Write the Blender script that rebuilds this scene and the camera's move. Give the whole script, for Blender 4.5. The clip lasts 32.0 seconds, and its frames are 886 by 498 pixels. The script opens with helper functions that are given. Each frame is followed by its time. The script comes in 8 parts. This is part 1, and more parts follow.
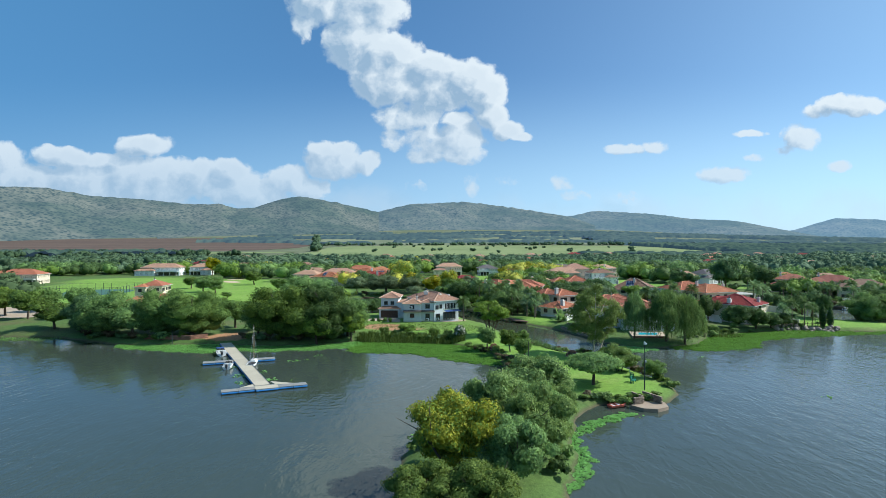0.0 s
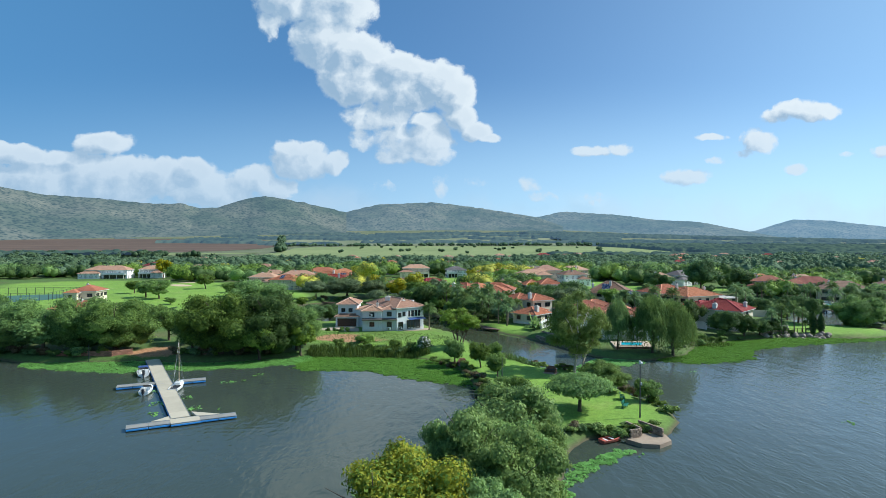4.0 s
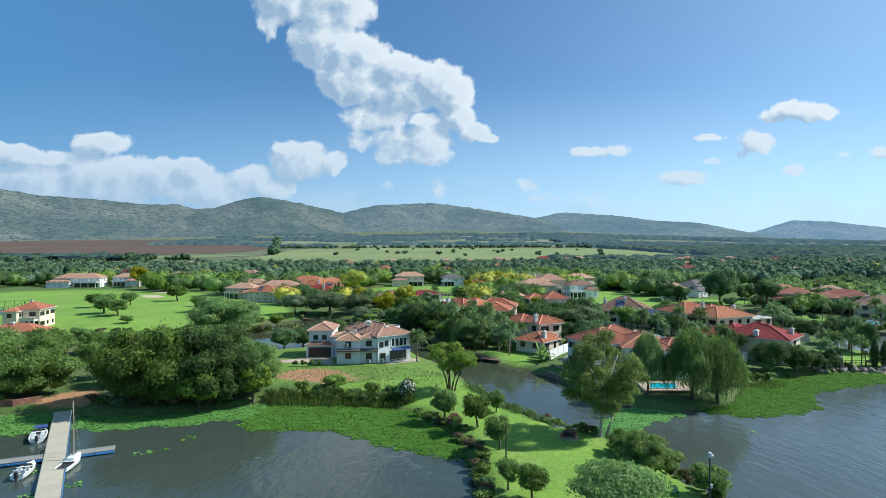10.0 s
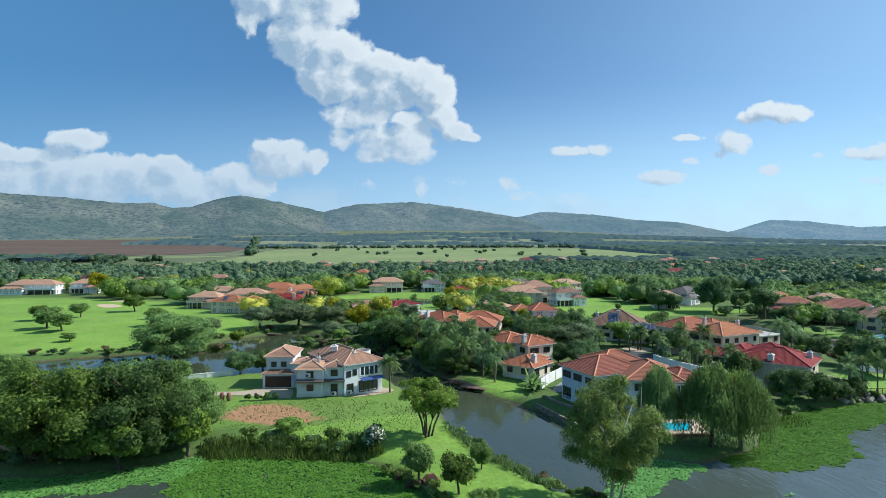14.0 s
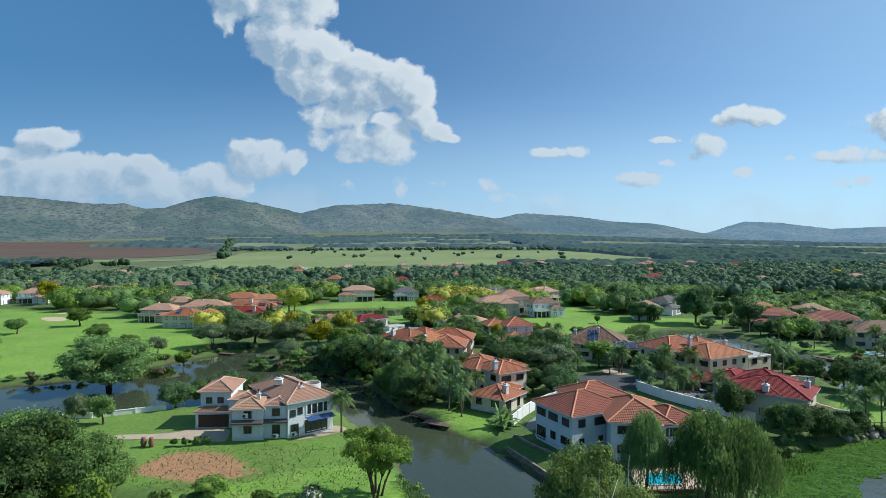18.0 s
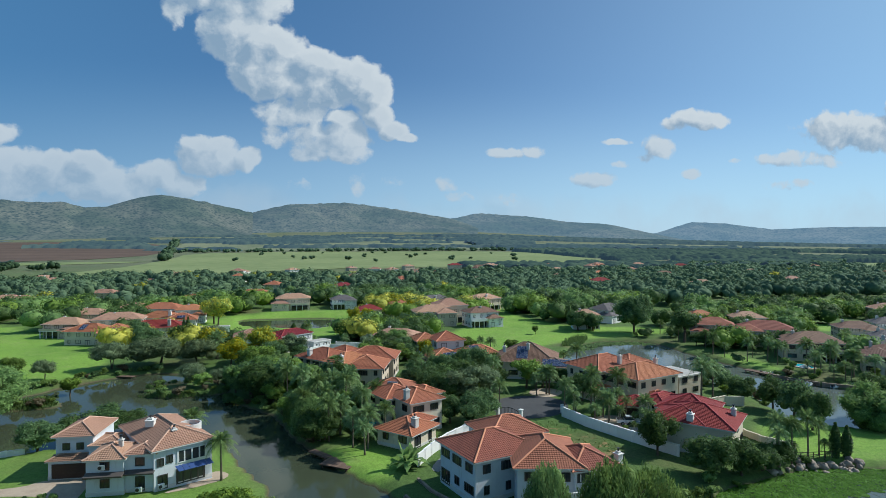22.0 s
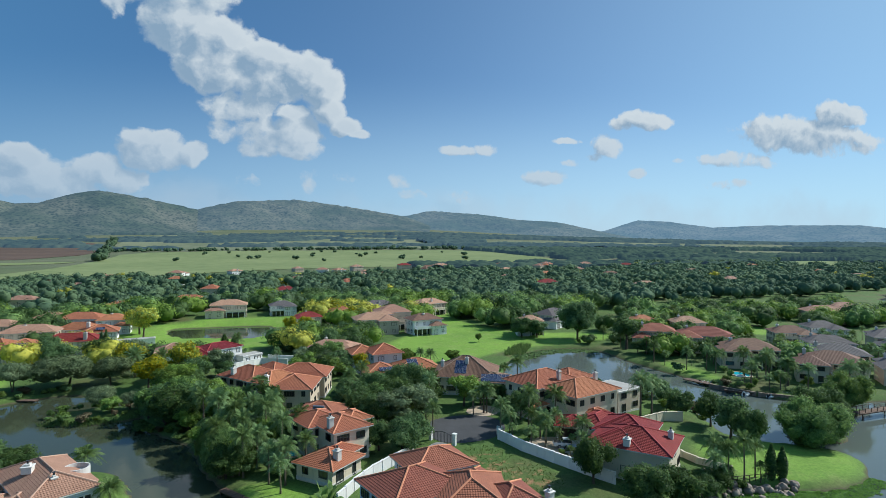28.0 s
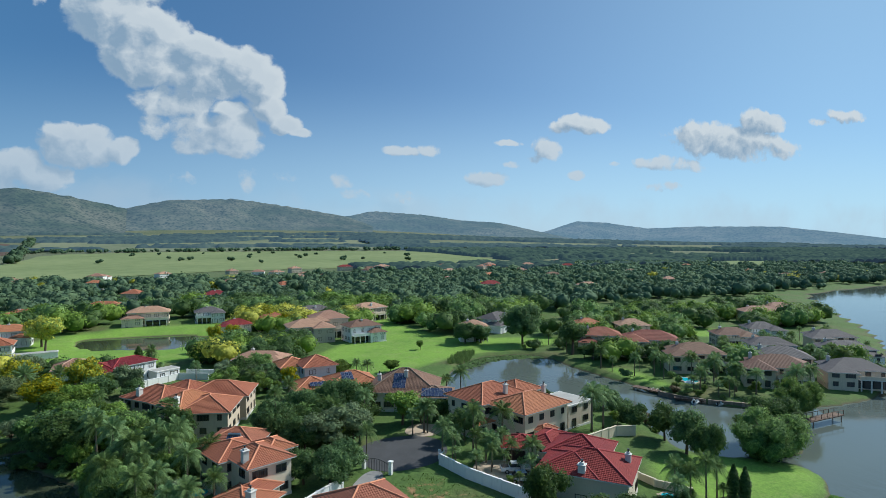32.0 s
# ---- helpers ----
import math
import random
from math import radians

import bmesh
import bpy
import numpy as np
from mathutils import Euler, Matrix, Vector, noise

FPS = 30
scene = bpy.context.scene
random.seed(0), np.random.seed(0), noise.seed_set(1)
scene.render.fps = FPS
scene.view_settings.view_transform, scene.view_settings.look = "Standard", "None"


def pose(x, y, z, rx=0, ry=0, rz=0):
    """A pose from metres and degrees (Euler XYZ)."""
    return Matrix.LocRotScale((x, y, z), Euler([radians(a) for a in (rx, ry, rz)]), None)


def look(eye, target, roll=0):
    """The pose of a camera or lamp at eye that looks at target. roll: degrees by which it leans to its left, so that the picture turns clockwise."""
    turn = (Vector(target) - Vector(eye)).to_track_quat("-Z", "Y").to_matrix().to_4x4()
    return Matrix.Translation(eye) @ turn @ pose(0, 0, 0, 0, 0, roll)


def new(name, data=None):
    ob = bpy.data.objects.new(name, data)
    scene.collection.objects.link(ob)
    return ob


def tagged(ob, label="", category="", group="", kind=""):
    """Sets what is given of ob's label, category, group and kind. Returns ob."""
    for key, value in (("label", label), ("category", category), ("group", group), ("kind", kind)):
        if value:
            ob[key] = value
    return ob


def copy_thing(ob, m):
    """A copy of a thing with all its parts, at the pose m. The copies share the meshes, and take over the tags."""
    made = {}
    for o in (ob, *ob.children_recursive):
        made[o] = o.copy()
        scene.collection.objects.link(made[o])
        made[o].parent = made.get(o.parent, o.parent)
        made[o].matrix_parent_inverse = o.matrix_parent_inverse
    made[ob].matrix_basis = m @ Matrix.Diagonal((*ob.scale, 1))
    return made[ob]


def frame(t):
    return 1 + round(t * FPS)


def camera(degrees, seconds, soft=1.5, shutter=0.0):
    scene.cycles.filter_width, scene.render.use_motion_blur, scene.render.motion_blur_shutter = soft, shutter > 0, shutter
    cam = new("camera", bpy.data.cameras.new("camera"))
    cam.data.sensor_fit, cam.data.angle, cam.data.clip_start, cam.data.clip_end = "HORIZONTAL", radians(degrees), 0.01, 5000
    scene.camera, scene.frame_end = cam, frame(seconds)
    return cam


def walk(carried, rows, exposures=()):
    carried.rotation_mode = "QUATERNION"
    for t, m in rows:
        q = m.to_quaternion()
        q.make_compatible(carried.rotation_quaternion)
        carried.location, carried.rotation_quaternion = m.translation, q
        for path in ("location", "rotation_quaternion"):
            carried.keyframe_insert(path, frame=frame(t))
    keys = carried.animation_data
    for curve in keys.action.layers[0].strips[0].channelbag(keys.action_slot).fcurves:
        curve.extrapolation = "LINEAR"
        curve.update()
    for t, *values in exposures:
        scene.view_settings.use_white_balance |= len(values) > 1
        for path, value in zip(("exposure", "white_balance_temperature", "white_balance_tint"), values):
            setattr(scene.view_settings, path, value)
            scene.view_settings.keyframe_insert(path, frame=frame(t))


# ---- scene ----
cam = camera(74.30, 32.0, soft=0.5)
PATH = [
    (0, pose(-1.78, -21.98, 24.73, 89.272, 0, 0.646)),
    (1, pose(-1.56, -17.92, 24.67, 89.349, 0, 0.588)),
    (2, pose(-1.32, -13.75, 24.69, 89.353, 0, 0.074)),
    (3, pose(-0.99, -9.83, 24.65, 89.407, 0, -1.493)),
    (3.5, pose(-0.74, -7.89, 24.67, 89.379, 0, -2.182)),
    (5.5, pose(0.39, 0.13, 24.96, 89.245, 0, -2.552)),
    (6, pose(0.69, 2.21, 25.07, 89.263, 0, -2.481)),
    (7, pose(1.12, 6.54, 25.68, 89.284, 0, -2.434)),
    (8, pose(1.57, 10.64, 26.56, 89.288, 0, -2.339)),
    (9, pose(2.06, 14.72, 27.46, 89.252, 0, -2.386)),
    (10, pose(2.42, 19.01, 28.08, 89.371, 0, -2.545)),
    (13, pose(3.55, 31.78, 30.21, 89.273, 0, -3.840)),
    (16.5, pose(6.56, 43.88, 33.00, 89.280, 0, -5.423)),
    (17, pose(7.18, 45.54, 33.39, 89.308, 0, -5.660)),
    (18, pose(8.84, 48.64, 34.19, 89.339, 0, -6.305)),
    (19, pose(10.97, 51.39, 34.98, 89.318, 0, -7.037)),
    (20, pose(13.54, 53.71, 35.88, 89.338, 0, -8.306)),
    (21, pose(16.46, 55.92, 36.76, 89.310, 0, -9.451)),
    (22, pose(19.52, 57.92, 37.55, 89.286, 0, -10.496)),
    (23, pose(22.29, 59.57, 38.28, 89.351, 0, -11.491)),
    (24, pose(23.89, 60.39, 39.09, 89.475, 0, -12.387)),
    (25.5, pose(24.55, 60.76, 40.09, 89.326, 0, -13.914)),
    (27.5, pose(25.14, 63.16, 40.82, 89.022, 0, -14.890)),
    (28, pose(25.36, 64.14, 40.83, 89.016, 0, -15.109)),
    (29, pose(26.35, 66.65, 40.86, 88.987, 0, -15.479)),
    (30, pose(27.48, 69.45, 40.88, 88.939, 0, -15.807)),
    (31, pose(28.71, 72.42, 40.96, 88.918, 0, -16.046)),
    (31.5, pose(29.33, 73.90, 41.10, 88.961, 0, -16.829)),
    (32, pose(29.96, 75.39, 41.24, 89.060, 0, -20.651)),
]
EXPOSURE = [(0, 0.40, 5800, 4), (9, 0.40, 5800, 4), (16, 0.27, 5800, 4), (23, 0.00, 5800, 4), (25, 0.00, 5800, 4), (28, 0.05, 5800, 4), (32, 0.00, 5800, 4)]
walk(cam, PATH, EXPOSURE)

# ---------------------------------------------------------------- light
SUN_AZ, SUN_EL = 82.0, 42.0          # degrees to the right of +y, above the horizon
sun = new("sun", bpy.data.lights.new("sun", "SUN"))
sun.data.energy, sun.data.angle, sun.data.color = 5.0, radians(0.53), (1.0, 0.93, 0.82)
_d = Vector((math.sin(radians(SUN_AZ)) * math.cos(radians(SUN_EL)), math.cos(radians(SUN_AZ)) * math.cos(radians(SUN_EL)), math.sin(radians(SUN_EL))))
sun.matrix_world = look(_d * 300, (0, 0, 0))


class Nodes:
    """A short way to write node trees."""

    def __init__(self, tree):
        self.tree = tree
        tree.nodes.clear()

    def add(self, kind, values=(), **props):
        n = self.tree.nodes.new(kind)
        for k, v in props.items():
            setattr(n, k, v)
        for key, v in dict(values).items():
            self.put(n.inputs[key], v)
        return n

    def put(self, socket, v):
        if isinstance(v, bpy.types.NodeSocket):
            self.tree.links.new(v, socket)
        else:
            if socket.type == "RGBA" and len(v) == 3:
                v = (*v, 1)
            socket.default_value = v

    def math(self, op, a, b=0.0, c=0.0, clamp=False):
        return self.add("ShaderNodeMath", {0: a, 1: b, 2: c}, operation=op, use_clamp=clamp).outputs[0]

    def mix(self, f, a, b):
        n = self.add("ShaderNodeMix", {0: f, 6: a, 7: b}, data_type="RGBA")
        return n.outputs[2]

    def noise(self, vec, scale, detail=3.0, rough=0.55, out=0, dist=0.0):
        n = self.add("ShaderNodeTexNoise", {"Scale": scale, "Detail": detail, "Roughness": rough, "Distortion": dist})
        if vec is not None:
            self.put(n.inputs["Vector"], vec)
        return n.outputs[out]

    def ramp(self, v, lo, hi, a=0.0, b=1.0, smooth=False):
        n = self.add("ShaderNodeMapRange", {0: v, 1: lo, 2: hi, 3: a, 4: b}, interpolation_type="SMOOTHSTEP" if smooth else "LINEAR")
        return n.outputs[0]


# sky: clear blue with cumulus clouds
world = bpy.data.worlds.new("world")
scene.world = world
world.use_nodes = True
W = Nodes(world.node_tree)
sky = W.add("ShaderNodeTexSky", sky_type="NISHITA", sun_disc=False, sun_elevation=radians(SUN_EL), sun_rotation=radians(SUN_AZ),
            altitude=1200.0, air_density=1.0, dust_density=0.6, ozone_density=6.0)
way = W.add("ShaderNodeTexCoord").outputs["Generated"]
sep = W.add("ShaderNodeSeparateXYZ", {0: way})
ahead_y = W.math("MAXIMUM", sep.outputs[1], 0.02)
px, pz = W.math("DIVIDE", sep.outputs[0], ahead_y), W.math("DIVIDE", sep.outputs[2], ahead_y)
flat = W.add("ShaderNodeCombineXYZ", {0: px, 1: pz, 2: 0.0}).outputs[0]
warp = W.noise(flat, 9.0, 3.0, 0.6, out=1)
bent = W.add("ShaderNodeVectorMath", {0: flat, 1: W.add("ShaderNodeVectorMath", {0: W.add("ShaderNodeVectorMath", {0: warp, 1: (0.5, 0.5, 0.5)}, operation="SUBTRACT").outputs[0], 3: 0.035}, operation="SCALE").outputs[0]}, operation="ADD").outputs[0]
# each cloud: place across and up, half width, half height, thickness
CLOUDS = [
    (-0.216, 0.423, 0.066, 0.055, 1.2), (-0.14, 0.4, 0.068, 0.056, 1.4), (-0.154, 0.344, 0.068, 0.051, 1.4), (-0.1, 0.323, 0.057, 0.042, 1.4), (-0.104, 0.281, 0.069, 0.047, 1.4), (-0.03, 0.293, 0.052, 0.038, 1.4),
    (-0.026, 0.254, 0.068, 0.034, 1.3), (0.034, 0.277, 0.05, 0.04, 1.4), (0.061, 0.254, 0.039, 0.044, 1.4), (0.069, 0.216, 0.031, 0.029, 1.3), (0.095, 0.191, 0.027, 0.017, 1.2), (0.119, 0.177, 0.022, 0.009, 0.9),
]
SKIRTS = [
    (-0.068, 0.212, 0.07, 0.03, 0.76), (-0.031, 0.175, 0.061, 0.034, 0.81), (0.021, 0.181, 0.046, 0.034, 0.98), (0.021, 0.15, 0.046, 0.023, 0.85), (-0.096, 0.173, 0.032, 0.026, 0.61), (-0.04, 0.146, 0.039, 0.021, 0.67),
    (0.012, 0.207, 0.03, 0.015, 1.10), (-0.2, 0.136, 0.059, 0.033, 1.04), (-0.217, 0.153, 0.032, 0.018, 1), (-0.182, 0.155, 0.025, 0.017, 1), (-0.143, 0.132, 0.024, 0.021, 1.04), (-0.254, 0.37, 0.023, 0.031, 0.61),
]
LOW_CLOUDS = [
    (-0.751, 0.088, 0.172, 0.053, 1.19), (-0.621, 0.096, 0.133, 0.048, 1.19), (-0.514, 0.101, 0.129, 0.048, 1.19), (-0.436, 0.108, 0.091, 0.036, 1.25), (-0.373, 0.124, 0.041, 0.027, 1.25), (-0.365, 0.091, 0.127, 0.034, 1.06),
    (-0.282, 0.107, 0.043, 0.029, 1.19), (-0.24, 0.087, 0.044, 0.024, 0.88), (-0.527, 0.165, 0.053, 0.021, 1.31), (-0.667, 0.144, 0.062, 0.021, 1.19), (-0.597, 0.14, 0.052, 0.017, 1.12), (-0.803, 0.134, 0.088, 0.034, 1.19),
]
SMALL_CLOUDS = [
    (0.308, 0.156, 0.043, 0.012, 0.75), (0.347, 0.159, 0.029, 0.014, 1), (0.688, 0.234, 0.066, 0.021, 1), (0.626, 0.223, 0.041, 0.015, 0.7), (0.595, 0.177, 0.036, 0.029, 0.92), (0.57, 0.154, 0.029, 0.012, 0.6),
    (0.51, 0.187, 0.037, 0.008, 0.7), (0.468, 0.111, 0.05, 0.018, 0.8), (0.66, 0.132, 0.023, 0.012, 0.7), (0.515, 0.143, 0.024, 0.011, 0.5), (0.754, 0.155, 0.019, 0.006, 0.5), (0.045, 0.097, 0.027, 0.025, 0.44),
    (0.103, 0.104, 0.039, 0.016, 0.40), (0.190, 0.100, 0.026, 0.020, 0.44), (0.21, 0.078, 0.036, 0.014, 0.44), (-0.063, 0.092, 0.028, 0.017, 0.40), (0.299, 0.079, 0.033, 0.016, 0.36),
]
EAST_CLOUDS = [
    (1.057, 0.218, 0.188, 0.045, 0.95), (1.152, 0.268, 0.076, 0.033, 1.05), (0.974, 0.231, 0.047, 0.039, 1.02), (0.849, 0.166, 0.067, 0.017, 0.85), (1.219, 0.212, 0.071, 0.029, 0.85), (0.923, 0.162, 0.092, 0.017, 0.7),
    (1.434, 0.301, 0.091, 0.018, 0.75), (1.328, 0.282, 0.049, 0.012, 0.6), (0.871, 0.112, 0.074, 0.017, 0.45),
]


def cloud_cover(blobs, vec):
    total = None
    for cx, cy, hw, hh, thick in blobs:
        off = W.add("ShaderNodeVectorMath", {0: vec, 1: (cx, cy, 0)}, operation="SUBTRACT").outputs[0]
        off = W.add("ShaderNodeVectorMath", {0: off, 1: (1 / hw, 1 / hh, 0)}, operation="MULTIPLY").outputs[0]
        far = W.add("ShaderNodeVectorMath", {0: off}, operation="LENGTH").outputs["Value"]
        blob = W.ramp(far, 0.3, 1.35, thick, 0.0, smooth=True)
        total = blob if total is None else W.math("MAXIMUM", total, blob)
    return total


def billows(vec):
    """Cauliflower heads of two sizes, with finer curls over them."""
    heads = W.add("ShaderNodeTexVoronoi", {"Vector": vec, "Scale": 15.0, "Smoothness": 0.35}, voronoi_dimensions="2D", feature="SMOOTH_F1").outputs["Distance"]
    curls = W.add("ShaderNodeTexVoronoi", {"Vector": vec, "Scale": 37.0, "Smoothness": 0.35}, voronoi_dimensions="2D", feature="SMOOTH_F1").outputs["Distance"]
    lumps = W.math("MULTIPLY_ADD", heads, -0.34, W.math("MULTIPLY_ADD", curls, -0.24, 0.26))
    return W.math("MULTIPLY_ADD", W.noise(vec, 13.0, 6.0, 0.6), 1.1, W.math("MULTIPLY_ADD", W.noise(vec, 42.0, 7.0, 0.62), 1.15, W.math("SUBTRACT", lumps, 1.14)))


def density(vec):
    """How thick the clouds are: the tall cumulus, then the low bank and the scattered small clouds."""
    tall = cloud_cover(CLOUDS + SKIRTS, vec)
    small = cloud_cover(LOW_CLOUDS + SMALL_CLOUDS + EAST_CLOUDS, vec)
    most = W.math("MAXIMUM", tall, small)
    return W.math("MULTIPLY", W.math("ADD", most, billows(vec)), W.ramp(most, 0.0, 0.25))


here = density(bent)
sunward = density(W.add("ShaderNodeVectorMath", {0: bent, 1: (0.020, 0.017, 0.0)}, operation="ADD").outputs[0])
soft = W.noise(bent, 5.0, 4.0, 0.6)
haze = W.math("ADD", W.ramp(pz, 0.04, 0.16, 0.42, 0.0, smooth=True), W.math("MULTIPLY_ADD", soft, 0.9, -0.52))
front = W.ramp(sep.outputs[1], 0.05, 0.25)
low_thin = W.ramp(pz, 0.08, 0.22, 0.74, 0.97)
cover = W.math("MULTIPLY", W.ramp(here, 0.22, 0.68, smooth=True), low_thin)
cover = W.math("MAXIMUM", cover, W.ramp(haze, 0.15, 0.5, 0.0, 0.42, smooth=True))
cover = W.math("MULTIPLY", cover, front, clamp=True)
lit = W.ramp(W.math("SUBTRACT", here, sunward), -0.40, 0.40)
lit = W.math("MULTIPLY_ADD", lit, 1.0, W.ramp(here, 0.3, 1.3, 0.18, -0.14), clamp=True)
cloud = W.mix(lit, (3.1, 4.1, 5.2), (7.5, 7.6, 7.6))
cloud = W.mix(W.ramp(pz, 0.08, 0.24, 0.5, 0.0), cloud, (4.9, 5.6, 6.3))
clear = W.mix(W.ramp(pz, -0.02, 0.30, 0.78, 0.0, smooth=True), sky.outputs[0], (6.2, 8.2, 9.6))
clear = W.mix(W.ramp(px, -0.3, 1.5, 0.0, 0.46, smooth=True), clear, (5.6, 8.1, 9.4))
clear = W.mix(W.ramp(px, -1.0, 0.75, 0.74, 0.0, smooth=True), clear, (0.95, 2.6, 4.7))
tone = W.mix(cover, clear, cloud)
back = W.add("ShaderNodeBackground", {0: tone, 1: 0.087})
W.tree.links.new(back.outputs[0], W.add("ShaderNodeOutputWorld").inputs[0])


# ---------------------------------------------------------------- helpers for building
class Geo:
    """Collects verts, faces, material slots and uv, and links them as one mesh object."""

    def __init__(self):
        self.v, self.f, self.m, self.uv, self.weld = [], [], [], {}, False

    def face(self, pts, m=0, uv=None):
        n = len(self.v)
        self.v.extend(tuple(p) for p in pts)
        if uv:
            self.uv[len(self.f)] = uv
        self.f.append(tuple(range(n, n + len(pts))))
        self.m.append(m)

    def solid(self, verts, faces, m=0):
        n = len(self.v)
        self.v.extend(tuple(p) for p in verts)
        for f in faces:
            self.f.append(tuple(n + i for i in f))
            self.m.append(m)

    def box(self, c, s, m=0, rz=0.0, bevel=0.0):
        """Box by centre and full size, turned about z by degrees; bevel chamfers its upright and top edges."""
        ca, sa = math.cos(radians(rz)), math.sin(radians(rz))
        hx, hy, hz = s[0] / 2, s[1] / 2, s[2] / 2
        b = min(bevel, hx * 0.9, hy * 0.9, hz * 0.9)

        def ring(ix, iy, z):
            pts = [(-hx + ix, -hy + iy + b), (-hx + ix + b, -hy + iy), (hx - ix - b, -hy + iy), (hx - ix, -hy + iy + b),
                   (hx - ix, hy - iy - b), (hx - ix - b, hy - iy), (-hx + ix + b, hy - iy), (-hx + ix, hy - iy - b)]
            if b <= 0:
                pts = [(-hx, -hy), (hx, -hy), (hx, hy), (-hx, hy)]
            return [(c[0] + x * ca - y * sa, c[1] + x * sa + y * ca, c[2] + z) for x, y in pts]

        rings = [ring(0, 0, -hz), ring(0, 0, hz - b)] + ([ring(b * 0.7, b * 0.7, hz)] if b > 0 else [])
        k = len(rings[0])
        verts = [p for r in rings for p in r]
        faces = [tuple(range(k - 1, -1, -1)), tuple(range((len(rings) - 1) * k, len(rings) * k))]
        for r in range(len(rings) - 1):
            faces += [(r * k + i, r * k + (i + 1) % k, (r + 1) * k + (i + 1) % k, (r + 1) * k + i) for i in range(k)]
        self.solid(verts, faces, m)

    def tube(self, pts, radii, sides=8, m=0, cap=True):
        """A tapered tube along points."""
        n0, rings = len(self.v), []
        pts = [Vector(p) for p in pts]
        for i, p in enumerate(pts):
            d = (pts[min(i + 1, len(pts) - 1)] - pts[max(i - 1, 0)]).normalized()
            side = d.cross(Vector((0, 0, 1)) if abs(d.z) < 0.95 else Vector((1, 0, 0))).normalized()
            up = side.cross(d)
            r = radii[i] if isinstance(radii, (list, tuple)) else radii
            rings.append([p + r * (math.cos(2 * math.pi * k / sides) * side + math.sin(2 * math.pi * k / sides) * up) for k in range(sides)])
        verts = [q for r in rings for q in r]
        faces = [(i * sides + k, i * sides + (k + 1) % sides, (i + 1) * sides + (k + 1) % sides, (i + 1) * sides + k)
                 for i in range(len(rings) - 1) for k in range(sides)]
        if cap:
            faces += [tuple(range(sides - 1, -1, -1)), tuple(range((len(rings) - 1) * sides, len(rings) * sides))]
        self.solid(verts, faces, m)

    def prism(self, poly, z0, z1, m=0, m_side=None):
        """An upright prism over a plan polygon (counter-clockwise)."""
        k = len(poly)
        zs0 = z0 if callable(z0) else (lambda x, y: z0)
        verts = [(x, y, zs0(x, y)) for x, y in poly] + [(x, y, z1) for x, y in poly]
        n = len(self.v)
        self.solid(verts, [tuple(range(k, 2 * k))], m)
        self.solid([], [], m)
        for i in range(k):
            j = (i + 1) % k
            self.f.append((n + i, n + j, n + k + j, n + k + i))
            self.m.append(m if m_side is None else m_side)

    def mesh(self, name, mats, smooth=False):
        if self.weld:
            seen, remap, vs = {}, [], []
            for p in self.v:
                key = (round(p[0], 3), round(p[1], 3), round(p[2], 3))
                if key not in seen:
                    seen[key] = len(vs)
                    vs.append(p)
                remap.append(seen[key])
            tri = {i: list(dict.fromkeys(remap[k] for k in f)) for i, f in enumerate(self.f)}
            uv = {}
            faces, ms = [], []
            for i, f in enumerate(self.f):
                if len(tri[i]) < 3:
                    continue
                if i in self.uv:
                    first = [[remap[k] for k in f].index(k) for k in tri[i]]
                    uv[len(faces)] = [self.uv[i][k] for k in first]
                faces.append(tuple(tri[i]))
                ms.append(self.m[i])
            self.v, self.f, self.m, self.uv = vs, faces, ms, uv
        me = bpy.data.meshes.new(name)
        me.from_pydata(self.v, [], self.f)
        for mt in mats:
            me.materials.append(mt)
        if len(mats) > 1:
            me.polygons.foreach_set("material_index", self.m)
        if self.uv:
            layer = me.uv_layers.new(name="UVMap").data
            for i, uv in self.uv.items():
                for li, c in zip(me.polygons[i].loop_indices, uv):
                    layer[li].uv = c
        if smooth:
            me.polygons.foreach_set("use_smooth", [True] * len(me.polygons))
        me.update()
        return me

    def make(self, name, mats, parent=None, label="", smooth=False):
        mats = mats if isinstance(mats, (list, tuple)) else [mats]
        ob = new(name, self.mesh(name, mats, smooth))
        if parent:
            ob.parent = parent
        return tagged(ob, label)


def thing(name, label, category, group="", kind="", at=None):
    return tagged_at(new(name), label, category, group, kind, at)


def tagged_at(ob, label, category, group="", kind="", at=None):
    if at is not None:
        ob.matrix_basis = at
    return tagged(ob, label, category, group, kind)


def child(name, me, parent, m=None, label=""):
    ob = new(name, me)
    ob.parent = parent
    if m is not None:
        ob.matrix_basis = m
    return tagged(ob, label)


def arrays_mesh(name, verts, quads, mats, mat_index=None, smooth=False):
    """A mesh from numpy arrays of verts (n, 3) and quads (m, 4)."""
    me = bpy.data.meshes.new(name)
    me.vertices.add(len(verts))
    me.vertices.foreach_set("co", np.asarray(verts, np.float32).ravel())
    me.loops.add(quads.size)
    me.loops.foreach_set("vertex_index", np.asarray(quads, np.int32).ravel())
    me.polygons.add(len(quads))
    me.polygons.foreach_set("loop_start", np.arange(0, quads.size, quads.shape[1], dtype=np.int32))
    for mt in mats:
        me.materials.append(mt)
    if mat_index is not None:
        me.polygons.foreach_set("material_index", np.asarray(mat_index, np.int32))
    if smooth:
        me.polygons.foreach_set("use_smooth", [True] * len(quads))
    me.update(calc_edges=True)
    return me


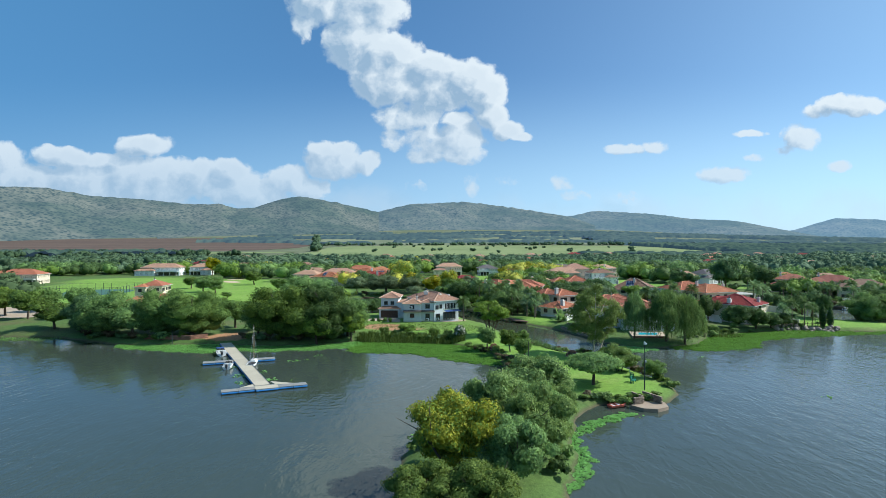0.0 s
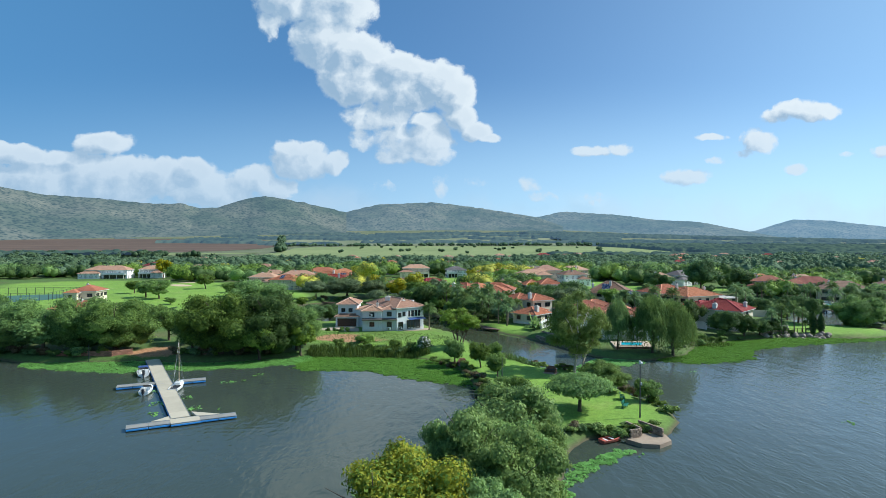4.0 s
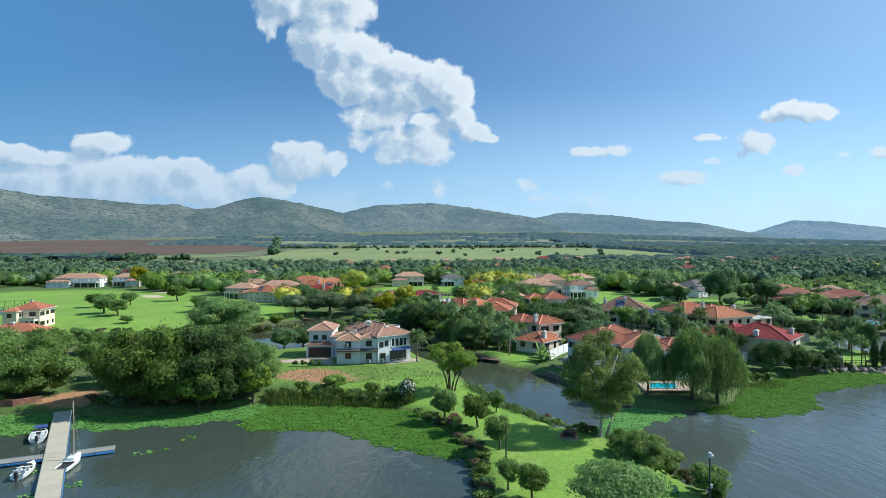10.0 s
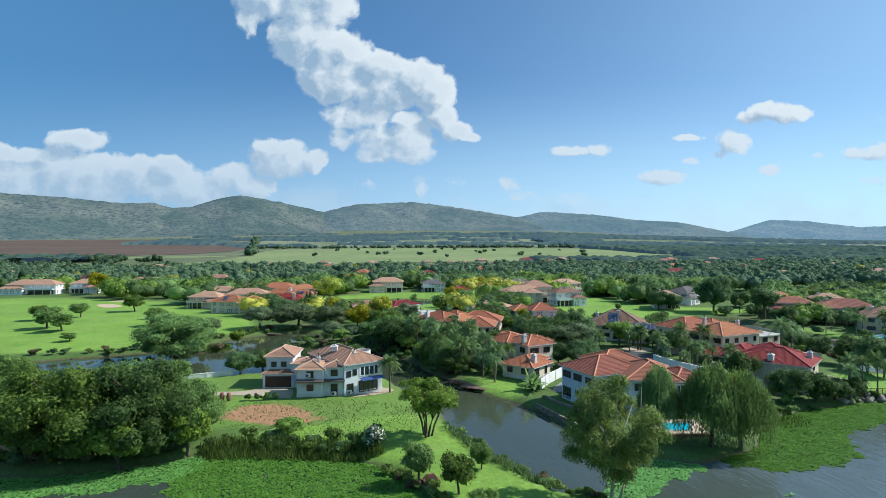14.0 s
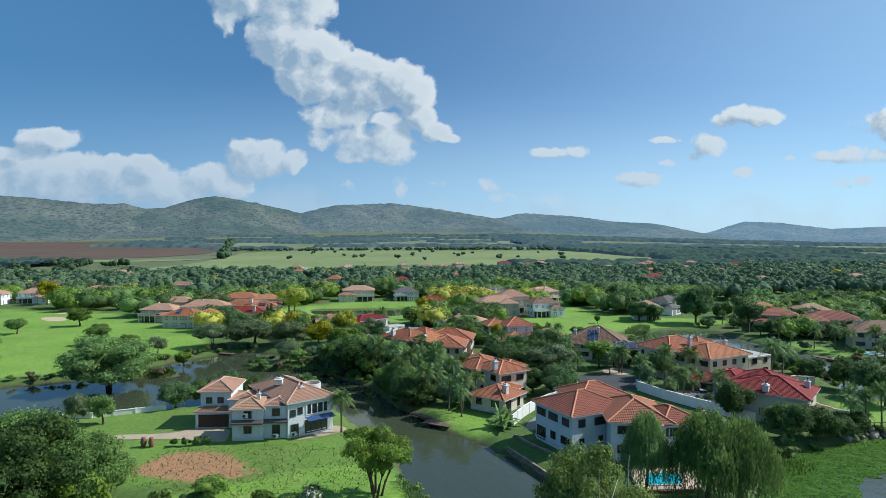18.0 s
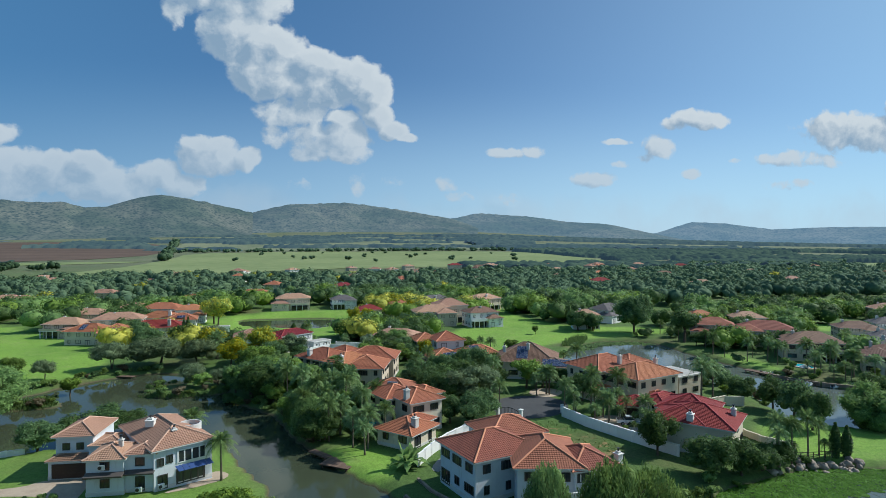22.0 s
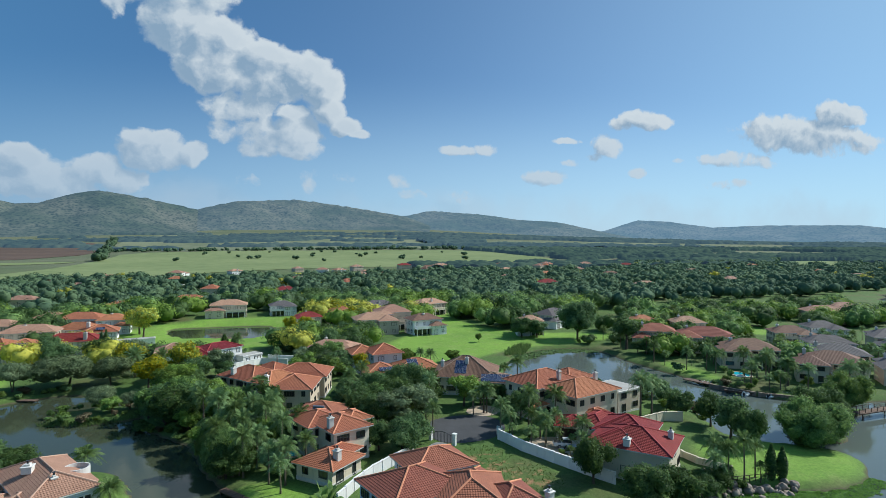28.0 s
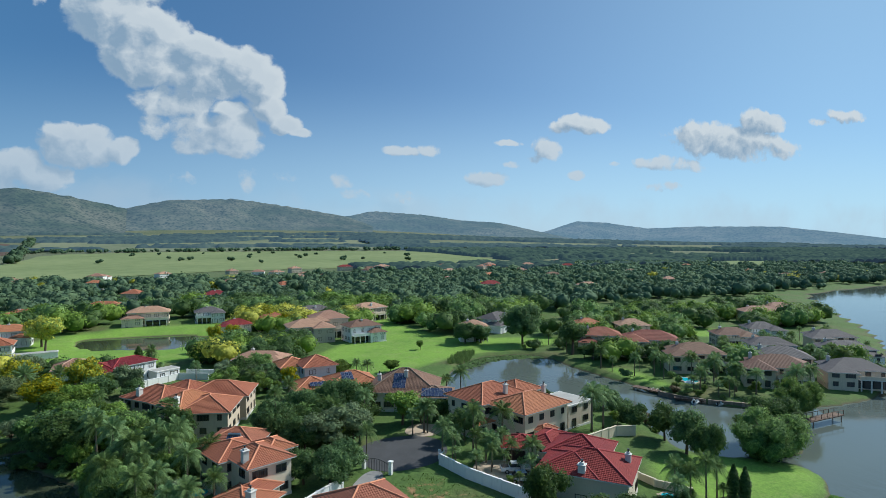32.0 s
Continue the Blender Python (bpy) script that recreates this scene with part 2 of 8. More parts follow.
# ---------------------------------------------------------------- materials
def material(name):
    mt = bpy.data.materials.new(name)
    mt.use_nodes = True
    n = Nodes(mt.node_tree)
    out = n.add("ShaderNodeOutputMaterial")
    return mt, n, out


def surface(name, color, color2=None, rough=0.7, scale=1.0, fine=8.0, bump=0.15, metal=0.0, spec=0.4, spread=0.12, stain=None):
    """A plain surface with variation at two scales, fine relief and a slight change from object to object."""
    mt, n, out = material(name)
    co = n.add("ShaderNodeTexCoord").outputs["Object"]
    rnd = n.add("ShaderNodeObjectInfo").outputs["Random"]
    co = n.add("ShaderNodeVectorMath", {0: co, 1: n.add("ShaderNodeVectorMath", {0: (37.0, 17.0, 9.0), 3: rnd}, operation="SCALE").outputs[0]}, operation="ADD").outputs[0]
    c2 = color2 or tuple(v * 0.72 for v in color)
    big = n.noise(co, scale * 0.35, 4.0, 0.6)
    tiny = n.noise(co, fine, 4.0, 0.65)
    f = n.math("ADD", n.ramp(big, 0.35, 0.7, 0.0, 0.75), n.ramp(tiny, 0.3, 0.7, -0.2, 0.4), clamp=True)
    col = n.mix(f, color, c2)
    if stain:
        streak = n.noise(n.add("ShaderNodeMapping", {0: co, 3: (1.2, 1.2, 0.25)}).outputs[0], 1.3, 5.0, 0.7)
        col = n.mix(n.ramp(streak, 0.55, 0.78, 0.0, 0.55), col, stain)
    hsv = n.add("ShaderNodeHueSaturation", {"Value": n.ramp(rnd, 0.0, 1.0, 1 - spread, 1 + spread), "Color": col}).outputs[0]
    b = n.add("ShaderNodeBump", {"Strength": bump, "Distance": 0.05, "Height": tiny}).outputs[0]
    p = n.add("ShaderNodeBsdfPrincipled", {"Base Color": hsv, "Roughness": n.ramp(tiny, 0.2, 0.8, max(rough - 0.1, 0.02), min(rough + 0.1, 1)), "Metallic": metal, "Specular IOR Level": spec, "Normal": b})
    n.put(out.inputs[0], p.outputs[0])
    return mt


def foliage(name, dark, light, trans=0.3, hue=0.02, gloss=0.35):
    """Leaves: every leaf its own tone, every plant a little apart from the next, light shining through."""
    mt, n, out = material(name)
    isl = n.add("ShaderNodeNewGeometry").outputs["Random Per Island"]
    rnd = n.add("ShaderNodeObjectInfo").outputs["Random"]
    co = n.add("ShaderNodeTexCoord").outputs["Object"]
    clump = n.noise(co, 0.55, 3.0)
    f = n.math("ADD", n.math("MULTIPLY", isl, 0.8), n.ramp(clump, 0.3, 0.7, -0.25, 0.4), clamp=True)
    col = n.mix(f, dark, light)
    col = n.add("ShaderNodeHueSaturation", {"Hue": n.ramp(rnd, 0, 1, 0.5 - hue * 0.6, 0.5 + hue * 0.5), "Saturation": n.ramp(rnd, 0, 1, 1.1, 0.88), "Value": n.ramp(rnd, 0, 1, 0.7, 1.25), "Color": col}).outputs[0]
    p = n.add("ShaderNodeBsdfPrincipled", {"Base Color": col, "Roughness": 0.6, "Specular IOR Level": gloss * 0.4})
    t = n.add("ShaderNodeBsdfTranslucent", {"Color": n.add("ShaderNodeHueSaturation", {"Hue": 0.492, "Saturation": 1.0, "Value": 1.45, "Color": col}).outputs[0]})
    n.put(out.inputs[0], n.add("ShaderNodeMixShader", {0: trans, 1: p.outputs[0], 2: t.outputs[0]}).outputs[0])
    return mt


def roof_tiles(name, color, color2, ridge=0.0):
    """Clay or concrete tiles: rolls along the slope, a tone for each tile, moss and soot in large patches."""
    mt, n, out = material(name)
    uv = n.add("ShaderNodeUVMap", uv_map="UVMap").outputs[0]
    rnd = n.add("ShaderNodeObjectInfo").outputs["Random"]
    tile = n.add("ShaderNodeTexBrick", {"Vector": uv, "Color1": (0.25, 0.25, 0.25), "Color2": (0.85, 0.85, 0.85), "Mortar": (0.0, 0.0, 0.0), "Scale": 1.0, "Mortar Size": 0.02, "Brick Width": 0.33, "Row Height": 0.36}, offset=0.5)
    co = n.add("ShaderNodeTexCoord").outputs["Object"]
    big = n.noise(co, 0.35, 5.0, 0.65)
    f = n.math("ADD", n.math("MULTIPLY", tile.outputs["Color"], 0.55), n.ramp(big, 0.35, 0.7, -0.2, 0.55), clamp=True)
    col = n.mix(f, color, color2)
    col = n.mix(n.math("MULTIPLY", tile.outputs["Fac"], 0.6), col, tuple(v * 0.3 for v in color))
    col = n.add("ShaderNodeHueSaturation", {"Value": n.ramp(rnd, 0, 1, 0.85, 1.15), "Hue": n.ramp(rnd, 0, 1, 0.493, 0.507), "Color": col}).outputs[0]
    u = n.add("ShaderNodeSeparateXYZ", {0: uv}).outputs[0]
    roll = n.math("SINE", n.math("MULTIPLY", u, 2 * math.pi / 0.33))
    h = n.math("ADD", n.math("MULTIPLY", roll, 0.5), n.math("MULTIPLY", n.noise(co, 20.0), 0.3))
    b = n.add("ShaderNodeBump", {"Strength": 0.7, "Distance": 0.05, "Height": h}).outputs[0]
    p = n.add("ShaderNodeBsdfPrincipled", {"Base Color": col, "Roughness": 0.75, "Specular IOR Level": 0.18, "Normal": b})
    n.put(out.inputs[0], p.outputs[0])
    return mt


M = {}
M["wall_grey"] = surface("grey_white_plaster", (0.66, 0.68, 0.71), (0.57, 0.59, 0.62), rough=0.85, scale=0.6, fine=14, bump=0.08, stain=(0.33, 0.33, 0.33), spread=0.03)
M["wall_white"] = surface("white_plaster", (0.80, 0.79, 0.76), (0.70, 0.69, 0.66), rough=0.85, scale=0.6, fine=14, bump=0.08, stain=(0.45, 0.43, 0.40), spread=0.05)
M["wall_cream"] = surface("cream_plaster", (0.72, 0.63, 0.48), (0.62, 0.53, 0.40), rough=0.85, scale=0.6, fine=14, bump=0.08, stain=(0.36, 0.30, 0.22), spread=0.08)
M["wall_sand"] = surface("sand_plaster", (0.62, 0.52, 0.40), (0.52, 0.43, 0.33), rough=0.85, scale=0.6, fine=14, bump=0.08, stain=(0.27, 0.22, 0.17), spread=0.1)
M["trim"] = surface("pale_trim_paint", (0.70, 0.68, 0.64), rough=0.6, fine=20, bump=0.05, spread=0.04)
M["dark_trim"] = surface("dark_slate_roofing", (0.07, 0.06, 0.055), (0.11, 0.09, 0.08), rough=0.6, fine=16, bump=0.1)
M["frame_dark"] = surface("dark_window_frame", (0.05, 0.045, 0.04), rough=0.5, fine=20, bump=0.03)
M["frame_white"] = surface("white_window_frame", (0.7, 0.7, 0.68), rough=0.5, fine=20, bump=0.03)
M["door_wood"] = surface("dark_brown_timber", (0.055, 0.03, 0.02), (0.035, 0.02, 0.014), rough=0.55, fine=10, bump=0.15)
M["chimney"] = surface("chimney_plaster", (0.66, 0.63, 0.58), (0.5, 0.48, 0.44), rough=0.85, fine=10, stain=(0.2, 0.19, 0.18))
M["concrete"] = surface("grey_concrete", (0.38, 0.36, 0.33), (0.29, 0.28, 0.26), rough=0.9, fine=7, bump=0.2, stain=(0.2, 0.19, 0.17))
M["paving"] = surface("sandy_paving", (0.43, 0.34, 0.25), (0.34, 0.26, 0.19), rough=0.9, fine=4, bump=0.2, scale=1.5)
M["grey_paving"] = surface("grey_paving", (0.27, 0.26, 0.25), (0.2, 0.19, 0.185), rough=0.9, fine=4, bump=0.2, scale=1.5)
M["asphalt"] = surface("worn_asphalt", (0.075, 0.075, 0.08), (0.05, 0.05, 0.053), rough=0.9, fine=12, bump=0.2, scale=0.8)
M["soil"] = surface("red_soil", (0.36, 0.17, 0.075), (0.24, 0.125, 0.06), rough=0.95, fine=3, bump=0.4, scale=1.2)
M["bark"] = surface("brown_bark", (0.11, 0.08, 0.055), (0.06, 0.045, 0.033), rough=0.95, fine=14, bump=0.5, spread=0.25)
M["bark_pale"] = surface("pale_bark", (0.46, 0.42, 0.36), (0.26, 0.22, 0.18), rough=0.9, fine=6, bump=0.3)
M["palm_bark"] = surface("palm_trunk", (0.19, 0.15, 0.11), (0.11, 0.085, 0.06), rough=0.95, fine=9, bump=0.6)
M["stone"] = surface("brown_stone", (0.30, 0.23, 0.17), (0.19, 0.14, 0.105), rough=0.9, fine=6, bump=0.4, spread=0.3)
M["brick"] = surface("red_brown_brick", (0.27, 0.13, 0.085), (0.19, 0.095, 0.065), rough=0.9, fine=9, bump=0.3, spread=0.3)
M["rock"] = surface("pinkish_boulder", (0.33, 0.27, 0.22), (0.21, 0.17, 0.14), rough=0.9, fine=4, bump=0.5, spread=0.2)
M["timber"] = surface("weathered_timber", (0.16, 0.10, 0.07), (0.10, 0.065, 0.05), rough=0.85, fine=9, bump=0.25, spread=0.2)
M["jetty_deck"] = surface("sand_coloured_deck", (0.43, 0.38, 0.29), (0.35, 0.31, 0.24), rough=0.85, fine=6, bump=0.15, scale=0.7, spread=0.08)
M["jetty_dark"] = surface("grey_weathered_deck", (0.25, 0.24, 0.22), (0.18, 0.17, 0.155), rough=0.85, fine=6, bump=0.15, spread=0.08)
M["blue_float"] = surface("blue_plastic_float", (0.04, 0.22, 0.55), (0.03, 0.15, 0.40), rough=0.5, fine=4, bump=0.05, stain=(0.15, 0.2, 0.2))
M["boat_white"] = surface("white_gelcoat", (0.80, 0.80, 0.78), (0.72, 0.72, 0.70), rough=0.25, fine=4, bump=0.02, spec=0.5)
M["boat_dark"] = surface("dark_vinyl", (0.03, 0.03, 0.035), rough=0.5, fine=8)
M["boat_red"] = surface("faded_red_hull", (0.50, 0.12, 0.08), (0.40, 0.1, 0.07), rough=0.45, fine=5)
M["metal"] = surface("galvanised_metal", (0.45, 0.46, 0.47), rough=0.4, fine=10, metal=0.9, bump=0.05)
M["dark_metal"] = surface("dark_painted_metal", (0.035, 0.04, 0.045), rough=0.5, fine=10, bump=0.05)
M["awning"] = surface("blue_canvas", (0.035, 0.075, 0.22), (0.03, 0.06, 0.17), rough=0.8, fine=6)
M["green_plastic"] = surface("green_painted_bench", (0.02, 0.16, 0.11), rough=0.5, fine=8)
M["car_white"] = surface("white_car_paint", (0.8, 0.8, 0.8), rough=0.2, fine=2, bump=0.0, spec=0.6, spread=0.02)
M["car_silver"] = surface("pale_blue_car_paint", (0.42, 0.5, 0.58), rough=0.25, fine=2, bump=0.0, metal=0.4)
M["rubber"] = surface("black_rubber", (0.02, 0.02, 0.02), rough=0.8, fine=9)
M["grey_sheet"] = surface("pale_grey_roof_sheet", (0.48, 0.5, 0.52), (0.4, 0.42, 0.44), rough=0.45, fine=3, bump=0.08)
M["roof_orange"] = roof_tiles("orange_clay_tiles", (0.42, 0.16, 0.085), (0.31, 0.118, 0.068))
M["roof_pale"] = roof_tiles("faded_terracotta_tiles", (0.42, 0.24, 0.165), (0.33, 0.185, 0.125))
M["roof_rust"] = roof_tiles("rust_coloured_tiles", (0.32, 0.115, 0.075), (0.23, 0.085, 0.058))
M["roof_red"] = roof_tiles("dark_red_tiles", (0.25, 0.035, 0.036), (0.17, 0.028, 0.03))
M["roof_brown"] = roof_tiles("brown_tiles", (0.23, 0.13, 0.09), (0.165, 0.095, 0.07))
M["roof_grey"] = roof_tiles("slate_grey_tiles", (0.15, 0.13, 0.13), (0.1, 0.09, 0.09))
M["cap_orange"] = surface("pale_orange_ridge_tiles", (0.62, 0.26, 0.14), (0.5, 0.2, 0.11), rough=0.7, fine=6)
M["cap_pale"] = surface("pale_ridge_tiles", (0.55, 0.34, 0.24), rough=0.7, fine=6)
M["cap_red"] = surface("red_ridge_tiles", (0.40, 0.05, 0.05), rough=0.7, fine=6)
M["cap_brown"] = surface("brown_ridge_tiles", (0.33, 0.22, 0.15), rough=0.7, fine=6)
M["cap_grey"] = surface("grey_ridge_tiles", (0.2, 0.18, 0.18), rough=0.7, fine=6)
CAPS = {"roof_orange": "cap_orange", "roof_pale": "cap_pale", "roof_rust": "cap_orange", "roof_red": "cap_red", "roof_brown": "cap_brown", "roof_grey": "cap_grey"}

M["leaf"] = foliage("mid_green_leaves", (0.078, 0.142, 0.038), (0.215, 0.320, 0.074), trans=0.4)
# far canopies: greens paled and greyed, haze painted into the base colour
M["leaf_far"] = foliage("distant_hazed_tree_canopy", (0.070, 0.115, 0.058), (0.130, 0.185, 0.092), trans=0.15, gloss=0.05)
M["leaf_far_dark"] = foliage("distant_hazed_dark_tree_canopy", (0.058, 0.099, 0.056), (0.106, 0.157, 0.084), trans=0.15, gloss=0.05)
M["leaf_dark"] = foliage("deep_green_leaves", (0.050, 0.098, 0.036), (0.140, 0.222, 0.068), trans=0.4)
M["leaf_bright"] = foliage("fresh_green_leaves", (0.100, 0.180, 0.032), (0.275, 0.400, 0.075), trans=0.35)
M["leaf_olive"] = foliage("grey_olive_leaves", (0.100, 0.140, 0.068), (0.215, 0.275, 0.140), trans=0.25, gloss=0.15)
M["leaf_willow"] = foliage("willow_leaves", (0.082, 0.145, 0.040), (0.205, 0.300, 0.085), trans=0.38)
M["leaf_gum"] = foliage("gum_tree_leaves", (0.120, 0.175, 0.045), (0.270, 0.350, 0.110), trans=0.35, gloss=0.2)
M["leaf_yellow"] = foliage("yellow_flowering_leaves", (0.230, 0.250, 0.020), (0.580, 0.510, 0.038), trans=0.3)
M["leaf_palm"] = foliage("palm_fronds", (0.075, 0.132, 0.045), (0.210, 0.305, 0.105), trans=0.3, gloss=0.3)
M["leaf_brown"] = foliage("dry_brownish_scrub", (0.070, 0.058, 0.030), (0.190, 0.150, 0.080), trans=0.2)
M["leaf_scrub"] = foliage("scrub_leaves", (0.080, 0.138, 0.034), (0.235, 0.320, 0.078), trans=0.35)
M["leaf_golden"] = foliage("golden_green_leaves", (0.150, 0.185, 0.022), (0.470, 0.470, 0.055), trans=0.35)
M["lily"] = foliage("floating_water_plants", (0.125, 0.272, 0.052), (0.210, 0.425, 0.098), trans=0.35, gloss=0.25)
M["reed"] = foliage("green_reeds", (0.055, 0.100, 0.025), (0.150, 0.220, 0.060), trans=0.3)
M["flower"] = foliage("white_blossom", (0.450, 0.420, 0.380), (0.700, 0.660, 0.600), trans=0.15)

# glass: dark, glossy panes
mt, n, out = material("window_glass")
n.put(out.inputs[0], n.add("ShaderNodeBsdfPrincipled", {"Base Color": n.mix(n.add("ShaderNodeObjectInfo").outputs["Random"], (0.012, 0.015, 0.018), (0.05, 0.055, 0.06)), "Roughness": 0.06, "Specular IOR Level": 0.7}).outputs[0])
M["glass"] = mt
mt, n, out = material("solar_panel_cells")
co = n.add("ShaderNodeTexCoord").outputs["Object"]
cell = n.add("ShaderNodeTexBrick", {"Vector": co, "Color1": (0.012, 0.02, 0.06), "Color2": (0.018, 0.03, 0.08), "Mortar": (0.25, 0.27, 0.3), "Scale": 1.0, "Mortar Size": 0.012, "Brick Width": 0.32, "Row Height": 0.32}, offset=0.0)
n.put(out.inputs[0], n.add("ShaderNodeBsdfPrincipled", {"Base Color": cell.outputs[0], "Roughness": 0.12, "Specular IOR Level": 0.6}).outputs[0])
M["solar"] = mt
mt, n, out = material("pool_water")
co = n.add("ShaderNodeTexCoord").outputs["Object"]
rip = n.noise(co, 2.5, 3.0)
n.put(out.inputs[0], n.add("ShaderNodeBsdfPrincipled", {"Base Color": n.mix(rip, (0.02, 0.36, 0.48), (0.04, 0.46, 0.55)), "Roughness": 0.06, "IOR": 1.33, "Normal": n.add("ShaderNodeBump", {"Strength": 0.15, "Distance": 0.1, "Height": rip}).outputs[0]}).outputs[0])
M["pool"] = mt

# lake water: dark and murky, with wind ripples that fade into calm lanes
mt, n, out = material("lake_water")
co = n.add("ShaderNodeTexCoord").outputs["Object"]
xyz = n.add("ShaderNodeSeparateXYZ", {0: co}).outputs
wind = n.ramp(n.math("MULTIPLY", n.ramp(xyz[0], 25.0, 65.0), n.ramp(xyz[1], 135.0, 165.0, 1.0, 0.15)), 0.0, 1.0, -0.12, 0.45)
calm = n.math("ADD", n.ramp(n.noise(co, 0.02, 4.0), 0.36, 0.64, 0.4, 1.0), wind, clamp=True)
w1 = n.noise(n.add("ShaderNodeMapping", {0: co, 2: (0, 0, radians(25)), 3: (1.0, 0.35, 1.0)}).outputs[0], 1.1, 3.0, 0.55, dist=0.4)
w2 = n.noise(n.add("ShaderNodeMapping", {0: co, 2: (0, 0, radians(-20)), 3: (1.0, 0.5, 1.0)}).outputs[0], 0.33, 3.0, 0.5)
w3 = n.noise(n.add("ShaderNodeMapping", {0: co, 2: (0, 0, radians(12)), 3: (1.0, 0.45, 1.0)}).outputs[0], 2.6, 2.0, 0.5)
h = n.math("ADD", n.math("MULTIPLY_ADD", w3, 0.22, n.math("MULTIPLY", w1, 0.6)), n.math("MULTIPLY", w2, 1.0))
# rings of an old wake that spread over the bay
away = n.add("ShaderNodeVectorMath", {0: co, 1: (-23.9, 86.7, 0.0)}, operation="DISTANCE").outputs["Value"]
away = n.math("ADD", away, n.math("MULTIPLY", w2, 3.0))
rings = n.math("MULTIPLY", n.math("SINE", n.math("MULTIPLY", away, 3.6)), n.math("MULTIPLY", n.ramp(away, 4.0, 12.0), n.ramp(away, 34.0, 18.0)))
rings = n.math("MULTIPLY", rings, n.ramp(n.noise(co, 0.06, 2.0), 0.4, 0.6))
h = n.math("MULTIPLY_ADD", rings, 0.09, h)
calm = n.math("MULTIPLY", calm, n.ramp(xyz[1], 118.0, 150.0, 1.0, 0.14))
b = n.add("ShaderNodeBump", {"Strength": n.math("MULTIPLY", calm, 0.45), "Distance": 0.4, "Height": h}).outputs[0]
inland = n.ramp(xyz[1], 118.0, 150.0)
# windy side paled blue-grey: sky reflection of the ripples put into the colour
murk_and_sky_tint = n.mix(n.math("MULTIPLY_ADD", n.noise(co, 0.03, 3.0), 0.5, n.math("MULTIPLY", wind, 1.2), clamp=True), (0.042, 0.055, 0.042), (0.080, 0.098, 0.095))
# inland murk, lightened towards the lagoon in place of the sky it mirrors
murk_and_sky_tint = n.mix(inland, murk_and_sky_tint, n.mix(n.ramp(xyz[0], 30.0, 95.0), (0.050, 0.060, 0.036), (0.105, 0.125, 0.112)))
n.put(out.inputs[0], n.add("ShaderNodeBsdfPrincipled", {"Base Color": murk_and_sky_tint, "Roughness": 0.06, "IOR": 1.333, "Normal": b}).outputs[0])
M["water"] = mt

# ground: lawns where they are mown, rougher grass and leaf litter elsewhere
mt, n, out = material("ground_grass")
co = n.add("ShaderNodeTexCoord").outputs["Object"]
mown = n.add("ShaderNodeAttribute", attribute_name="mown").outputs["Fac"]
big = n.noise(co, 0.05, 5.0, 0.6)
mid = n.noise(co, 0.45, 5.0, 0.65)
fine = n.noise(co, 6.0, 4.0, 0.7)
lawn = n.mix(n.math("ADD", n.ramp(big, 0.35, 0.65, 0.0, 0.6), n.ramp(mid, 0.3, 0.7, -0.1, 0.4), clamp=True), (0.205, 0.330, 0.050), (0.125, 0.225, 0.036))
lawn = n.mix(n.ramp(n.noise(co, 0.16, 6.0, 0.75), 0.5, 0.72, 0.0, 0.7), lawn, (0.25, 0.30, 0.09))
rough = n.mix(n.ramp(mid, 0.3, 0.7), (0.095, 0.155, 0.036), (0.060, 0.102, 0.028))
rough = n.mix(n.ramp(big, 0.5, 0.68, 0.0, 0.6), rough, (0.13, 0.105, 0.055))
col = n.mix(n.math("ADD", mown, n.ramp(mid, 0.3, 0.7, -0.1, 0.1), clamp=True), rough, lawn)
# from 600 m out the grass blends into a dull grey-green
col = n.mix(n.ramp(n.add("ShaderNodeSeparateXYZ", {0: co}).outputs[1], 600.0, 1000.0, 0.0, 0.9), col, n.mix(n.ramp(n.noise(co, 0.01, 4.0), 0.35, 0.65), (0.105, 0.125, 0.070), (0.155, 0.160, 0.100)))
bare = n.add("ShaderNodeAttribute", attribute_name="bare").outputs["Fac"]
earth = n.mix(n.ramp(fine, 0.3, 0.7), (0.30, 0.15, 0.075), (0.38, 0.22, 0.12))
col = n.mix(n.ramp(n.math("ADD", bare, n.ramp(n.noise(co, 0.35, 6.0, 0.75), 0.25, 0.75, -0.45, 0.45)), 0.42, 0.66), col, earth)
hz = n.add("ShaderNodeSeparateXYZ", {0: co}).outputs[2]
col = n.mix(n.ramp(hz, 0.05, 0.45, 0.9, 0.0), col, (0.09, 0.07, 0.045))
col = n.add("ShaderNodeHueSaturation", {"Value": n.math("MULTIPLY", n.ramp(fine, 0.25, 0.75, 0.7, 1.3), n.ramp(n.noise(co, 1.6, 5.0, 0.75), 0.3, 0.7, 0.72, 1.25)), "Color": col}).outputs[0]
b = n.add("ShaderNodeBump", {"Strength": 0.5, "Distance": 0.12, "Height": n.math("ADD", fine, mid)}).outputs[0]
n.put(out.inputs[0], n.add("ShaderNodeBsdfPrincipled", {"Base Color": col, "Roughness": 0.9, "Specular IOR Level": 0.2, "Normal": b}).outputs[0])
M["ground"] = mt


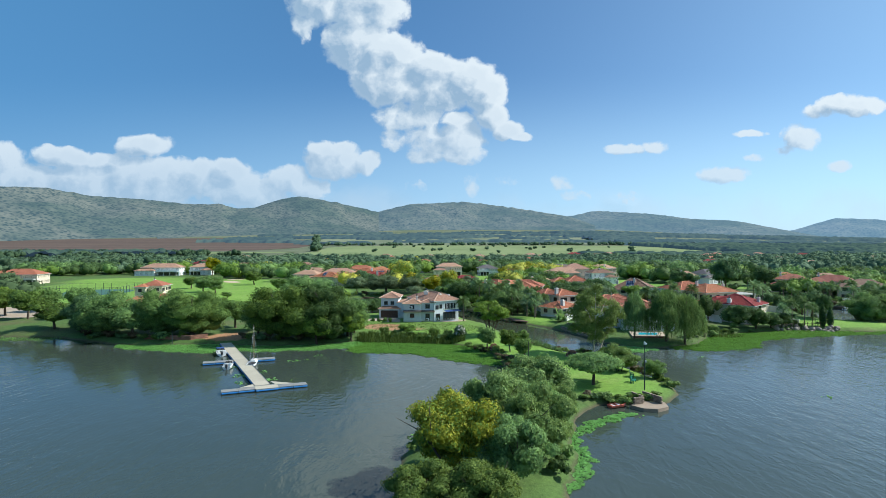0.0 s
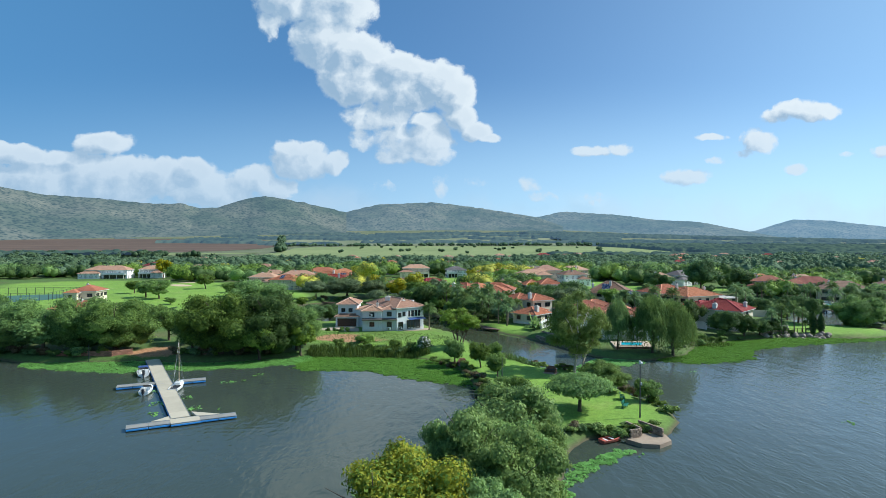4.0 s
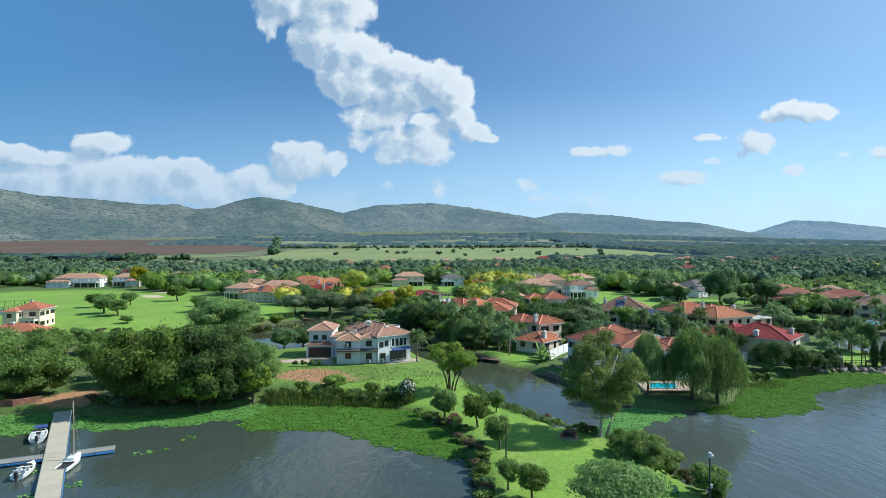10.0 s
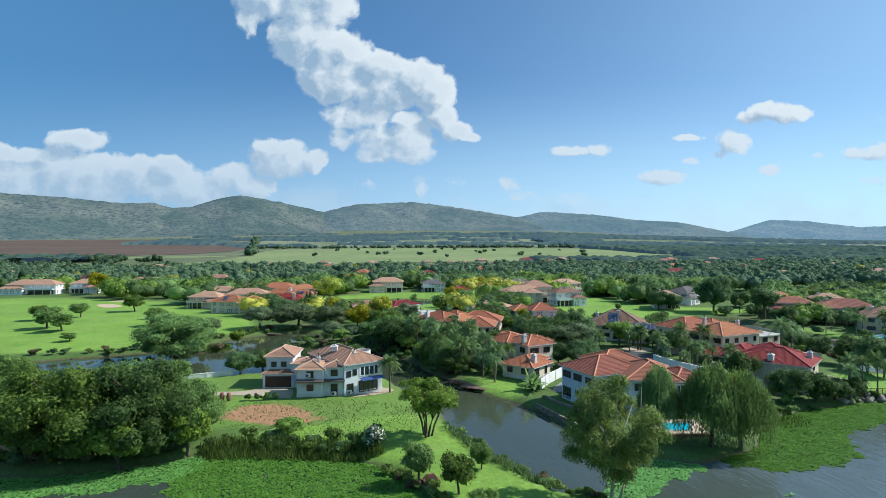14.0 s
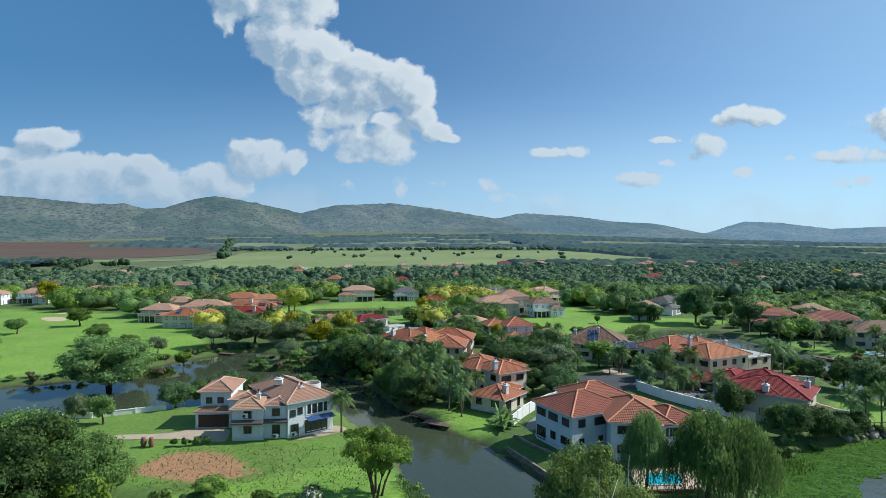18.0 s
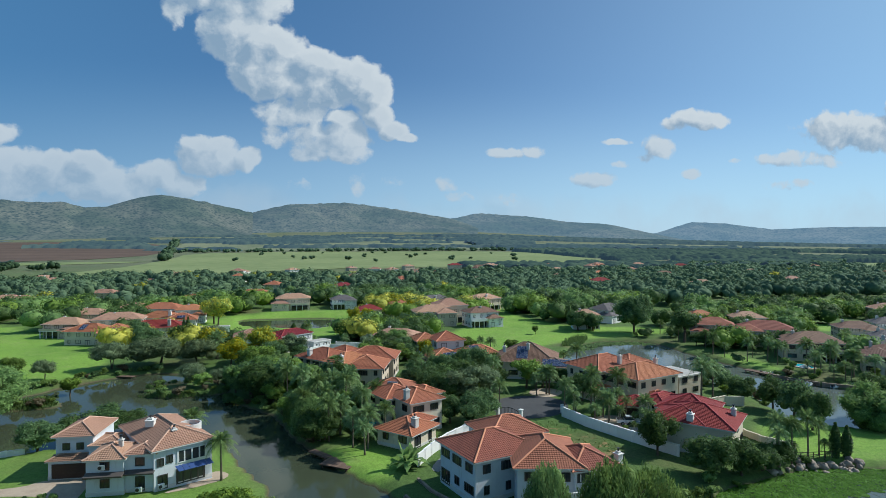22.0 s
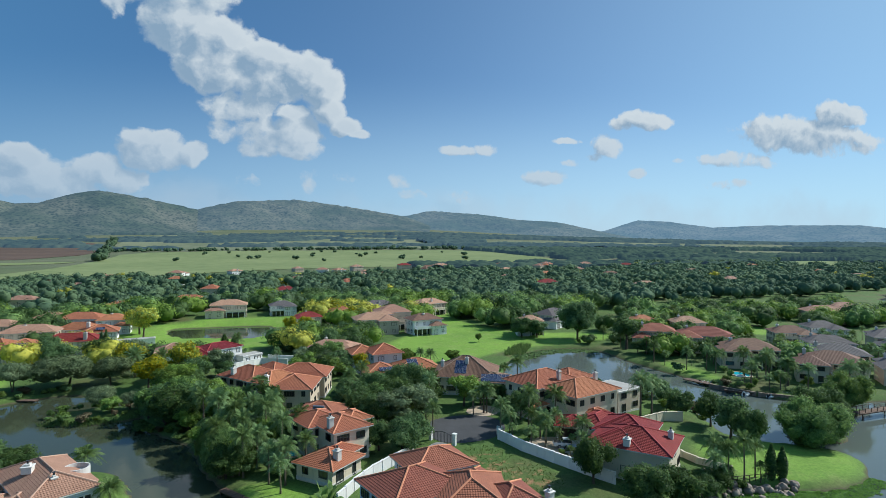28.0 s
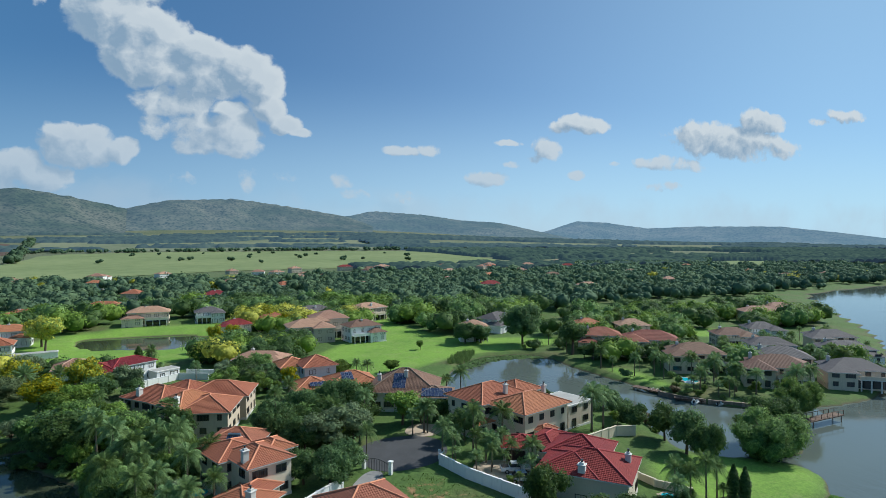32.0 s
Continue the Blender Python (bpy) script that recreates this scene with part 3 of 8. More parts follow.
def field_material(name, a, b, stripe=0.0):
    mt, n, out = material(name)
    co = n.add("ShaderNodeTexCoord").outputs["Object"]
    f = n.math("ADD", n.ramp(n.noise(co, 0.004, 5.0, 0.6), 0.35, 0.65, 0.0, 0.8), n.ramp(n.noise(co, 0.05, 5.0, 0.75), 0.3, 0.7, -0.5, 0.6), clamp=True)
    col = n.mix(f, a, b)
    if stripe:
        s = n.math("SINE", n.math("MULTIPLY", n.add("ShaderNodeSeparateXYZ", {0: co}).outputs[1], stripe))
        col = n.mix(n.ramp(s, -1, 1, 0, 0.35), col, tuple(v * 0.6 for v in a))
    n.put(out.inputs[0], n.add("ShaderNodeBsdfPrincipled", {"Base Color": col, "Roughness": 0.95, "Specular IOR Level": 0.1}).outputs[0])
    return mt


M["meadow"] = field_material("pale_green_meadow", (0.22, 0.255, 0.115), (0.155, 0.195, 0.085))
M["ploughed"] = field_material("ploughed_brown_field", (0.135, 0.095, 0.075), (0.10, 0.072, 0.058), 0.06)
# dry grass, its colour also paled and greyed to stand for haze
M["dry_field"] = field_material("hazed_dry_straw_field", (0.20, 0.215, 0.135), (0.13, 0.155, 0.095))

# hills far off: bush and rock, with aerial haze painted in as blue emission
mt, n, out = material("bushy_hills_haze_glow")
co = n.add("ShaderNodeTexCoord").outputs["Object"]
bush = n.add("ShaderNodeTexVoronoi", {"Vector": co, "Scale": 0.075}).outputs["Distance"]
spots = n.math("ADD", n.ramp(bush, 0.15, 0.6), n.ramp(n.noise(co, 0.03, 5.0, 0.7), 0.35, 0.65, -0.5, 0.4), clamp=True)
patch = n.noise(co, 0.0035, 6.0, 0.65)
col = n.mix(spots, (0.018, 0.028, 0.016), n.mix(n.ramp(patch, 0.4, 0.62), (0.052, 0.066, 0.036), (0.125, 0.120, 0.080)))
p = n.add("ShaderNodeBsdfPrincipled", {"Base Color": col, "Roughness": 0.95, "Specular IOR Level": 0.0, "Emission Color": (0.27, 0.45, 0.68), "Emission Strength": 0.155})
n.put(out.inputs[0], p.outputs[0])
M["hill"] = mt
# farther ranges glow more strongly, for thicker haze
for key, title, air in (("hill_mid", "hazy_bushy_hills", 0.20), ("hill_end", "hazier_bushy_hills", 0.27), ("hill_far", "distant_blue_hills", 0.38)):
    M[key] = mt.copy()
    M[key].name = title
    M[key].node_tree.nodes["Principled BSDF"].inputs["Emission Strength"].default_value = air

# wooded plain and grassland kilometres off, the same haze added as blue emission
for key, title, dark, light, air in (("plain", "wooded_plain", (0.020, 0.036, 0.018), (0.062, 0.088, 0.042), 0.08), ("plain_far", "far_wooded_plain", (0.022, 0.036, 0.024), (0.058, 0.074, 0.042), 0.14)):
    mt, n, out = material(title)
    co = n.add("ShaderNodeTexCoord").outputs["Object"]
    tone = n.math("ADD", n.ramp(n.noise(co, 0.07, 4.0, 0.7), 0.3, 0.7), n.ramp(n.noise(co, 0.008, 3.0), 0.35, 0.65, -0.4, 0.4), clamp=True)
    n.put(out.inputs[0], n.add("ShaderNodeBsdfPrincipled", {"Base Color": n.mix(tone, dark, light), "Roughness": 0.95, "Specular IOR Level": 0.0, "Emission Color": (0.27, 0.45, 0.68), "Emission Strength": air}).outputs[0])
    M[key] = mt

# ---------------------------------------------------------------- the lie of the land
NORTH_SHORE = [(-4500, 420), (-900, 260), (-300, 165), (-180, 135), (-116, 127), (-104, 128), (-90, 121), (-80, 116), (-66, 116.5), (-57, 117.5), (-48, 115), (-40, 115.5),
               (-31, 118), (-24, 122), (-12, 120.5), (-3, 118.5), (2, 116), (6, 109.5), (8.6, 99), (9.6, 90), (9.3, 82)]
PENINSULA = [(8.0, 76), (3, 69), (-3, 60), (-6.5, 50), (-7.5, 40), (-6, 30), (0, 26), (7, 28), (10.5, 36), (12.8, 44), (13.5, 51), (15, 57), (17, 62.5), (21, 66.6), (26, 66.8),
             (31, 66.8), (34.5, 71), (36, 77), (34.5, 84), (31.8, 91), (30.2, 97.5), (29.6, 103), (27, 105), (24.2, 105), (22, 108.5), (20, 112.5), (17.2, 117), (15.2, 122), (13.4, 128.5), (11.8, 136),
             (10.3, 148), (6.5, 155), (2.2, 163), (-1, 173), (-7, 179)]
POND = [(-16, 177), (-30, 173), (-45, 168.5), (-58, 166.5), (-75, 172), (-92, 182), (-92, 192), (-75, 198.5), (-62, 204), (-54, 215), (-46, 226), (-37, 233.5), (-28, 236), (-17, 229), (-9, 221), (-6.5, 212), (-5.5, 204.5)]
HOUSE_BANK = [(-2, 197.5), (4.7, 191), (8.8, 182.5), (11.8, 171.5), (15.6, 165), (18.6, 157.5), (23.4, 150), (26.6, 145.5), (29.3, 140), (31.3, 134), (33.2, 128), (35.6, 121.5), (38.6, 116), (43, 113.6),
              (50, 114.5), (56, 117.5), (61, 123), (65, 129.5), (73, 134.5), (83, 138), (98, 141.5), (110, 138), (119, 139), (126, 144.5), (128.5, 151), (122, 157), (112.5, 163), (115.5, 173),
              (119.5, 184), (117, 197), (112, 205), (100, 211), (88, 212)]
LAGOON = [(86, 222), (92, 236), (98, 247), (106, 256), (115, 261), (127, 261.5), (134.5, 256), (136, 246), (135, 234), (136.5, 222), (138.5, 211), (137.5, 198), (142, 189.5), (148, 182), (160, 177.5), (174, 175.5), (195, 178),
          (250, 212), (300, 250), (352, 305), (410, 362), (445, 395), (700, 440), (4500, 700), (4500, -4000), (-4500, -4000)]
LAKE = NORTH_SHORE + PENINSULA + POND + HOUSE_BANK + LAGOON
GOLF_POND = [(-27, 347), (-16, 351), (5, 350), (20, 346), (33, 331), (22, 319), (10, 314), (-8, 318), (-20, 325)]
ISLANDS = [(-16.5, 213.5, 11, 6.5), (-48, 205, 6, 3.2), (131, 159.5, 6, 4.0), (153, 171, 5, 2.2)]


def rounded(poly, near=400.0):
    """Corner cutting: turns a rough outline into a smooth one."""
    for _ in range(2):
        out_pts = []
        for i, a in enumerate(poly):
            b = poly[(i + 1) % len(poly)]
            out_pts += [(a[0] * 0.75 + b[0] * 0.25, a[1] * 0.75 + b[1] * 0.25), (a[0] * 0.25 + b[0] * 0.75, a[1] * 0.25 + b[1] * 0.75)]
        poly = out_pts
    return poly


def signed(poly, x, y):
    """Distance to a polygon's edge, negative inside."""
    x, y = np.asarray(x, float), np.asarray(y, float)
    best, inside = np.full(x.shape, 1e9), np.zeros(x.shape, bool)
    for i, (ax, ay) in enumerate(poly):
        bx, by = poly[(i + 1) % len(poly)]
        dx, dy = bx - ax, by - ay
        t = np.clip(((x - ax) * dx + (y - ay) * dy) / (dx * dx + dy * dy + 1e-12), 0, 1)
        best = np.minimum(best, np.hypot(x - ax - t * dx, y - ay - t * dy))
        cross = ((ay > y) != (by > y)) & (x < (bx - ax) * (y - ay) / (by - ay + 1e-12) + ax)
        inside ^= cross
    return np.where(inside, -best, best)


LAKE_S, GOLF_S = rounded(LAKE), rounded(GOLF_POND)


def shore(x, y):
    """Metres to the nearest shoreline: above zero on land."""
    x, y = np.asarray(x, float), np.asarray(y, float)
    d = np.minimum(signed(LAKE_S, x, y), signed(GOLF_S, x, y))
    for cx, cy, rx, ry in ISLANDS:
        d = np.maximum(d, (1 - np.hypot((x - cx) / rx, (y - cy) / ry)) * min(rx, ry))
    return d + 0.5 * np.sin(x * 0.9 + 1.7 * np.sin(y * 0.5)) * np.cos(y * 0.8 + 1.3 * np.sin(x * 0.4)) * (np.abs(d) < 30)


def land(x, y):
    """Height of the ground."""
    x, y = np.asarray(x, float), np.asarray(y, float)
    d = shore(x, y)
    z = np.where(d > 0, 0.95 * np.clip(d / 1.6, 0, 1) ** 0.7 + 0.6 * np.clip((d - 1.6) / 14, 0, 1), np.maximum(d * 0.5, -1.6))
    roll = 0.25 * np.sin(x * 0.05 + 1) * np.sin(y * 0.06) + 0.5 * np.sin(x * 0.021 + y * 0.013) * np.sin(y * 0.024 + 2)
    z = z + np.clip(d / 30, 0, 1) * roll * (y > 60)
    return z + np.where(d > 30, 65 * np.clip((y - 900) / 1700, 0, 1.5) ** 1.3 * np.clip(1.25 - x / 2400, 0.25, 1), 0)


MOWN = {
    "peninsula": [(2, 118), (8, 108), (11, 96), (11, 82), (14, 72), (22, 68), (31, 68), (35, 77), (30, 96), (20, 112), (13, 128), (9, 138), (0, 136), (-26, 126)],
    "golf_west": [(-150, 190), (-95, 198), (-70, 204), (-55, 222), (-44, 236), (-52, 262), (-70, 285), (-110, 335), (-190, 365), (-230, 330), (-190, 230)],
    "golf_east": [(48, 262), (62, 248), (80, 244), (94, 254), (110, 264), (134, 265), (150, 268), (160, 282), (128, 290), (112, 300), (104, 345), (116, 372), (92, 372), (92, 320), (70, 292)],
    "golf_mid": [(-28, 288), (0, 276), (26, 292), (44, 318), (36, 372), (-26, 366), (-46, 330)],
    "white_house_lot": [(-52, 150), (-30, 130), (-6, 132), (9, 138), (9, 148), (-4, 176), (-30, 171), (-50, 166)],
    "lake_lawn": [(96, 144), (112, 139), (120, 141), (126, 146), (122, 154), (110, 162), (98, 158)],
    "bank_lawn": [(21, 150), (27, 146), (30, 152), (28, 160), (20, 164), (17, 160)],
    "villas": [(140, 228), (141, 205), (146, 200), (147, 226)],
    "far_lawn": [(205, 262), (232, 246), (252, 260), (220, 285)],
}


def mown_at(x, y):
    m = np.zeros(np.shape(x))
    for poly in MOWN.values():
        m = np.maximum(m, np.clip(0.5 - signed(poly, x, y) / 3.0, 0, 1) * (0.55 if poly is MOWN["white_house_lot"] else 1))
    return m


BARE = [[(-27, 137.5), (-24.5, 143), (-17, 144.2), (-13, 141), (-8, 134), (-14, 131.6), (-20, 132.6), (-25, 135)], [(-62, 119.5), (-52.5, 118.5), (-51, 124), (-57, 128), (-63, 124)],
        [(52, 150), (62, 145), (70, 150), (64, 167), (55, 166)], [(-44, 142), (-32, 136), (-28, 142), (-38, 148)]]


def bare_at(x, y):
    m = np.zeros(np.shape(x))
    for poly, most in zip(BARE, (1.0, 1.2, 0.42, 0.4)):
        m = np.maximum(m, np.clip(0.5 - signed(poly, x, y) / 5.0, 0, 1) * most)
    return m


def spaced(lo, hi, fine_lo, fine_hi, step, grow=1.16):
    mid = list(np.arange(fine_lo, fine_hi + 0.01, step))
    up, s = [mid[-1]], step
    while up[-1] < hi:
        s *= grow
        up.append(up[-1] + s)
    down, s = [mid[0]], step
    while down[-1] > lo:
        s *= grow
        down.append(down[-1] - s)
    return np.array(down[:0:-1] + mid + up[1:])


MOWN = {k: rounded(v) for k, v in MOWN.items()}
gx, gy = spaced(-4600, 4600, -125, 175, 1.5, 1.09), spaced(-3800, 4700, 20, 262, 1.5, 1.09)
GX, GY = np.meshgrid(gx, gy)
gz = land(GX.ravel(), GY.ravel())
nx, ny = len(gx), len(gy)
g_shore, g_mown = shore(GX.ravel(), GY.ravel()).reshape(ny, nx), mown_at(GX.ravel(), GY.ravel()).reshape(ny, nx)
g_z = gz.reshape(ny, nx)


def read_grid(grid, x, y):
    """The value of a grid over the ground at one place."""
    i, j = int(np.clip(np.searchsorted(gx, x) - 1, 0, nx - 2)), int(np.clip(np.searchsorted(gy, y) - 1, 0, ny - 2))
    u, v = (x - gx[i]) / (gx[i + 1] - gx[i]), (y - gy[j]) / (gy[j + 1] - gy[j])
    return float((grid[j, i] * (1 - u) + grid[j, i + 1] * u) * (1 - v) + (grid[j + 1, i] * (1 - u) + grid[j + 1, i + 1] * u) * v)


def ground_z(x, y):
    return read_grid(g_z, x, y)


idx = np.arange(nx * ny).reshape(ny, nx)
quads = np.stack([idx[:-1, :-1], idx[:-1, 1:], idx[1:, 1:], idx[1:, :-1]], -1).reshape(-1, 4)
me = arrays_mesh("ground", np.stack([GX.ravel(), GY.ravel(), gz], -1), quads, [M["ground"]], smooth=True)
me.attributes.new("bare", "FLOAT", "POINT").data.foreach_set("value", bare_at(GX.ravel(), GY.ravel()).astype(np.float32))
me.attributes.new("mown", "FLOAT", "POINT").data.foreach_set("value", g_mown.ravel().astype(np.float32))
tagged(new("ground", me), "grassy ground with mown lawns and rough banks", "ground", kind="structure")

g = Geo()
g.face([(-4600, -3800, 0), (4600, -3800, 0), (4600, 4700, 0), (-4600, 4700, 0)])
tagged(g.make("water", M["water"]), "dark rippled lake water reflecting the sky", "water", kind="structure")


def draped(name, poly, mat, lift, label, category, cell=4.0, kind="structure", ragged=0.0):
    """A thin sheet that lies on the ground inside a plan polygon."""
    poly = rounded(poly)
    if ragged:
        poly = rounded(poly)
        poly = [(x + ragged * noise.noise(Vector((x * 0.9, y * 0.9, 3))) + ragged * 0.6 * noise.noise(Vector((x * 2.7, y * 2.7, 7))), y + ragged * noise.noise(Vector((x * 0.9, y * 0.9, 11)))) for x, y in poly]
    bm = bmesh.new()
    vs = [bm.verts.new((x, y, 0)) for x, y in poly]
    bm.faces.new(vs)
    xs, ys = [p[0] for p in poly], [p[1] for p in poly]
    for lo, hi, axis in ((min(xs), max(xs), 0), (min(ys), max(ys), 1)):
        k = max(cell, (hi - lo) / 60)
        for c in np.arange(lo + k, hi, k):
            co, no = [0, 0, 0], [0, 0, 0]
            co[axis], no[axis] = c, 1
            bmesh.ops.bisect_plane(bm, geom=bm.verts[:] + bm.edges[:] + bm.faces[:], plane_co=co, plane_no=no)
    pts = np.array([v.co[:] for v in bm.verts])
    zs = [ground_z(x, y) for x, y in pts[:, :2]] if cell > 20 else land(pts[:, 0], pts[:, 1])
    for v, z in zip(bm.verts, zs):
        v.co.z = z + lift
    me = bpy.data.meshes.new(name)
    bm.normal_update()
    if bm.faces and sum(f.normal.z for f in bm.faces) < 0:
        bmesh.ops.reverse_faces(bm, faces=bm.faces[:])
    bm.to_mesh(me)
    bm.free()
    me.materials.append(mat)
    return tagged(new(name, me), label, category, kind=kind)


# fields beyond the estate
draped("field_1", [(-262, 1120), (-450, 1950), (-1300, 1900), (-1700, 1500), (-900, 1000)], M["ploughed"], 0.5, "brown ploughed field beyond the trees", "field", 60)
draped("field_2", [(-300, 1010), (-270, 1100), (-900, 980), (-1700, 1480), (-2000, 1300), (-1000, 880)], M["meadow"], 0.5, "green strip of crop beside the ploughed field", "field", 60)
draped("field_3", [(-300, 560), (-140, 700), (40, 880), (340, 860), (520, 1000), (470, 1300), (420, 1400), (-290, 1400), (-250, 1100)], M["meadow"], 0.5, "pale green open meadow behind the houses", "field", 40)
draped("field_4", [(-340, 1440), (420, 1430), (560, 1760), (520, 2200), (300, 2420), (-450, 2420), (-420, 1900)], M["dry_field"], 0.5, "dry straw-coloured grassland below the hills", "field", 60)
draped("field_5", [(700, 690), (840, 740), (980, 860), (860, 900), (690, 740)], M["meadow"], 0.5, "green open field beyond the far trees", "field", 50)
draped("field_6", [(860, 1080), (1060, 1040), (1150, 1140), (1090, 1230), (870, 1230)], M["dry_field"], 0.5, "pale dry field in the distance", "field", 60)
draped("field_7", [(600, 1700), (1500, 1650), (1700, 1900), (700, 2000)], M["dry_field"], 0.5, "pale dry grassland in the distance", "field", 60)


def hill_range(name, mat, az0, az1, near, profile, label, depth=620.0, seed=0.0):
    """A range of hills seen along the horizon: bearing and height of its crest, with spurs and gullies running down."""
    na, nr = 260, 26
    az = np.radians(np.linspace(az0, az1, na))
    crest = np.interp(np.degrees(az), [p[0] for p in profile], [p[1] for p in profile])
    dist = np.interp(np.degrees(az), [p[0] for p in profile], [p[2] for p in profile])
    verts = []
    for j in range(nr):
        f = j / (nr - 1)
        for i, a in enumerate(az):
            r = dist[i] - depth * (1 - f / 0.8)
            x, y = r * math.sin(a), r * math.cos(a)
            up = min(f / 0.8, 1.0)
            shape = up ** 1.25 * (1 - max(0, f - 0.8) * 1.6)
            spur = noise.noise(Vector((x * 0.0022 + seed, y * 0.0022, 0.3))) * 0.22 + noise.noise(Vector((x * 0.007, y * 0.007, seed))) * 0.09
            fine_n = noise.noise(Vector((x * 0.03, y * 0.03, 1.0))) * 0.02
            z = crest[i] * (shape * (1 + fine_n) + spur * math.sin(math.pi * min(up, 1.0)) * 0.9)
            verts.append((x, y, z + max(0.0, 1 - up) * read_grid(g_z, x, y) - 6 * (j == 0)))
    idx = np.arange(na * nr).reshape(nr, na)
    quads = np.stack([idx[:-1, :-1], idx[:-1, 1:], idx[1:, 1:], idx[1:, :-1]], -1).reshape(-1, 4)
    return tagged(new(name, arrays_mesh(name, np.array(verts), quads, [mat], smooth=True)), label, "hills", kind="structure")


# bearing from +y to the right in degrees, height, distance
HILLS = [(-75, 160, 2600), (-45, 212, 2600), (-41, 226, 2700), (-35, 240, 2800), (-32, 216, 2850), (-29, 212, 2850), (-24, 196, 2900), (-21.5, 200, 2900), (-18.6, 160, 3000)]
RIDGE = [(-27, 100, 2700), (-22, 170, 2900), (-18.6, 190, 2950), (-16.5, 232, 3000), (-14.5, 252, 3000), (-11.2, 228, 3050), (-7.0, 184, 3150)]
LONG_RIDGE = [(-11, 120, 3300), (-7.5, 190, 3400), (-4, 250, 3500), (1.6, 268, 3550), (6, 232, 3550), (11.5, 175, 3550), (14, 120, 3500)]
END_RIDGE = [(8, 110, 3700), (11.0, 180, 3800), (14, 224, 3900), (18.5, 204, 3900), (22.5, 165, 3900), (26, 150, 3900), (30.5, 82, 3900), (33, 45, 3900), (36, 0, 3900)]
FAR_RIDGE = [(25, 40, 4300), (30.5, 100, 4350), (33.3, 172, 4400), (36, 160, 4400), (39.5, 118, 4400), (44, 128, 4350), (50, 122, 4300), (54, 84, 4300), (58, 40, 4300), (70, 50, 4300)]
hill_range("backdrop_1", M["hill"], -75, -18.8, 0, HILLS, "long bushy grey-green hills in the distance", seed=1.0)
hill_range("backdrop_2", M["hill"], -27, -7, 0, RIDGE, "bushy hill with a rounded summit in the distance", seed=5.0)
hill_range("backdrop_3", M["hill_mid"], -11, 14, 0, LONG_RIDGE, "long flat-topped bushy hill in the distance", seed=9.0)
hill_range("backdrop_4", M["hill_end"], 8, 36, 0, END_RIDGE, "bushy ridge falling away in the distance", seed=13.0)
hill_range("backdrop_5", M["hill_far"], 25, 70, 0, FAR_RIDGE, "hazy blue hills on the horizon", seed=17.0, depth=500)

# ---------------------------------------------------------------- houses
def window_mesh(frame_mat, bars, glass=None):
    """A unit window frame, 1 wide and 1 high, facing -y, with upright bars, all in one piece. Its pane is a mesh of its own."""
    t, b = 0.07, 0.045
    xs = [-0.5, -0.5 + t]
    for k in range(1, bars):
        xs += [-0.5 + k / bars - b / 2, -0.5 + k / bars + b / 2]
    xs += [0.5 - t, 0.5]
    zs = [-0.5, -0.5 + t, 0.5 - t, 0.5]
    nx_, g = len(xs), Geo()
    solid = lambda i, j: 0 <= i < nx_ - 1 and 0 <= j < 3 and (j != 1 or i % 2 == 0)
    verts = [(x, y, z) for y in (-0.06, 0.06) for z in zs for x in xs]
    at = lambda i, j, back: back * nx_ * 4 + j * nx_ + i
    faces, panes = [], []
    for i in range(nx_ - 1):
        for j in range(3):
            if not solid(i, j):
                if glass:
                    panes.append((at(i, j, 1), at(i + 1, j, 1), at(i + 1, j + 1, 1), at(i, j + 1, 1)))
                continue
            faces.append((at(i, j, 0), at(i + 1, j, 0), at(i + 1, j + 1, 0), at(i, j + 1, 0)))
            for di, dj, (p, q) in ((-1, 0, ((i, j + 1), (i, j))), (1, 0, ((i + 1, j), (i + 1, j + 1))), (0, -1, ((i, j), (i + 1, j))), (0, 1, ((i + 1, j + 1), (i, j + 1)))):
                if not solid(i + di, j + dj):
                    faces.append((at(*p, 0), at(*p, 1), at(*q, 1), at(*q, 0)))
    g.solid(verts, faces)
    g.f += panes
    g.m += [1] * len(panes)
    return g.mesh("window", [frame_mat] + ([glass] if glass else []))


WINDOWS = {(f, b): window_mesh(M[f], b) for f in ("frame_dark", "frame_white") for b in (1, 2, 4)}
gp = Geo()
gp.box((0, 0.02, 0), (0.9, 0.04, 0.9))
PANE = gp.mesh("pane", [M["glass"]])


FAR_WINDOWS = {f: window_mesh(M[f], 2, M["glass"]) for f in ("frame_dark", "frame_white")}


def put_window(parent, base, x, z, w, h, frame="frame_dark"):
    """A window in a wall: base is the wall's pose (x along it, -y out of it)."""
    if base.translation.y > 225:
        return child("window", FAR_WINDOWS[frame], parent, base @ Matrix.Translation((x, -0.03, z)) @ Matrix.Diagonal((w, 1, h, 1)))
    bars = 1 if w < 0.9 else 2 if w < 2.2 else 4
    win = child("window", WINDOWS[(frame, bars)], parent, base @ Matrix.Translation((x, -0.03, z)) @ Matrix.Diagonal((w, 1, h, 1)))
    child("pane", PANE, win)
    return win


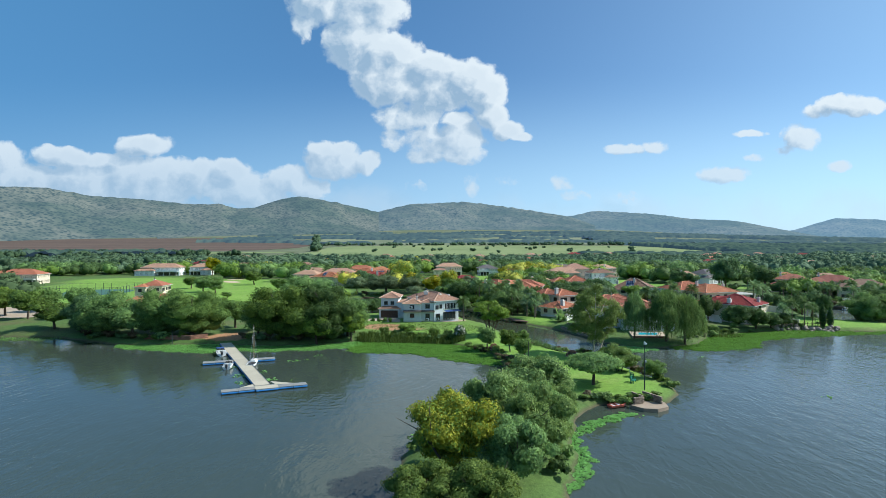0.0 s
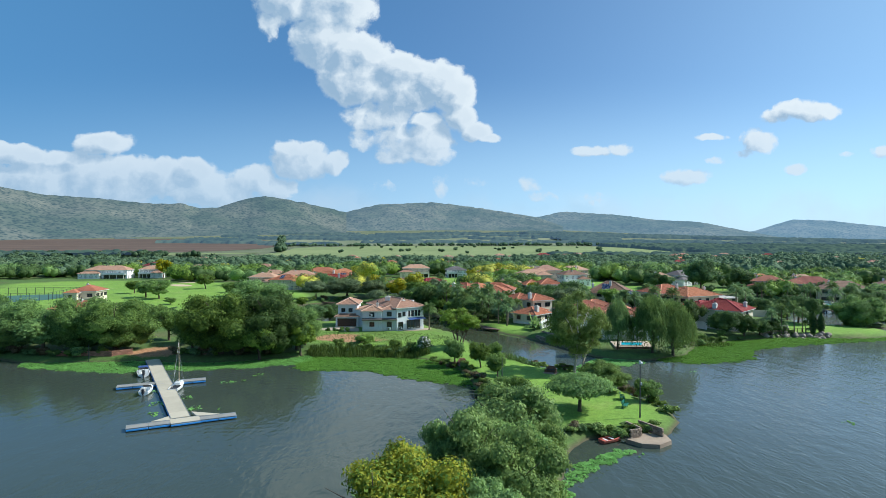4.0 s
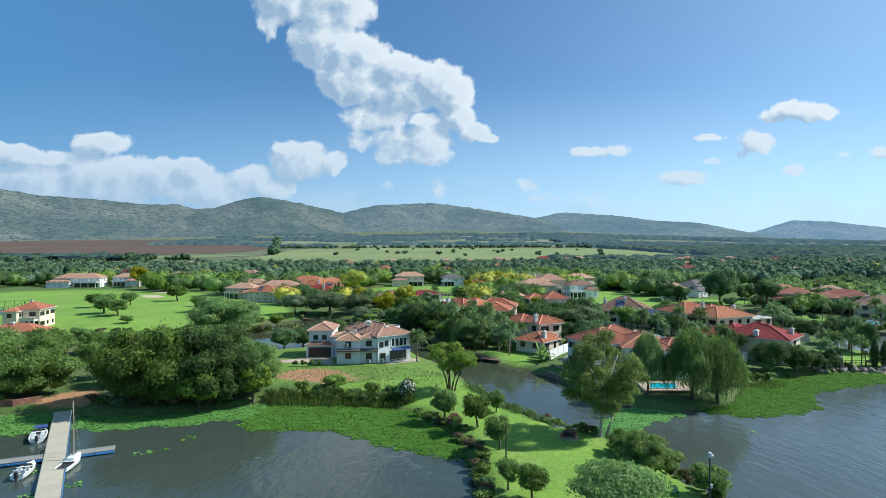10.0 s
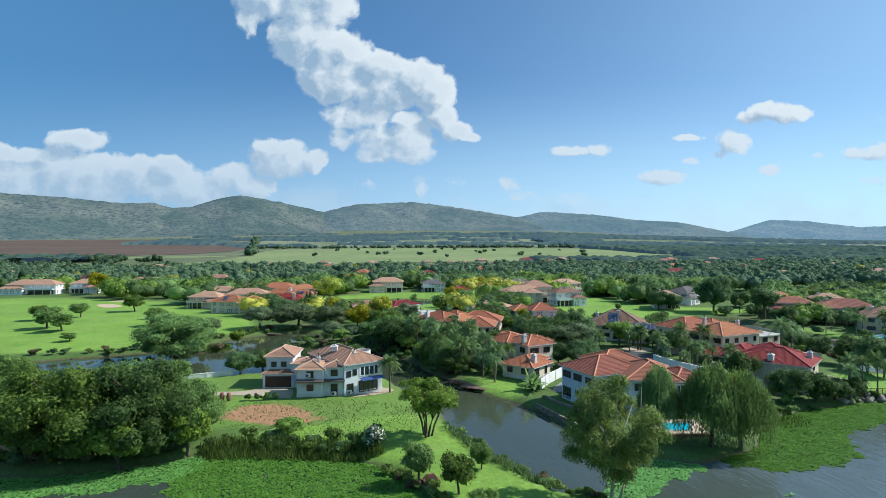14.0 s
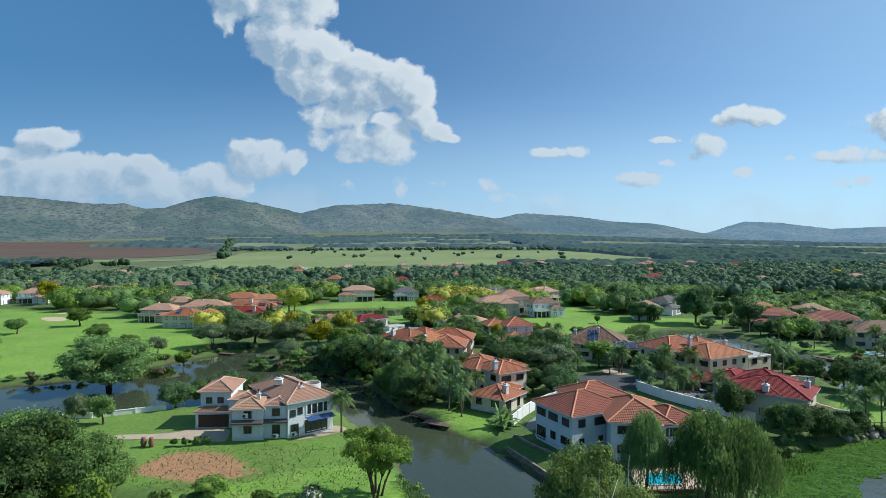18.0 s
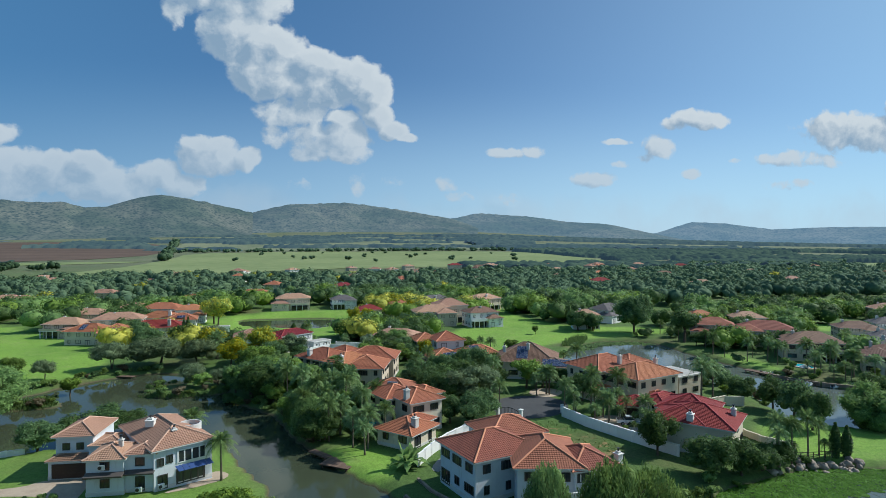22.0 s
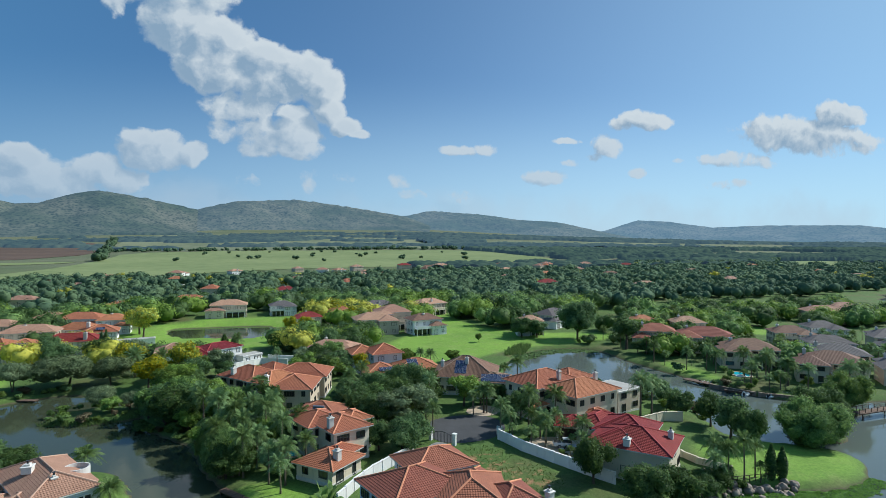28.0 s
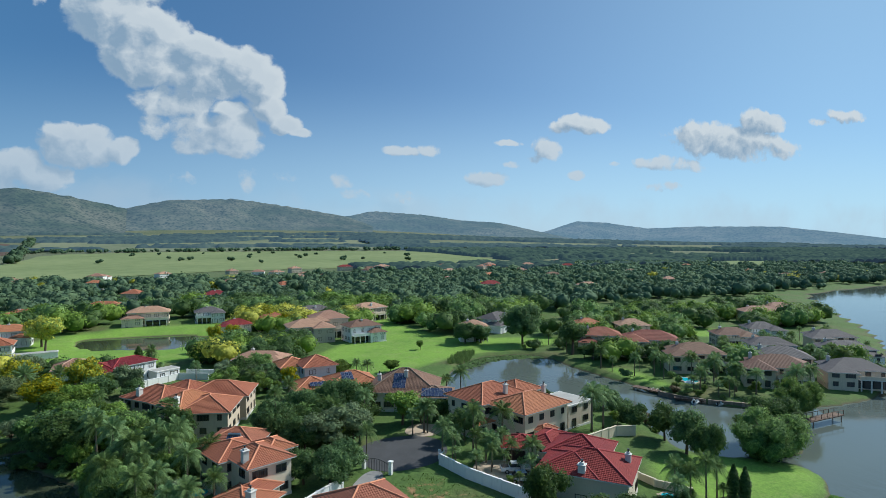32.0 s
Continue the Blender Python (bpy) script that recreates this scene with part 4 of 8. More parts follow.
def slope(g, a, b, c, d, courses, m=0):
    """One roof slope from the eave a-b up to c (over b) and d (over a), laid in stepped courses of tiles."""
    a, b, c, d = (Vector(p) for p in (a, b, c, d))
    along = (b - a).normalized()
    normal = (b - a).cross(d - a if (d - a).length > (c - b).length else c - b).normalized()
    n = max(1, courses)
    for k in range(n):
        t0, t1 = k / n, (k + 1) / n
        p, q, r, s = a.lerp(d, t0), b.lerp(c, t0), b.lerp(c, t1), a.lerp(d, t1)
        lip = normal * 0.045
        pts = [p + lip, q + lip, r, s]
        rise = (d - a) - along * (d - a).dot(along)
        v0, v1 = t0 * rise.length, t1 * rise.length
        us = [(pt - a).dot(along) for pt in (p, q, r, s)]
        g.face(pts, m, [(us[0], v0), (us[1], v0), (us[2], v1), (us[3], v1)])
        g.face([p, q, q + lip, p + lip], m, [(us[0], v0), (us[1], v0), (us[1], v0 + 0.02), (us[0], v0 + 0.02)])


def hip_roof(parent, base, w, d, z, pitch, over, roof, fine=True, gable=False):
    """A hipped roof over a block w by d whose front left corner is base's origin."""
    x0, x1, y0, y1 = -over, w + over, -over, d + over
    W2, D2 = x1 - x0, y1 - y0
    h = min(W2, D2) / 2 * math.tan(radians(pitch))
    if W2 >= D2:
        i = D2 / 2 * (0.02 if gable else 1)
        r0, r1 = (x0 + i, (y0 + y1) / 2, z + h), (x1 - i, (y0 + y1) / 2, z + h)
        sides = [((x0, y0, z), (x1, y0, z), r1, r0), ((x1, y0, z), (x1, y1, z), r1, r1), ((x1, y1, z), (x0, y1, z), r0, r1), ((x0, y1, z), (x0, y0, z), r0, r0)]
    else:
        i = W2 / 2 * (0.02 if gable else 1)
        r0, r1 = ((x0 + x1) / 2, y0 + i, z + h), ((x0 + x1) / 2, y1 - i, z + h)
        sides = [((x0, y0, z), (x1, y0, z), r0, r0), ((x1, y0, z), (x1, y1, z), r1, r0), ((x1, y1, z), (x0, y1, z), r1, r1), ((x0, y1, z), (x0, y0, z), r0, r1)]
    g = Geo()
    run = math.hypot(min(W2, D2) / 2, h)
    n = max(2, int(run / 0.36)) if fine else 1
    for s in sides:
        slope(g, *s, n)
    # boxed eaves under the tiles
    t = 0.16
    for (ax, ay), (bx, by) in (((x0, y0), (x1, y0)), ((x1, y0), (x1, y1)), ((x1, y1), (x0, y1)), ((x0, y1), (x0, y0))):
        g.face([(ax, ay, z - t), (bx, by, z - t), (bx, by, z), (ax, ay, z)], 1)
    g.face([(x0, y1, z - t), (x1, y1, z - t), (x1, y0, z - t), (x0, y0, z - t)], 1)
    g.weld = True
    ro = g.make("roof", [M[roof], M["trim"]], parent)
    ro.matrix_basis = base
    if fine:
        corners = [(x0, y0, z), (x1, y0, z), (x1, y1, z), (x0, y1, z)]
        lines = [(r0, r1)] + ([(corners[0], r0), (corners[3], r0), (corners[1], r1), (corners[2], r1)] if W2 >= D2 else [(corners[0], r0), (corners[1], r0), (corners[2], r1), (corners[3], r1)])
        for a, b in lines:
            if (Vector(a) - Vector(b)).length < 0.3:
                continue
            g = Geo()
            g.tube([Vector(a) + Vector((0, 0, 0.05)), Vector(b) + Vector((0, 0, 0.05))], 0.14, 6)
            child("ridge_cap", g.mesh("ridge_cap", [M[CAPS[roof]]]), ro)
    return ro


def chimney(parent, x, y, z0, z1, rot=0.0, s=0.8):
    z1, s = max(z1 - 0.6, z0 + 0.9), s * 1.15
    g = Geo()
    g.box((0, 0, (z1 - z0) / 2), (s, s, z1 - z0), 0, bevel=0.03)
    g.box((0, 0, z1 - z0 + 0.06), (s + 0.24, s + 0.24, 0.12), 0, bevel=0.03)
    g.box((0, 0, z1 - z0 + 0.26), (s * 0.6, s * 0.6, 0.28), 0, bevel=0.03)
    c = g.make("chimney", M["chimney"], parent, "plastered white chimney")
    c.matrix_basis = pose(x, y, z0, 0, 0, rot)
    g = Geo()
    g.tube([(0, 0, z1 - z0 + 0.4), (0, 0, z1 - z0 + 0.75)], 0.13, 8)
    g.box((0, 0, z1 - z0 + 0.8), (0.4, 0.4, 0.05))
    child("cowl", g.mesh("cowl", [M["dark_metal"]]), c)
    return c


rng = random.Random(7)


def block(parent, x, y, rot, w, d, z0, z1, roof, wall, pitch=24, over=0.6, fine=True, storeys=2, win="fr", frame="frame_dark", flat=False, garage=None, skip=()):
    """One wing of a house: walls, a roof and rows of windows on the named sides (f front, r right, l left, b back)."""
    base = pose(x, y, 0, 0, 0, rot)
    g = Geo()
    g.box((w / 2, d / 2, (z0 - 0.5 + z1) / 2), (w, d, z1 - z0 + 0.5))
    g.box((w / 2, d / 2, z0 + 0.12), (w + 0.1, d + 0.1, 0.5), 1)
    wa = g.make("wall", [M[wall], M["trim"] if fine else M[wall]], parent)
    wa.matrix_basis = base
    if flat:
        g = Geo()
        g.box((w / 2, d / 2, z1 + 0.1), (w + 0.3, d + 0.3, 0.35), 0, bevel=0.05)
        g.box((w / 2, d / 2, z1 + 0.3), (w - 0.4, d - 0.4, 0.06), 1)
        ro = g.make("roof", [M["trim"], M["concrete"]], parent)
        ro.matrix_basis = base
    else:
        hip_roof(parent, base, w, d, z1, pitch, over, roof, fine)
    h = (z1 - z0) / storeys
    walls = {"f": (base, w), "r": (base @ pose(w, 0, 0, 0, 0, 90), d), "l": (base @ pose(0, d, 0, 0, 0, -90), d), "b": (base @ pose(w, d, 0, 0, 0, 180), w)}
    for side in win:
        wb, length = walls[side]
        n = max(1, int(length / 3.0))
        for s in range(storeys):
            for k in range(n):
                if (side, s, k) in skip:
                    continue
                ww = rng.choice((0.9, 1.3, 1.8, 1.8, 2.4)) if n > 1 else 1.3
                if fine and garage and side == "f" and s == 0:
                    continue
                tall = 2.1 if (s == 0 and rng.random() < 0.3) else 1.25
                zc = z0 + s * h + (1.05 if tall > 2 else 1.55)
                put_window(parent, wb, (k + 0.5) * length / n, zc, min(ww, length / n - 0.5), tall, frame)
    if garage:
        gw = w - 1.0
        g = Geo()
        g.box((0, 0, 0), (gw, 0.1, 2.2))
        for k in range(5):
            g.box((0, -0.06, -0.9 + k * 0.45), (gw - 0.1, 0.04, 0.38), 0, bevel=0.01)
        dr = g.make("garage_door", M["door_wood"], parent, "dark brown panelled garage door")
        dr.matrix_basis = base @ pose(w / 2, -0.03, z0 + 1.1)
    return wa


def solar_array(parent, base, nx_, ny_, pitch, w=1.0, h=1.65):
    """Solar panels lying on a slope: base is the lower left corner of the array."""
    g = Geo()
    g.box((w / 2, h / 2, 0.03), (w - 0.04, h - 0.04, 0.06), 0)
    g.box((w / 2, h / 2, 0.062), (w - 0.1, h - 0.1, 0.01), 1)
    me = g.mesh("solar_panel", [M["metal"], M["solar"]])
    for i in range(nx_):
        for j in range(ny_):
            child("solar_panel", me, parent, base @ pose(0, 0, 0, pitch, 0, 0) @ pose(i * w, j * h, 0.1), "dark blue solar panel")


def house(label, category="house", group="houses of the estate"):
    return thing("house", label, category, group)


Z = 1.6
# grey-white double-storey house on the lawn by the channel
h = house("grey-white double-storey house with faded terracotta hip roofs by the channel")
block(h, -15.2, 148.1, -2, 5.0, 6.0, Z, 6.6, "roof_pale", "wall_grey", 24, 0.4, win="f")
block(h, -10.3, 148.6, -2, 4.2, 5.0, Z, 6.9, "roof_pale", "wall_grey", 20, 0.3, win="f")
block(h, -6.2, 148.0, 33, 8.4, 15.5, Z, 7.4, "roof_pale", "wall_grey", 23, 0.5, win="r", frame="frame_dark")
block(h, -22.8, 157.0, -2, 5.3, 8.0, Z, 7.5, "roof_pale", "wall_grey", 24, 0.5, win="", )
block(h, -23.2, 155.4, -2, 6.2, 2.2, Z, 4.3, "roof_brown", "wall_grey", 22, 0.35, storeys=1, win="", garage=True)
block(h, -17.6, 155.6, -2, 5.0, 6.0, Z, 6.2, "roof_pale", "wall_grey", 15, 0.2, win="f", storeys=2)
wb = pose(-22.8, 157.0, 0, 0, 0, -2)
for k in (1.5, 3.5):
    put_window(h, wb, k, 5.9, 1.1, 1.1)
wb = pose(-6.2, 148.0, 0, 0, 0, 33)
put_window(h, wb, 5.4, 5.7, 4.4, 1.9, "frame_white")
put_window(h, wb, 2.2, 5.7, 0.9, 1.2)
put_window(h, wb, 0.9, 5.5, 1.0, 1.2)
put_window(h, wb, 5.2, 2.8, 4.2, 2.3)
put_window(h, wb, 1.2, 2.6, 1.4, 2.1)
g = Geo()
for i in range(6):
    g.box((3.1 + i * 0.85, -0.75, 4.05), (0.80, 1.6, 0.05))
aw = g.make("awning", M["awning"], h, "dark blue canvas awning")
aw.matrix_basis = wb @ pose(0, 0, 0.7, 12, 0, 0)
g = Geo()
g.box((0, 0, 0), (5.2, 1.4, 0.25), 0, bevel=0.04)
te = g.make("skirt_roof", M["dark_trim"], h, "dark lean-to roof between the storeys")
te.matrix_basis = pose(-12.7, 147.6, 4.55, 14, 0, -2)
g = Geo()
g.box((0, 0, 0), (4.4, 1.4, 0.2), 0, bevel=0.04)
te = g.make("skirt_roof", M["dark_trim"], h, "dark lean-to roof between the storeys")
te.matrix_basis = pose(-8.3, 148.1, 4.5, 14, 0, -2)
chimney(h, -9.0, 156.3, 8.6, 9.7, s=1.1)
chimney(h, -4.6, 152.6, 8.0, 9.2, 33, 0.6)
chimney(h, -11.5, 151.0, 7.4, 8.5, 0, 0.5)
g = Geo()
rim = [(1.7 * math.cos(2 * math.pi * a / 24), 1.7 * math.sin(2 * math.pi * a / 24)) for a in range(24)]
inner = [(x * 0.9, y * 0.9) for x, y in rim]
g.solid([(*q, -2.0) for q in rim] + [(*q, 0.4) for q in rim] + [(*q, 0.4) for q in inner] + [(*q, -0.35) for q in inner],
        [(r_ * 24 + a, r_ * 24 + (a + 1) % 24, (r_ + 1) * 24 + (a + 1) % 24, (r_ + 1) * 24 + a) for r_ in range(3) for a in range(24)] + [tuple(range(72, 96))])
te = g.make("round_terrace", M["trim"], h, "round white roof terrace with a parapet")
te.matrix_basis = pose(-3.4, 157.4, 8.1)
for x, y, zz, r in ((-8.2, 147.9, 2.0, -2), (-13.0, 147.6, 5.6, -2), (-5.3, 148.3, 2.1, 33)):
    g = Geo()
    g.box((0, 0, 0), (0.9, 0.35, 0.7), 0, bevel=0.05)
    g.tube([(-0.15, -0.18, 0), (-0.15, -0.2, 0)], 0.26, 12, 1)
    ac = g.make("air_conditioner", [M["frame_white"], M["frame_dark"]], h, "white outdoor air conditioning unit")
    ac.matrix_basis = pose(x, y, zz, 0, 0, r)

# orange-roofed house between the channel and the lane
h = house("two-storey grey-plastered house with rust-orange tiled hip roofs")
block(h, 38.4, 135.4, 19, 11.0, 9.8, Z, 7.5, "roof_rust", "wall_grey", 23, 0.6, win="lf")
block(h, 43.6, 133.0, -12, 8.6, 11.0, Z, 7.3, "roof_rust", "wall_grey", 25, 0.7, win="f")
block(h, 51.0, 131.2, 6, 6.4, 7.5, Z, 7.0, "roof_rust", "wall_grey", 24, 0.7, win="fr")
block(h, 43.2, 145.0, 12, 9.5, 8.0, Z, 7.2, "roof_rust", "wall_grey", 24, 0.6, win="lrb")
block(h, 50.5, 139.5, 15, 5.0, 7.0, Z, 6.2, "roof_rust", "wall_grey", 22, 0.5, win="r")
g = Geo()
for k in range(10):
    a = -0.55 + k * 0.12
    g.box((50 + 9.0 * math.sin(a), 139 - 9.6 * math.cos(a), 4.3), (1.2, 0.25, 1.0), 0, rz=math.degrees(a))
    g.box((50 + 8.0 * math.sin(a), 139 - 8.6 * math.cos(a), 3.75), (1.3, 2.2, 0.22), 0, rz=math.degrees(a))
g.make("balcony", M["trim"], h, "curved pale balcony parapet")
chimney(h, 58.6, 133.8, 4.6, 8.4, 20, 0.8)

# dark red roofed house
h = house("cream double-storey house with deep red roofs and white chimneys")
block(h, 83.6, 143.2, 44, 10.5, 12.5, Z, 6.6, "roof_red", "wall_cream", 22, 0.6, win="fr", frame="frame_dark", skip=(("f", 1, 0), ("f", 0, 1), ("f", 1, 2), ("r", 0, 1), ("r", 1, 3)))
block(h, 80.5, 146.5, 44, 8.0, 8.6, Z, 6.6, "roof_red", "wall_cream", 22, 0.5, win="l", skip=(("l", 0, 0), ("l", 1, 1), ("l", 0, 2)))
block(h, 86.0, 151.8, 44, 9.0, 9.5, Z, 6.5, "roof_red", "wall_cream", 23, 0.5, win="rb")
block(h, 82.0, 160.7, 34, 8.0, 5.2, Z, 6.1, "roof_red", "wall_cream", 21, 0.4, win="l", frame="frame_white")
block(h, 76.5, 168.5, -30, 6.4, 6.0, Z, 4.3, "roof_red", "wall_cream", 22, 0.5, storeys=1, win="", garage=True)
chimney(h, 79.4, 148.4, 6.0, 8.6, 44, 0.9)
chimney(h, 88.0, 148.8, 6.5, 8.9, 44, 0.7)

# large cream house on the lagoon
h = house("large cream double-storey villa with orange clay tiled roofs by the lagoon")
block(h, 84.2, 174.6, 20, 13.2, 10.0, Z, 7.6, "roof_orange", "wall_cream", 22, 0.7, win="fl")
block(h, 79.0, 183.0, 20, 13.5, 10.5, Z, 7.8, "roof_orange", "wall_cream", 23, 0.7, win="lfb")
block(h, 90.0, 189.0, 20, 8.0, 8.0, Z, 7.4, "roof_orange", "wall_cream", 22, 0.6, win="b")
block(h, 97.0, 179.4, 20, 8.0, 8.5, Z, 6.4, "roof_orange", "wall_sand", flat=True, win="rf")
block(h, 76.2, 180.5, 20, 5.0, 6.0, Z, 4.4, "roof_orange", "wall_cream", 22, 0.5, storeys=1, win="f")
block(h, 87.8, 173.4, 20, 4.0, 3.0, Z, 4.0, "roof_orange", "wall_cream", 25, 0.3, storeys=1, win="f")
chimney(h, 86.0, 186.5, 8.5, 11.0, 20, 0.7)
chimney(h, 95.0, 186.0, 8.0, 10.2, 20, 0.7)

# cream house and its low annexe by the bank
h = house("cream double-storey house with an orange tiled hip roof among palms")
block(h, 33.4, 165.9, 24, 7.0, 8.6, Z, 7.4, "roof_orange", "wall_cream", 22, 0.6, win="flr")
block(h, 29.4, 170.6, 24, 7.0, 7.6, Z, 7.2, "roof_orange", "wall_cream", 22, 0.6, win="fl")
block(h, 36.6, 172.0, 24, 4.6, 6.0, Z, 7.2, "roof_orange", "wall_cream", 20, 0.5, win="rf")
chimney(h, 32.9, 167.9, 7.4, 10.0, 24, 0.8)
h = house("low cream annexe with orange tiled roof and a veranda")
block(h, 32.4, 157.4, 46, 7.5, 7.5, Z, 4.2, "roof_orange", "wall_cream", 22, 0.6, storeys=1, win="fl")
block(h, 33.6, 161.6, 46, 6.0, 4.5, Z, 4.5, "roof_orange", "wall_cream", 22, 0.5, storeys=1, win="r")
chimney(h, 33.4, 160.2, 4.4, 6.9, 46, 0.9)

# terracotta house beside it, with a solar water heater
h = house("rust-roofed house with a solar water heater, half hidden by trees")
block(h, 26.6, 184.5, -24, 9.0, 8.0, Z, 5.6, "roof_rust", "wall_cream", 23, 0.5, win="lf")
block(h, 32.6, 178.6, -24, 6.5, 6.0, Z, 5.0, "roof_rust", "wall_cream", 23, 0.5, win="f")
solar_array(h, pose(30.0, 182.0, 6.2, 0, 0, -24), 3, 1, 30)
g = Geo()
g.tube([(0, 0, 0), (2.2, 0, 0)], 0.28, 12)
te = g.make("tank", M["metal"], h, "white solar geyser tank")
te.matrix_basis = pose(30.7, 183.3, 7.3, 0, 0, -24)

# sprawling orange house
h = house("sprawling double-storey house with orange tiled roofs and a parking court")
block(h, 9.6, 218.4, -48, 12.0, 9.5, Z, 7.0, "roof_orange", "wall_sand", 23, 0.6, win="fl")
block(h, 16.4, 209.6, -48, 8.0, 10.0, Z, 7.2, "roof_orange", "wall_sand", 24, 0.6, win="fl")
block(h, 21.5, 201.6, -14, 9.5, 10.5, Z, 6.8, "roof_orange", "wall_sand", 23, 0.6, win="fr")
block(h, 22.0, 214.0, -14, 13.0, 10.0, Z, 6.8, "roof_orange", "wall_sand", 23, 0.6, win="rb")
block(h, 15.0, 222.0, -48, 11.0, 10.0, Z, 6.6, "roof_orange", "wall_sand", 23, 0.6, win="b")
chimney(h, 21.0, 204.5, 7.0, 9.8, -14, 0.9)
chimney(h, 13.0, 216.0, 7.0, 9.6, -48, 0.9)

# blue-grey house with an orange roof, and its low wing
h = house("pale blue-grey double-storey house with orange hip roof")
block(h, 50.0, 232.0, 8, 8.6, 8.5, Z, 7.4, "roof_orange", "wall_grey", 26, 0.6, win="flr")
block(h, 44.6, 236.5, 8, 7.0, 8.0, Z, 6.8, "roof_orange", "wall_grey", 26, 0.6, win="fl")
h = house("low rust-roofed house with solar panels")
block(h, 46.6, 220.0, 6, 9.0, 9.0, Z, 4.4, "roof_orange", "wall_sand", 24, 0.6, storeys=1, win="fl")
block(h, 55.0, 220.0, 2, 12.0, 10.0, Z, 4.8, "roof_orange", "wall_sand", 24, 0.6, storeys=1, win="fr")
solar_array(h, pose(50.0, 220.6, 5.0, 0, 0, 6), 4, 1, 24)
solar_array(h, pose(58.0, 221.5, 5.7, 0, 0, 2), 3, 2, 24)

# brown hip roof with large solar arrays
h = house("beige house with a brown hip roof and large solar arrays")
block(h, 61.4, 207.4, -23, 15.5, 13.5, Z, 6.0, "roof_brown", "wall_cream", 29, 0.7, win="flr")
block(h, 70.6, 200.6, -23, 8.0, 8.0, Z, 5.6, "roof_brown", "wall_cream", 20, 0.6, win="fr")
solar_array(h, pose(71.6, 200.0, 5.75, 0, 0, -23), 7, 2, 20)
solar_array(h, pose(66.6, 206.0, 6.7, 0, 0, -23), 3, 3, 29)
chimney(h, 70.6, 208.0, 7.8, 10.6, -23, 0.7)
chimney(h, 64.6, 210.0, 7.8, 9.8, -23, 0.7)

# white house with dark red roof and a carport terrace
h = house("white double-storey house with dark red roof and a flat terrace")
block(h, 2.6, 252.0, 38, 12.0, 7.5, Z, 7.0, "roof_red", "wall_white", 20, 0.4, win="frl")
block(h, -5.4, 249.5, 5, 9.0, 9.0, Z, 6.2, "roof_red", "wall_white", 22, 0.5, win="fl")
block(h, -12.5, 256.0, 8, 10.0, 9.0, Z, 6.4, "roof_pale", "wall_white", 22, 0.5, win="fl")
block(h, 12.6, 255.0, 38, 7.0, 4.0, Z, 4.2, "roof_red", "wall_white", flat=True, storeys=1, win="f")
h = house("white house with a dark red tiled roof behind tall cypresses")
block(h, -53.0, 284.0, 5, 17.5, 9.0, Z, 6.4, "roof_red", "wall_white", 24, 0.6, win="frl")
chimney(h, -40.0, 286.0, 6.6, 9.6, 5, 0.9)
h = house("white double-storey house with orange tiled roofs and roof panels")
block(h, -58.0, 313.0, -18, 13.5, 9.0, Z, 6.8, "roof_orange", "wall_white", 24, 0.6, win="fl")
block(h, -45.0, 299.5, 10, 11.0, 9.0, Z, 7.0, "roof_orange", "wall_white", 24, 0.6, win="frl")
block(h, -51.0, 304.0, -5, 9.0, 7.0, Z, 5.0, "roof_orange", "wall_white", 22, 0.5, storeys=1, win="f")
solar_array(h, pose(-41.0, 300.4, 7.8, 0, 0, 10), 3, 1, 24)
chimney(h, -46.0, 310.0, 7.0, 10.0, 0, 0.9)
block(h, -33.5, 300.5, 12, 12.0, 3.0, Z, 3.6, "roof_orange", "wall_white", flat=True, storeys=1, win="")
h = house("cream house with orange roofs near the fairway")
block(h, -72.0, 279.0, -12, 13.0, 9.0, Z, 6.6, "roof_orange", "wall_cream", 24, 0.6, win="frl")
block(h, -60.0, 274.5, 5, 10.0, 10.0, Z, 6.4, "roof_orange", "wall_cream", 24, 0.6, win="frl")
solar_array(h, pose(-57.5, 275.5, 7.0, 0, 0, 5), 4, 1, 24)
solar_array(h, pose(-67.5, 278.5, 7.2, 0, 0, -12), 2, 2, 24)


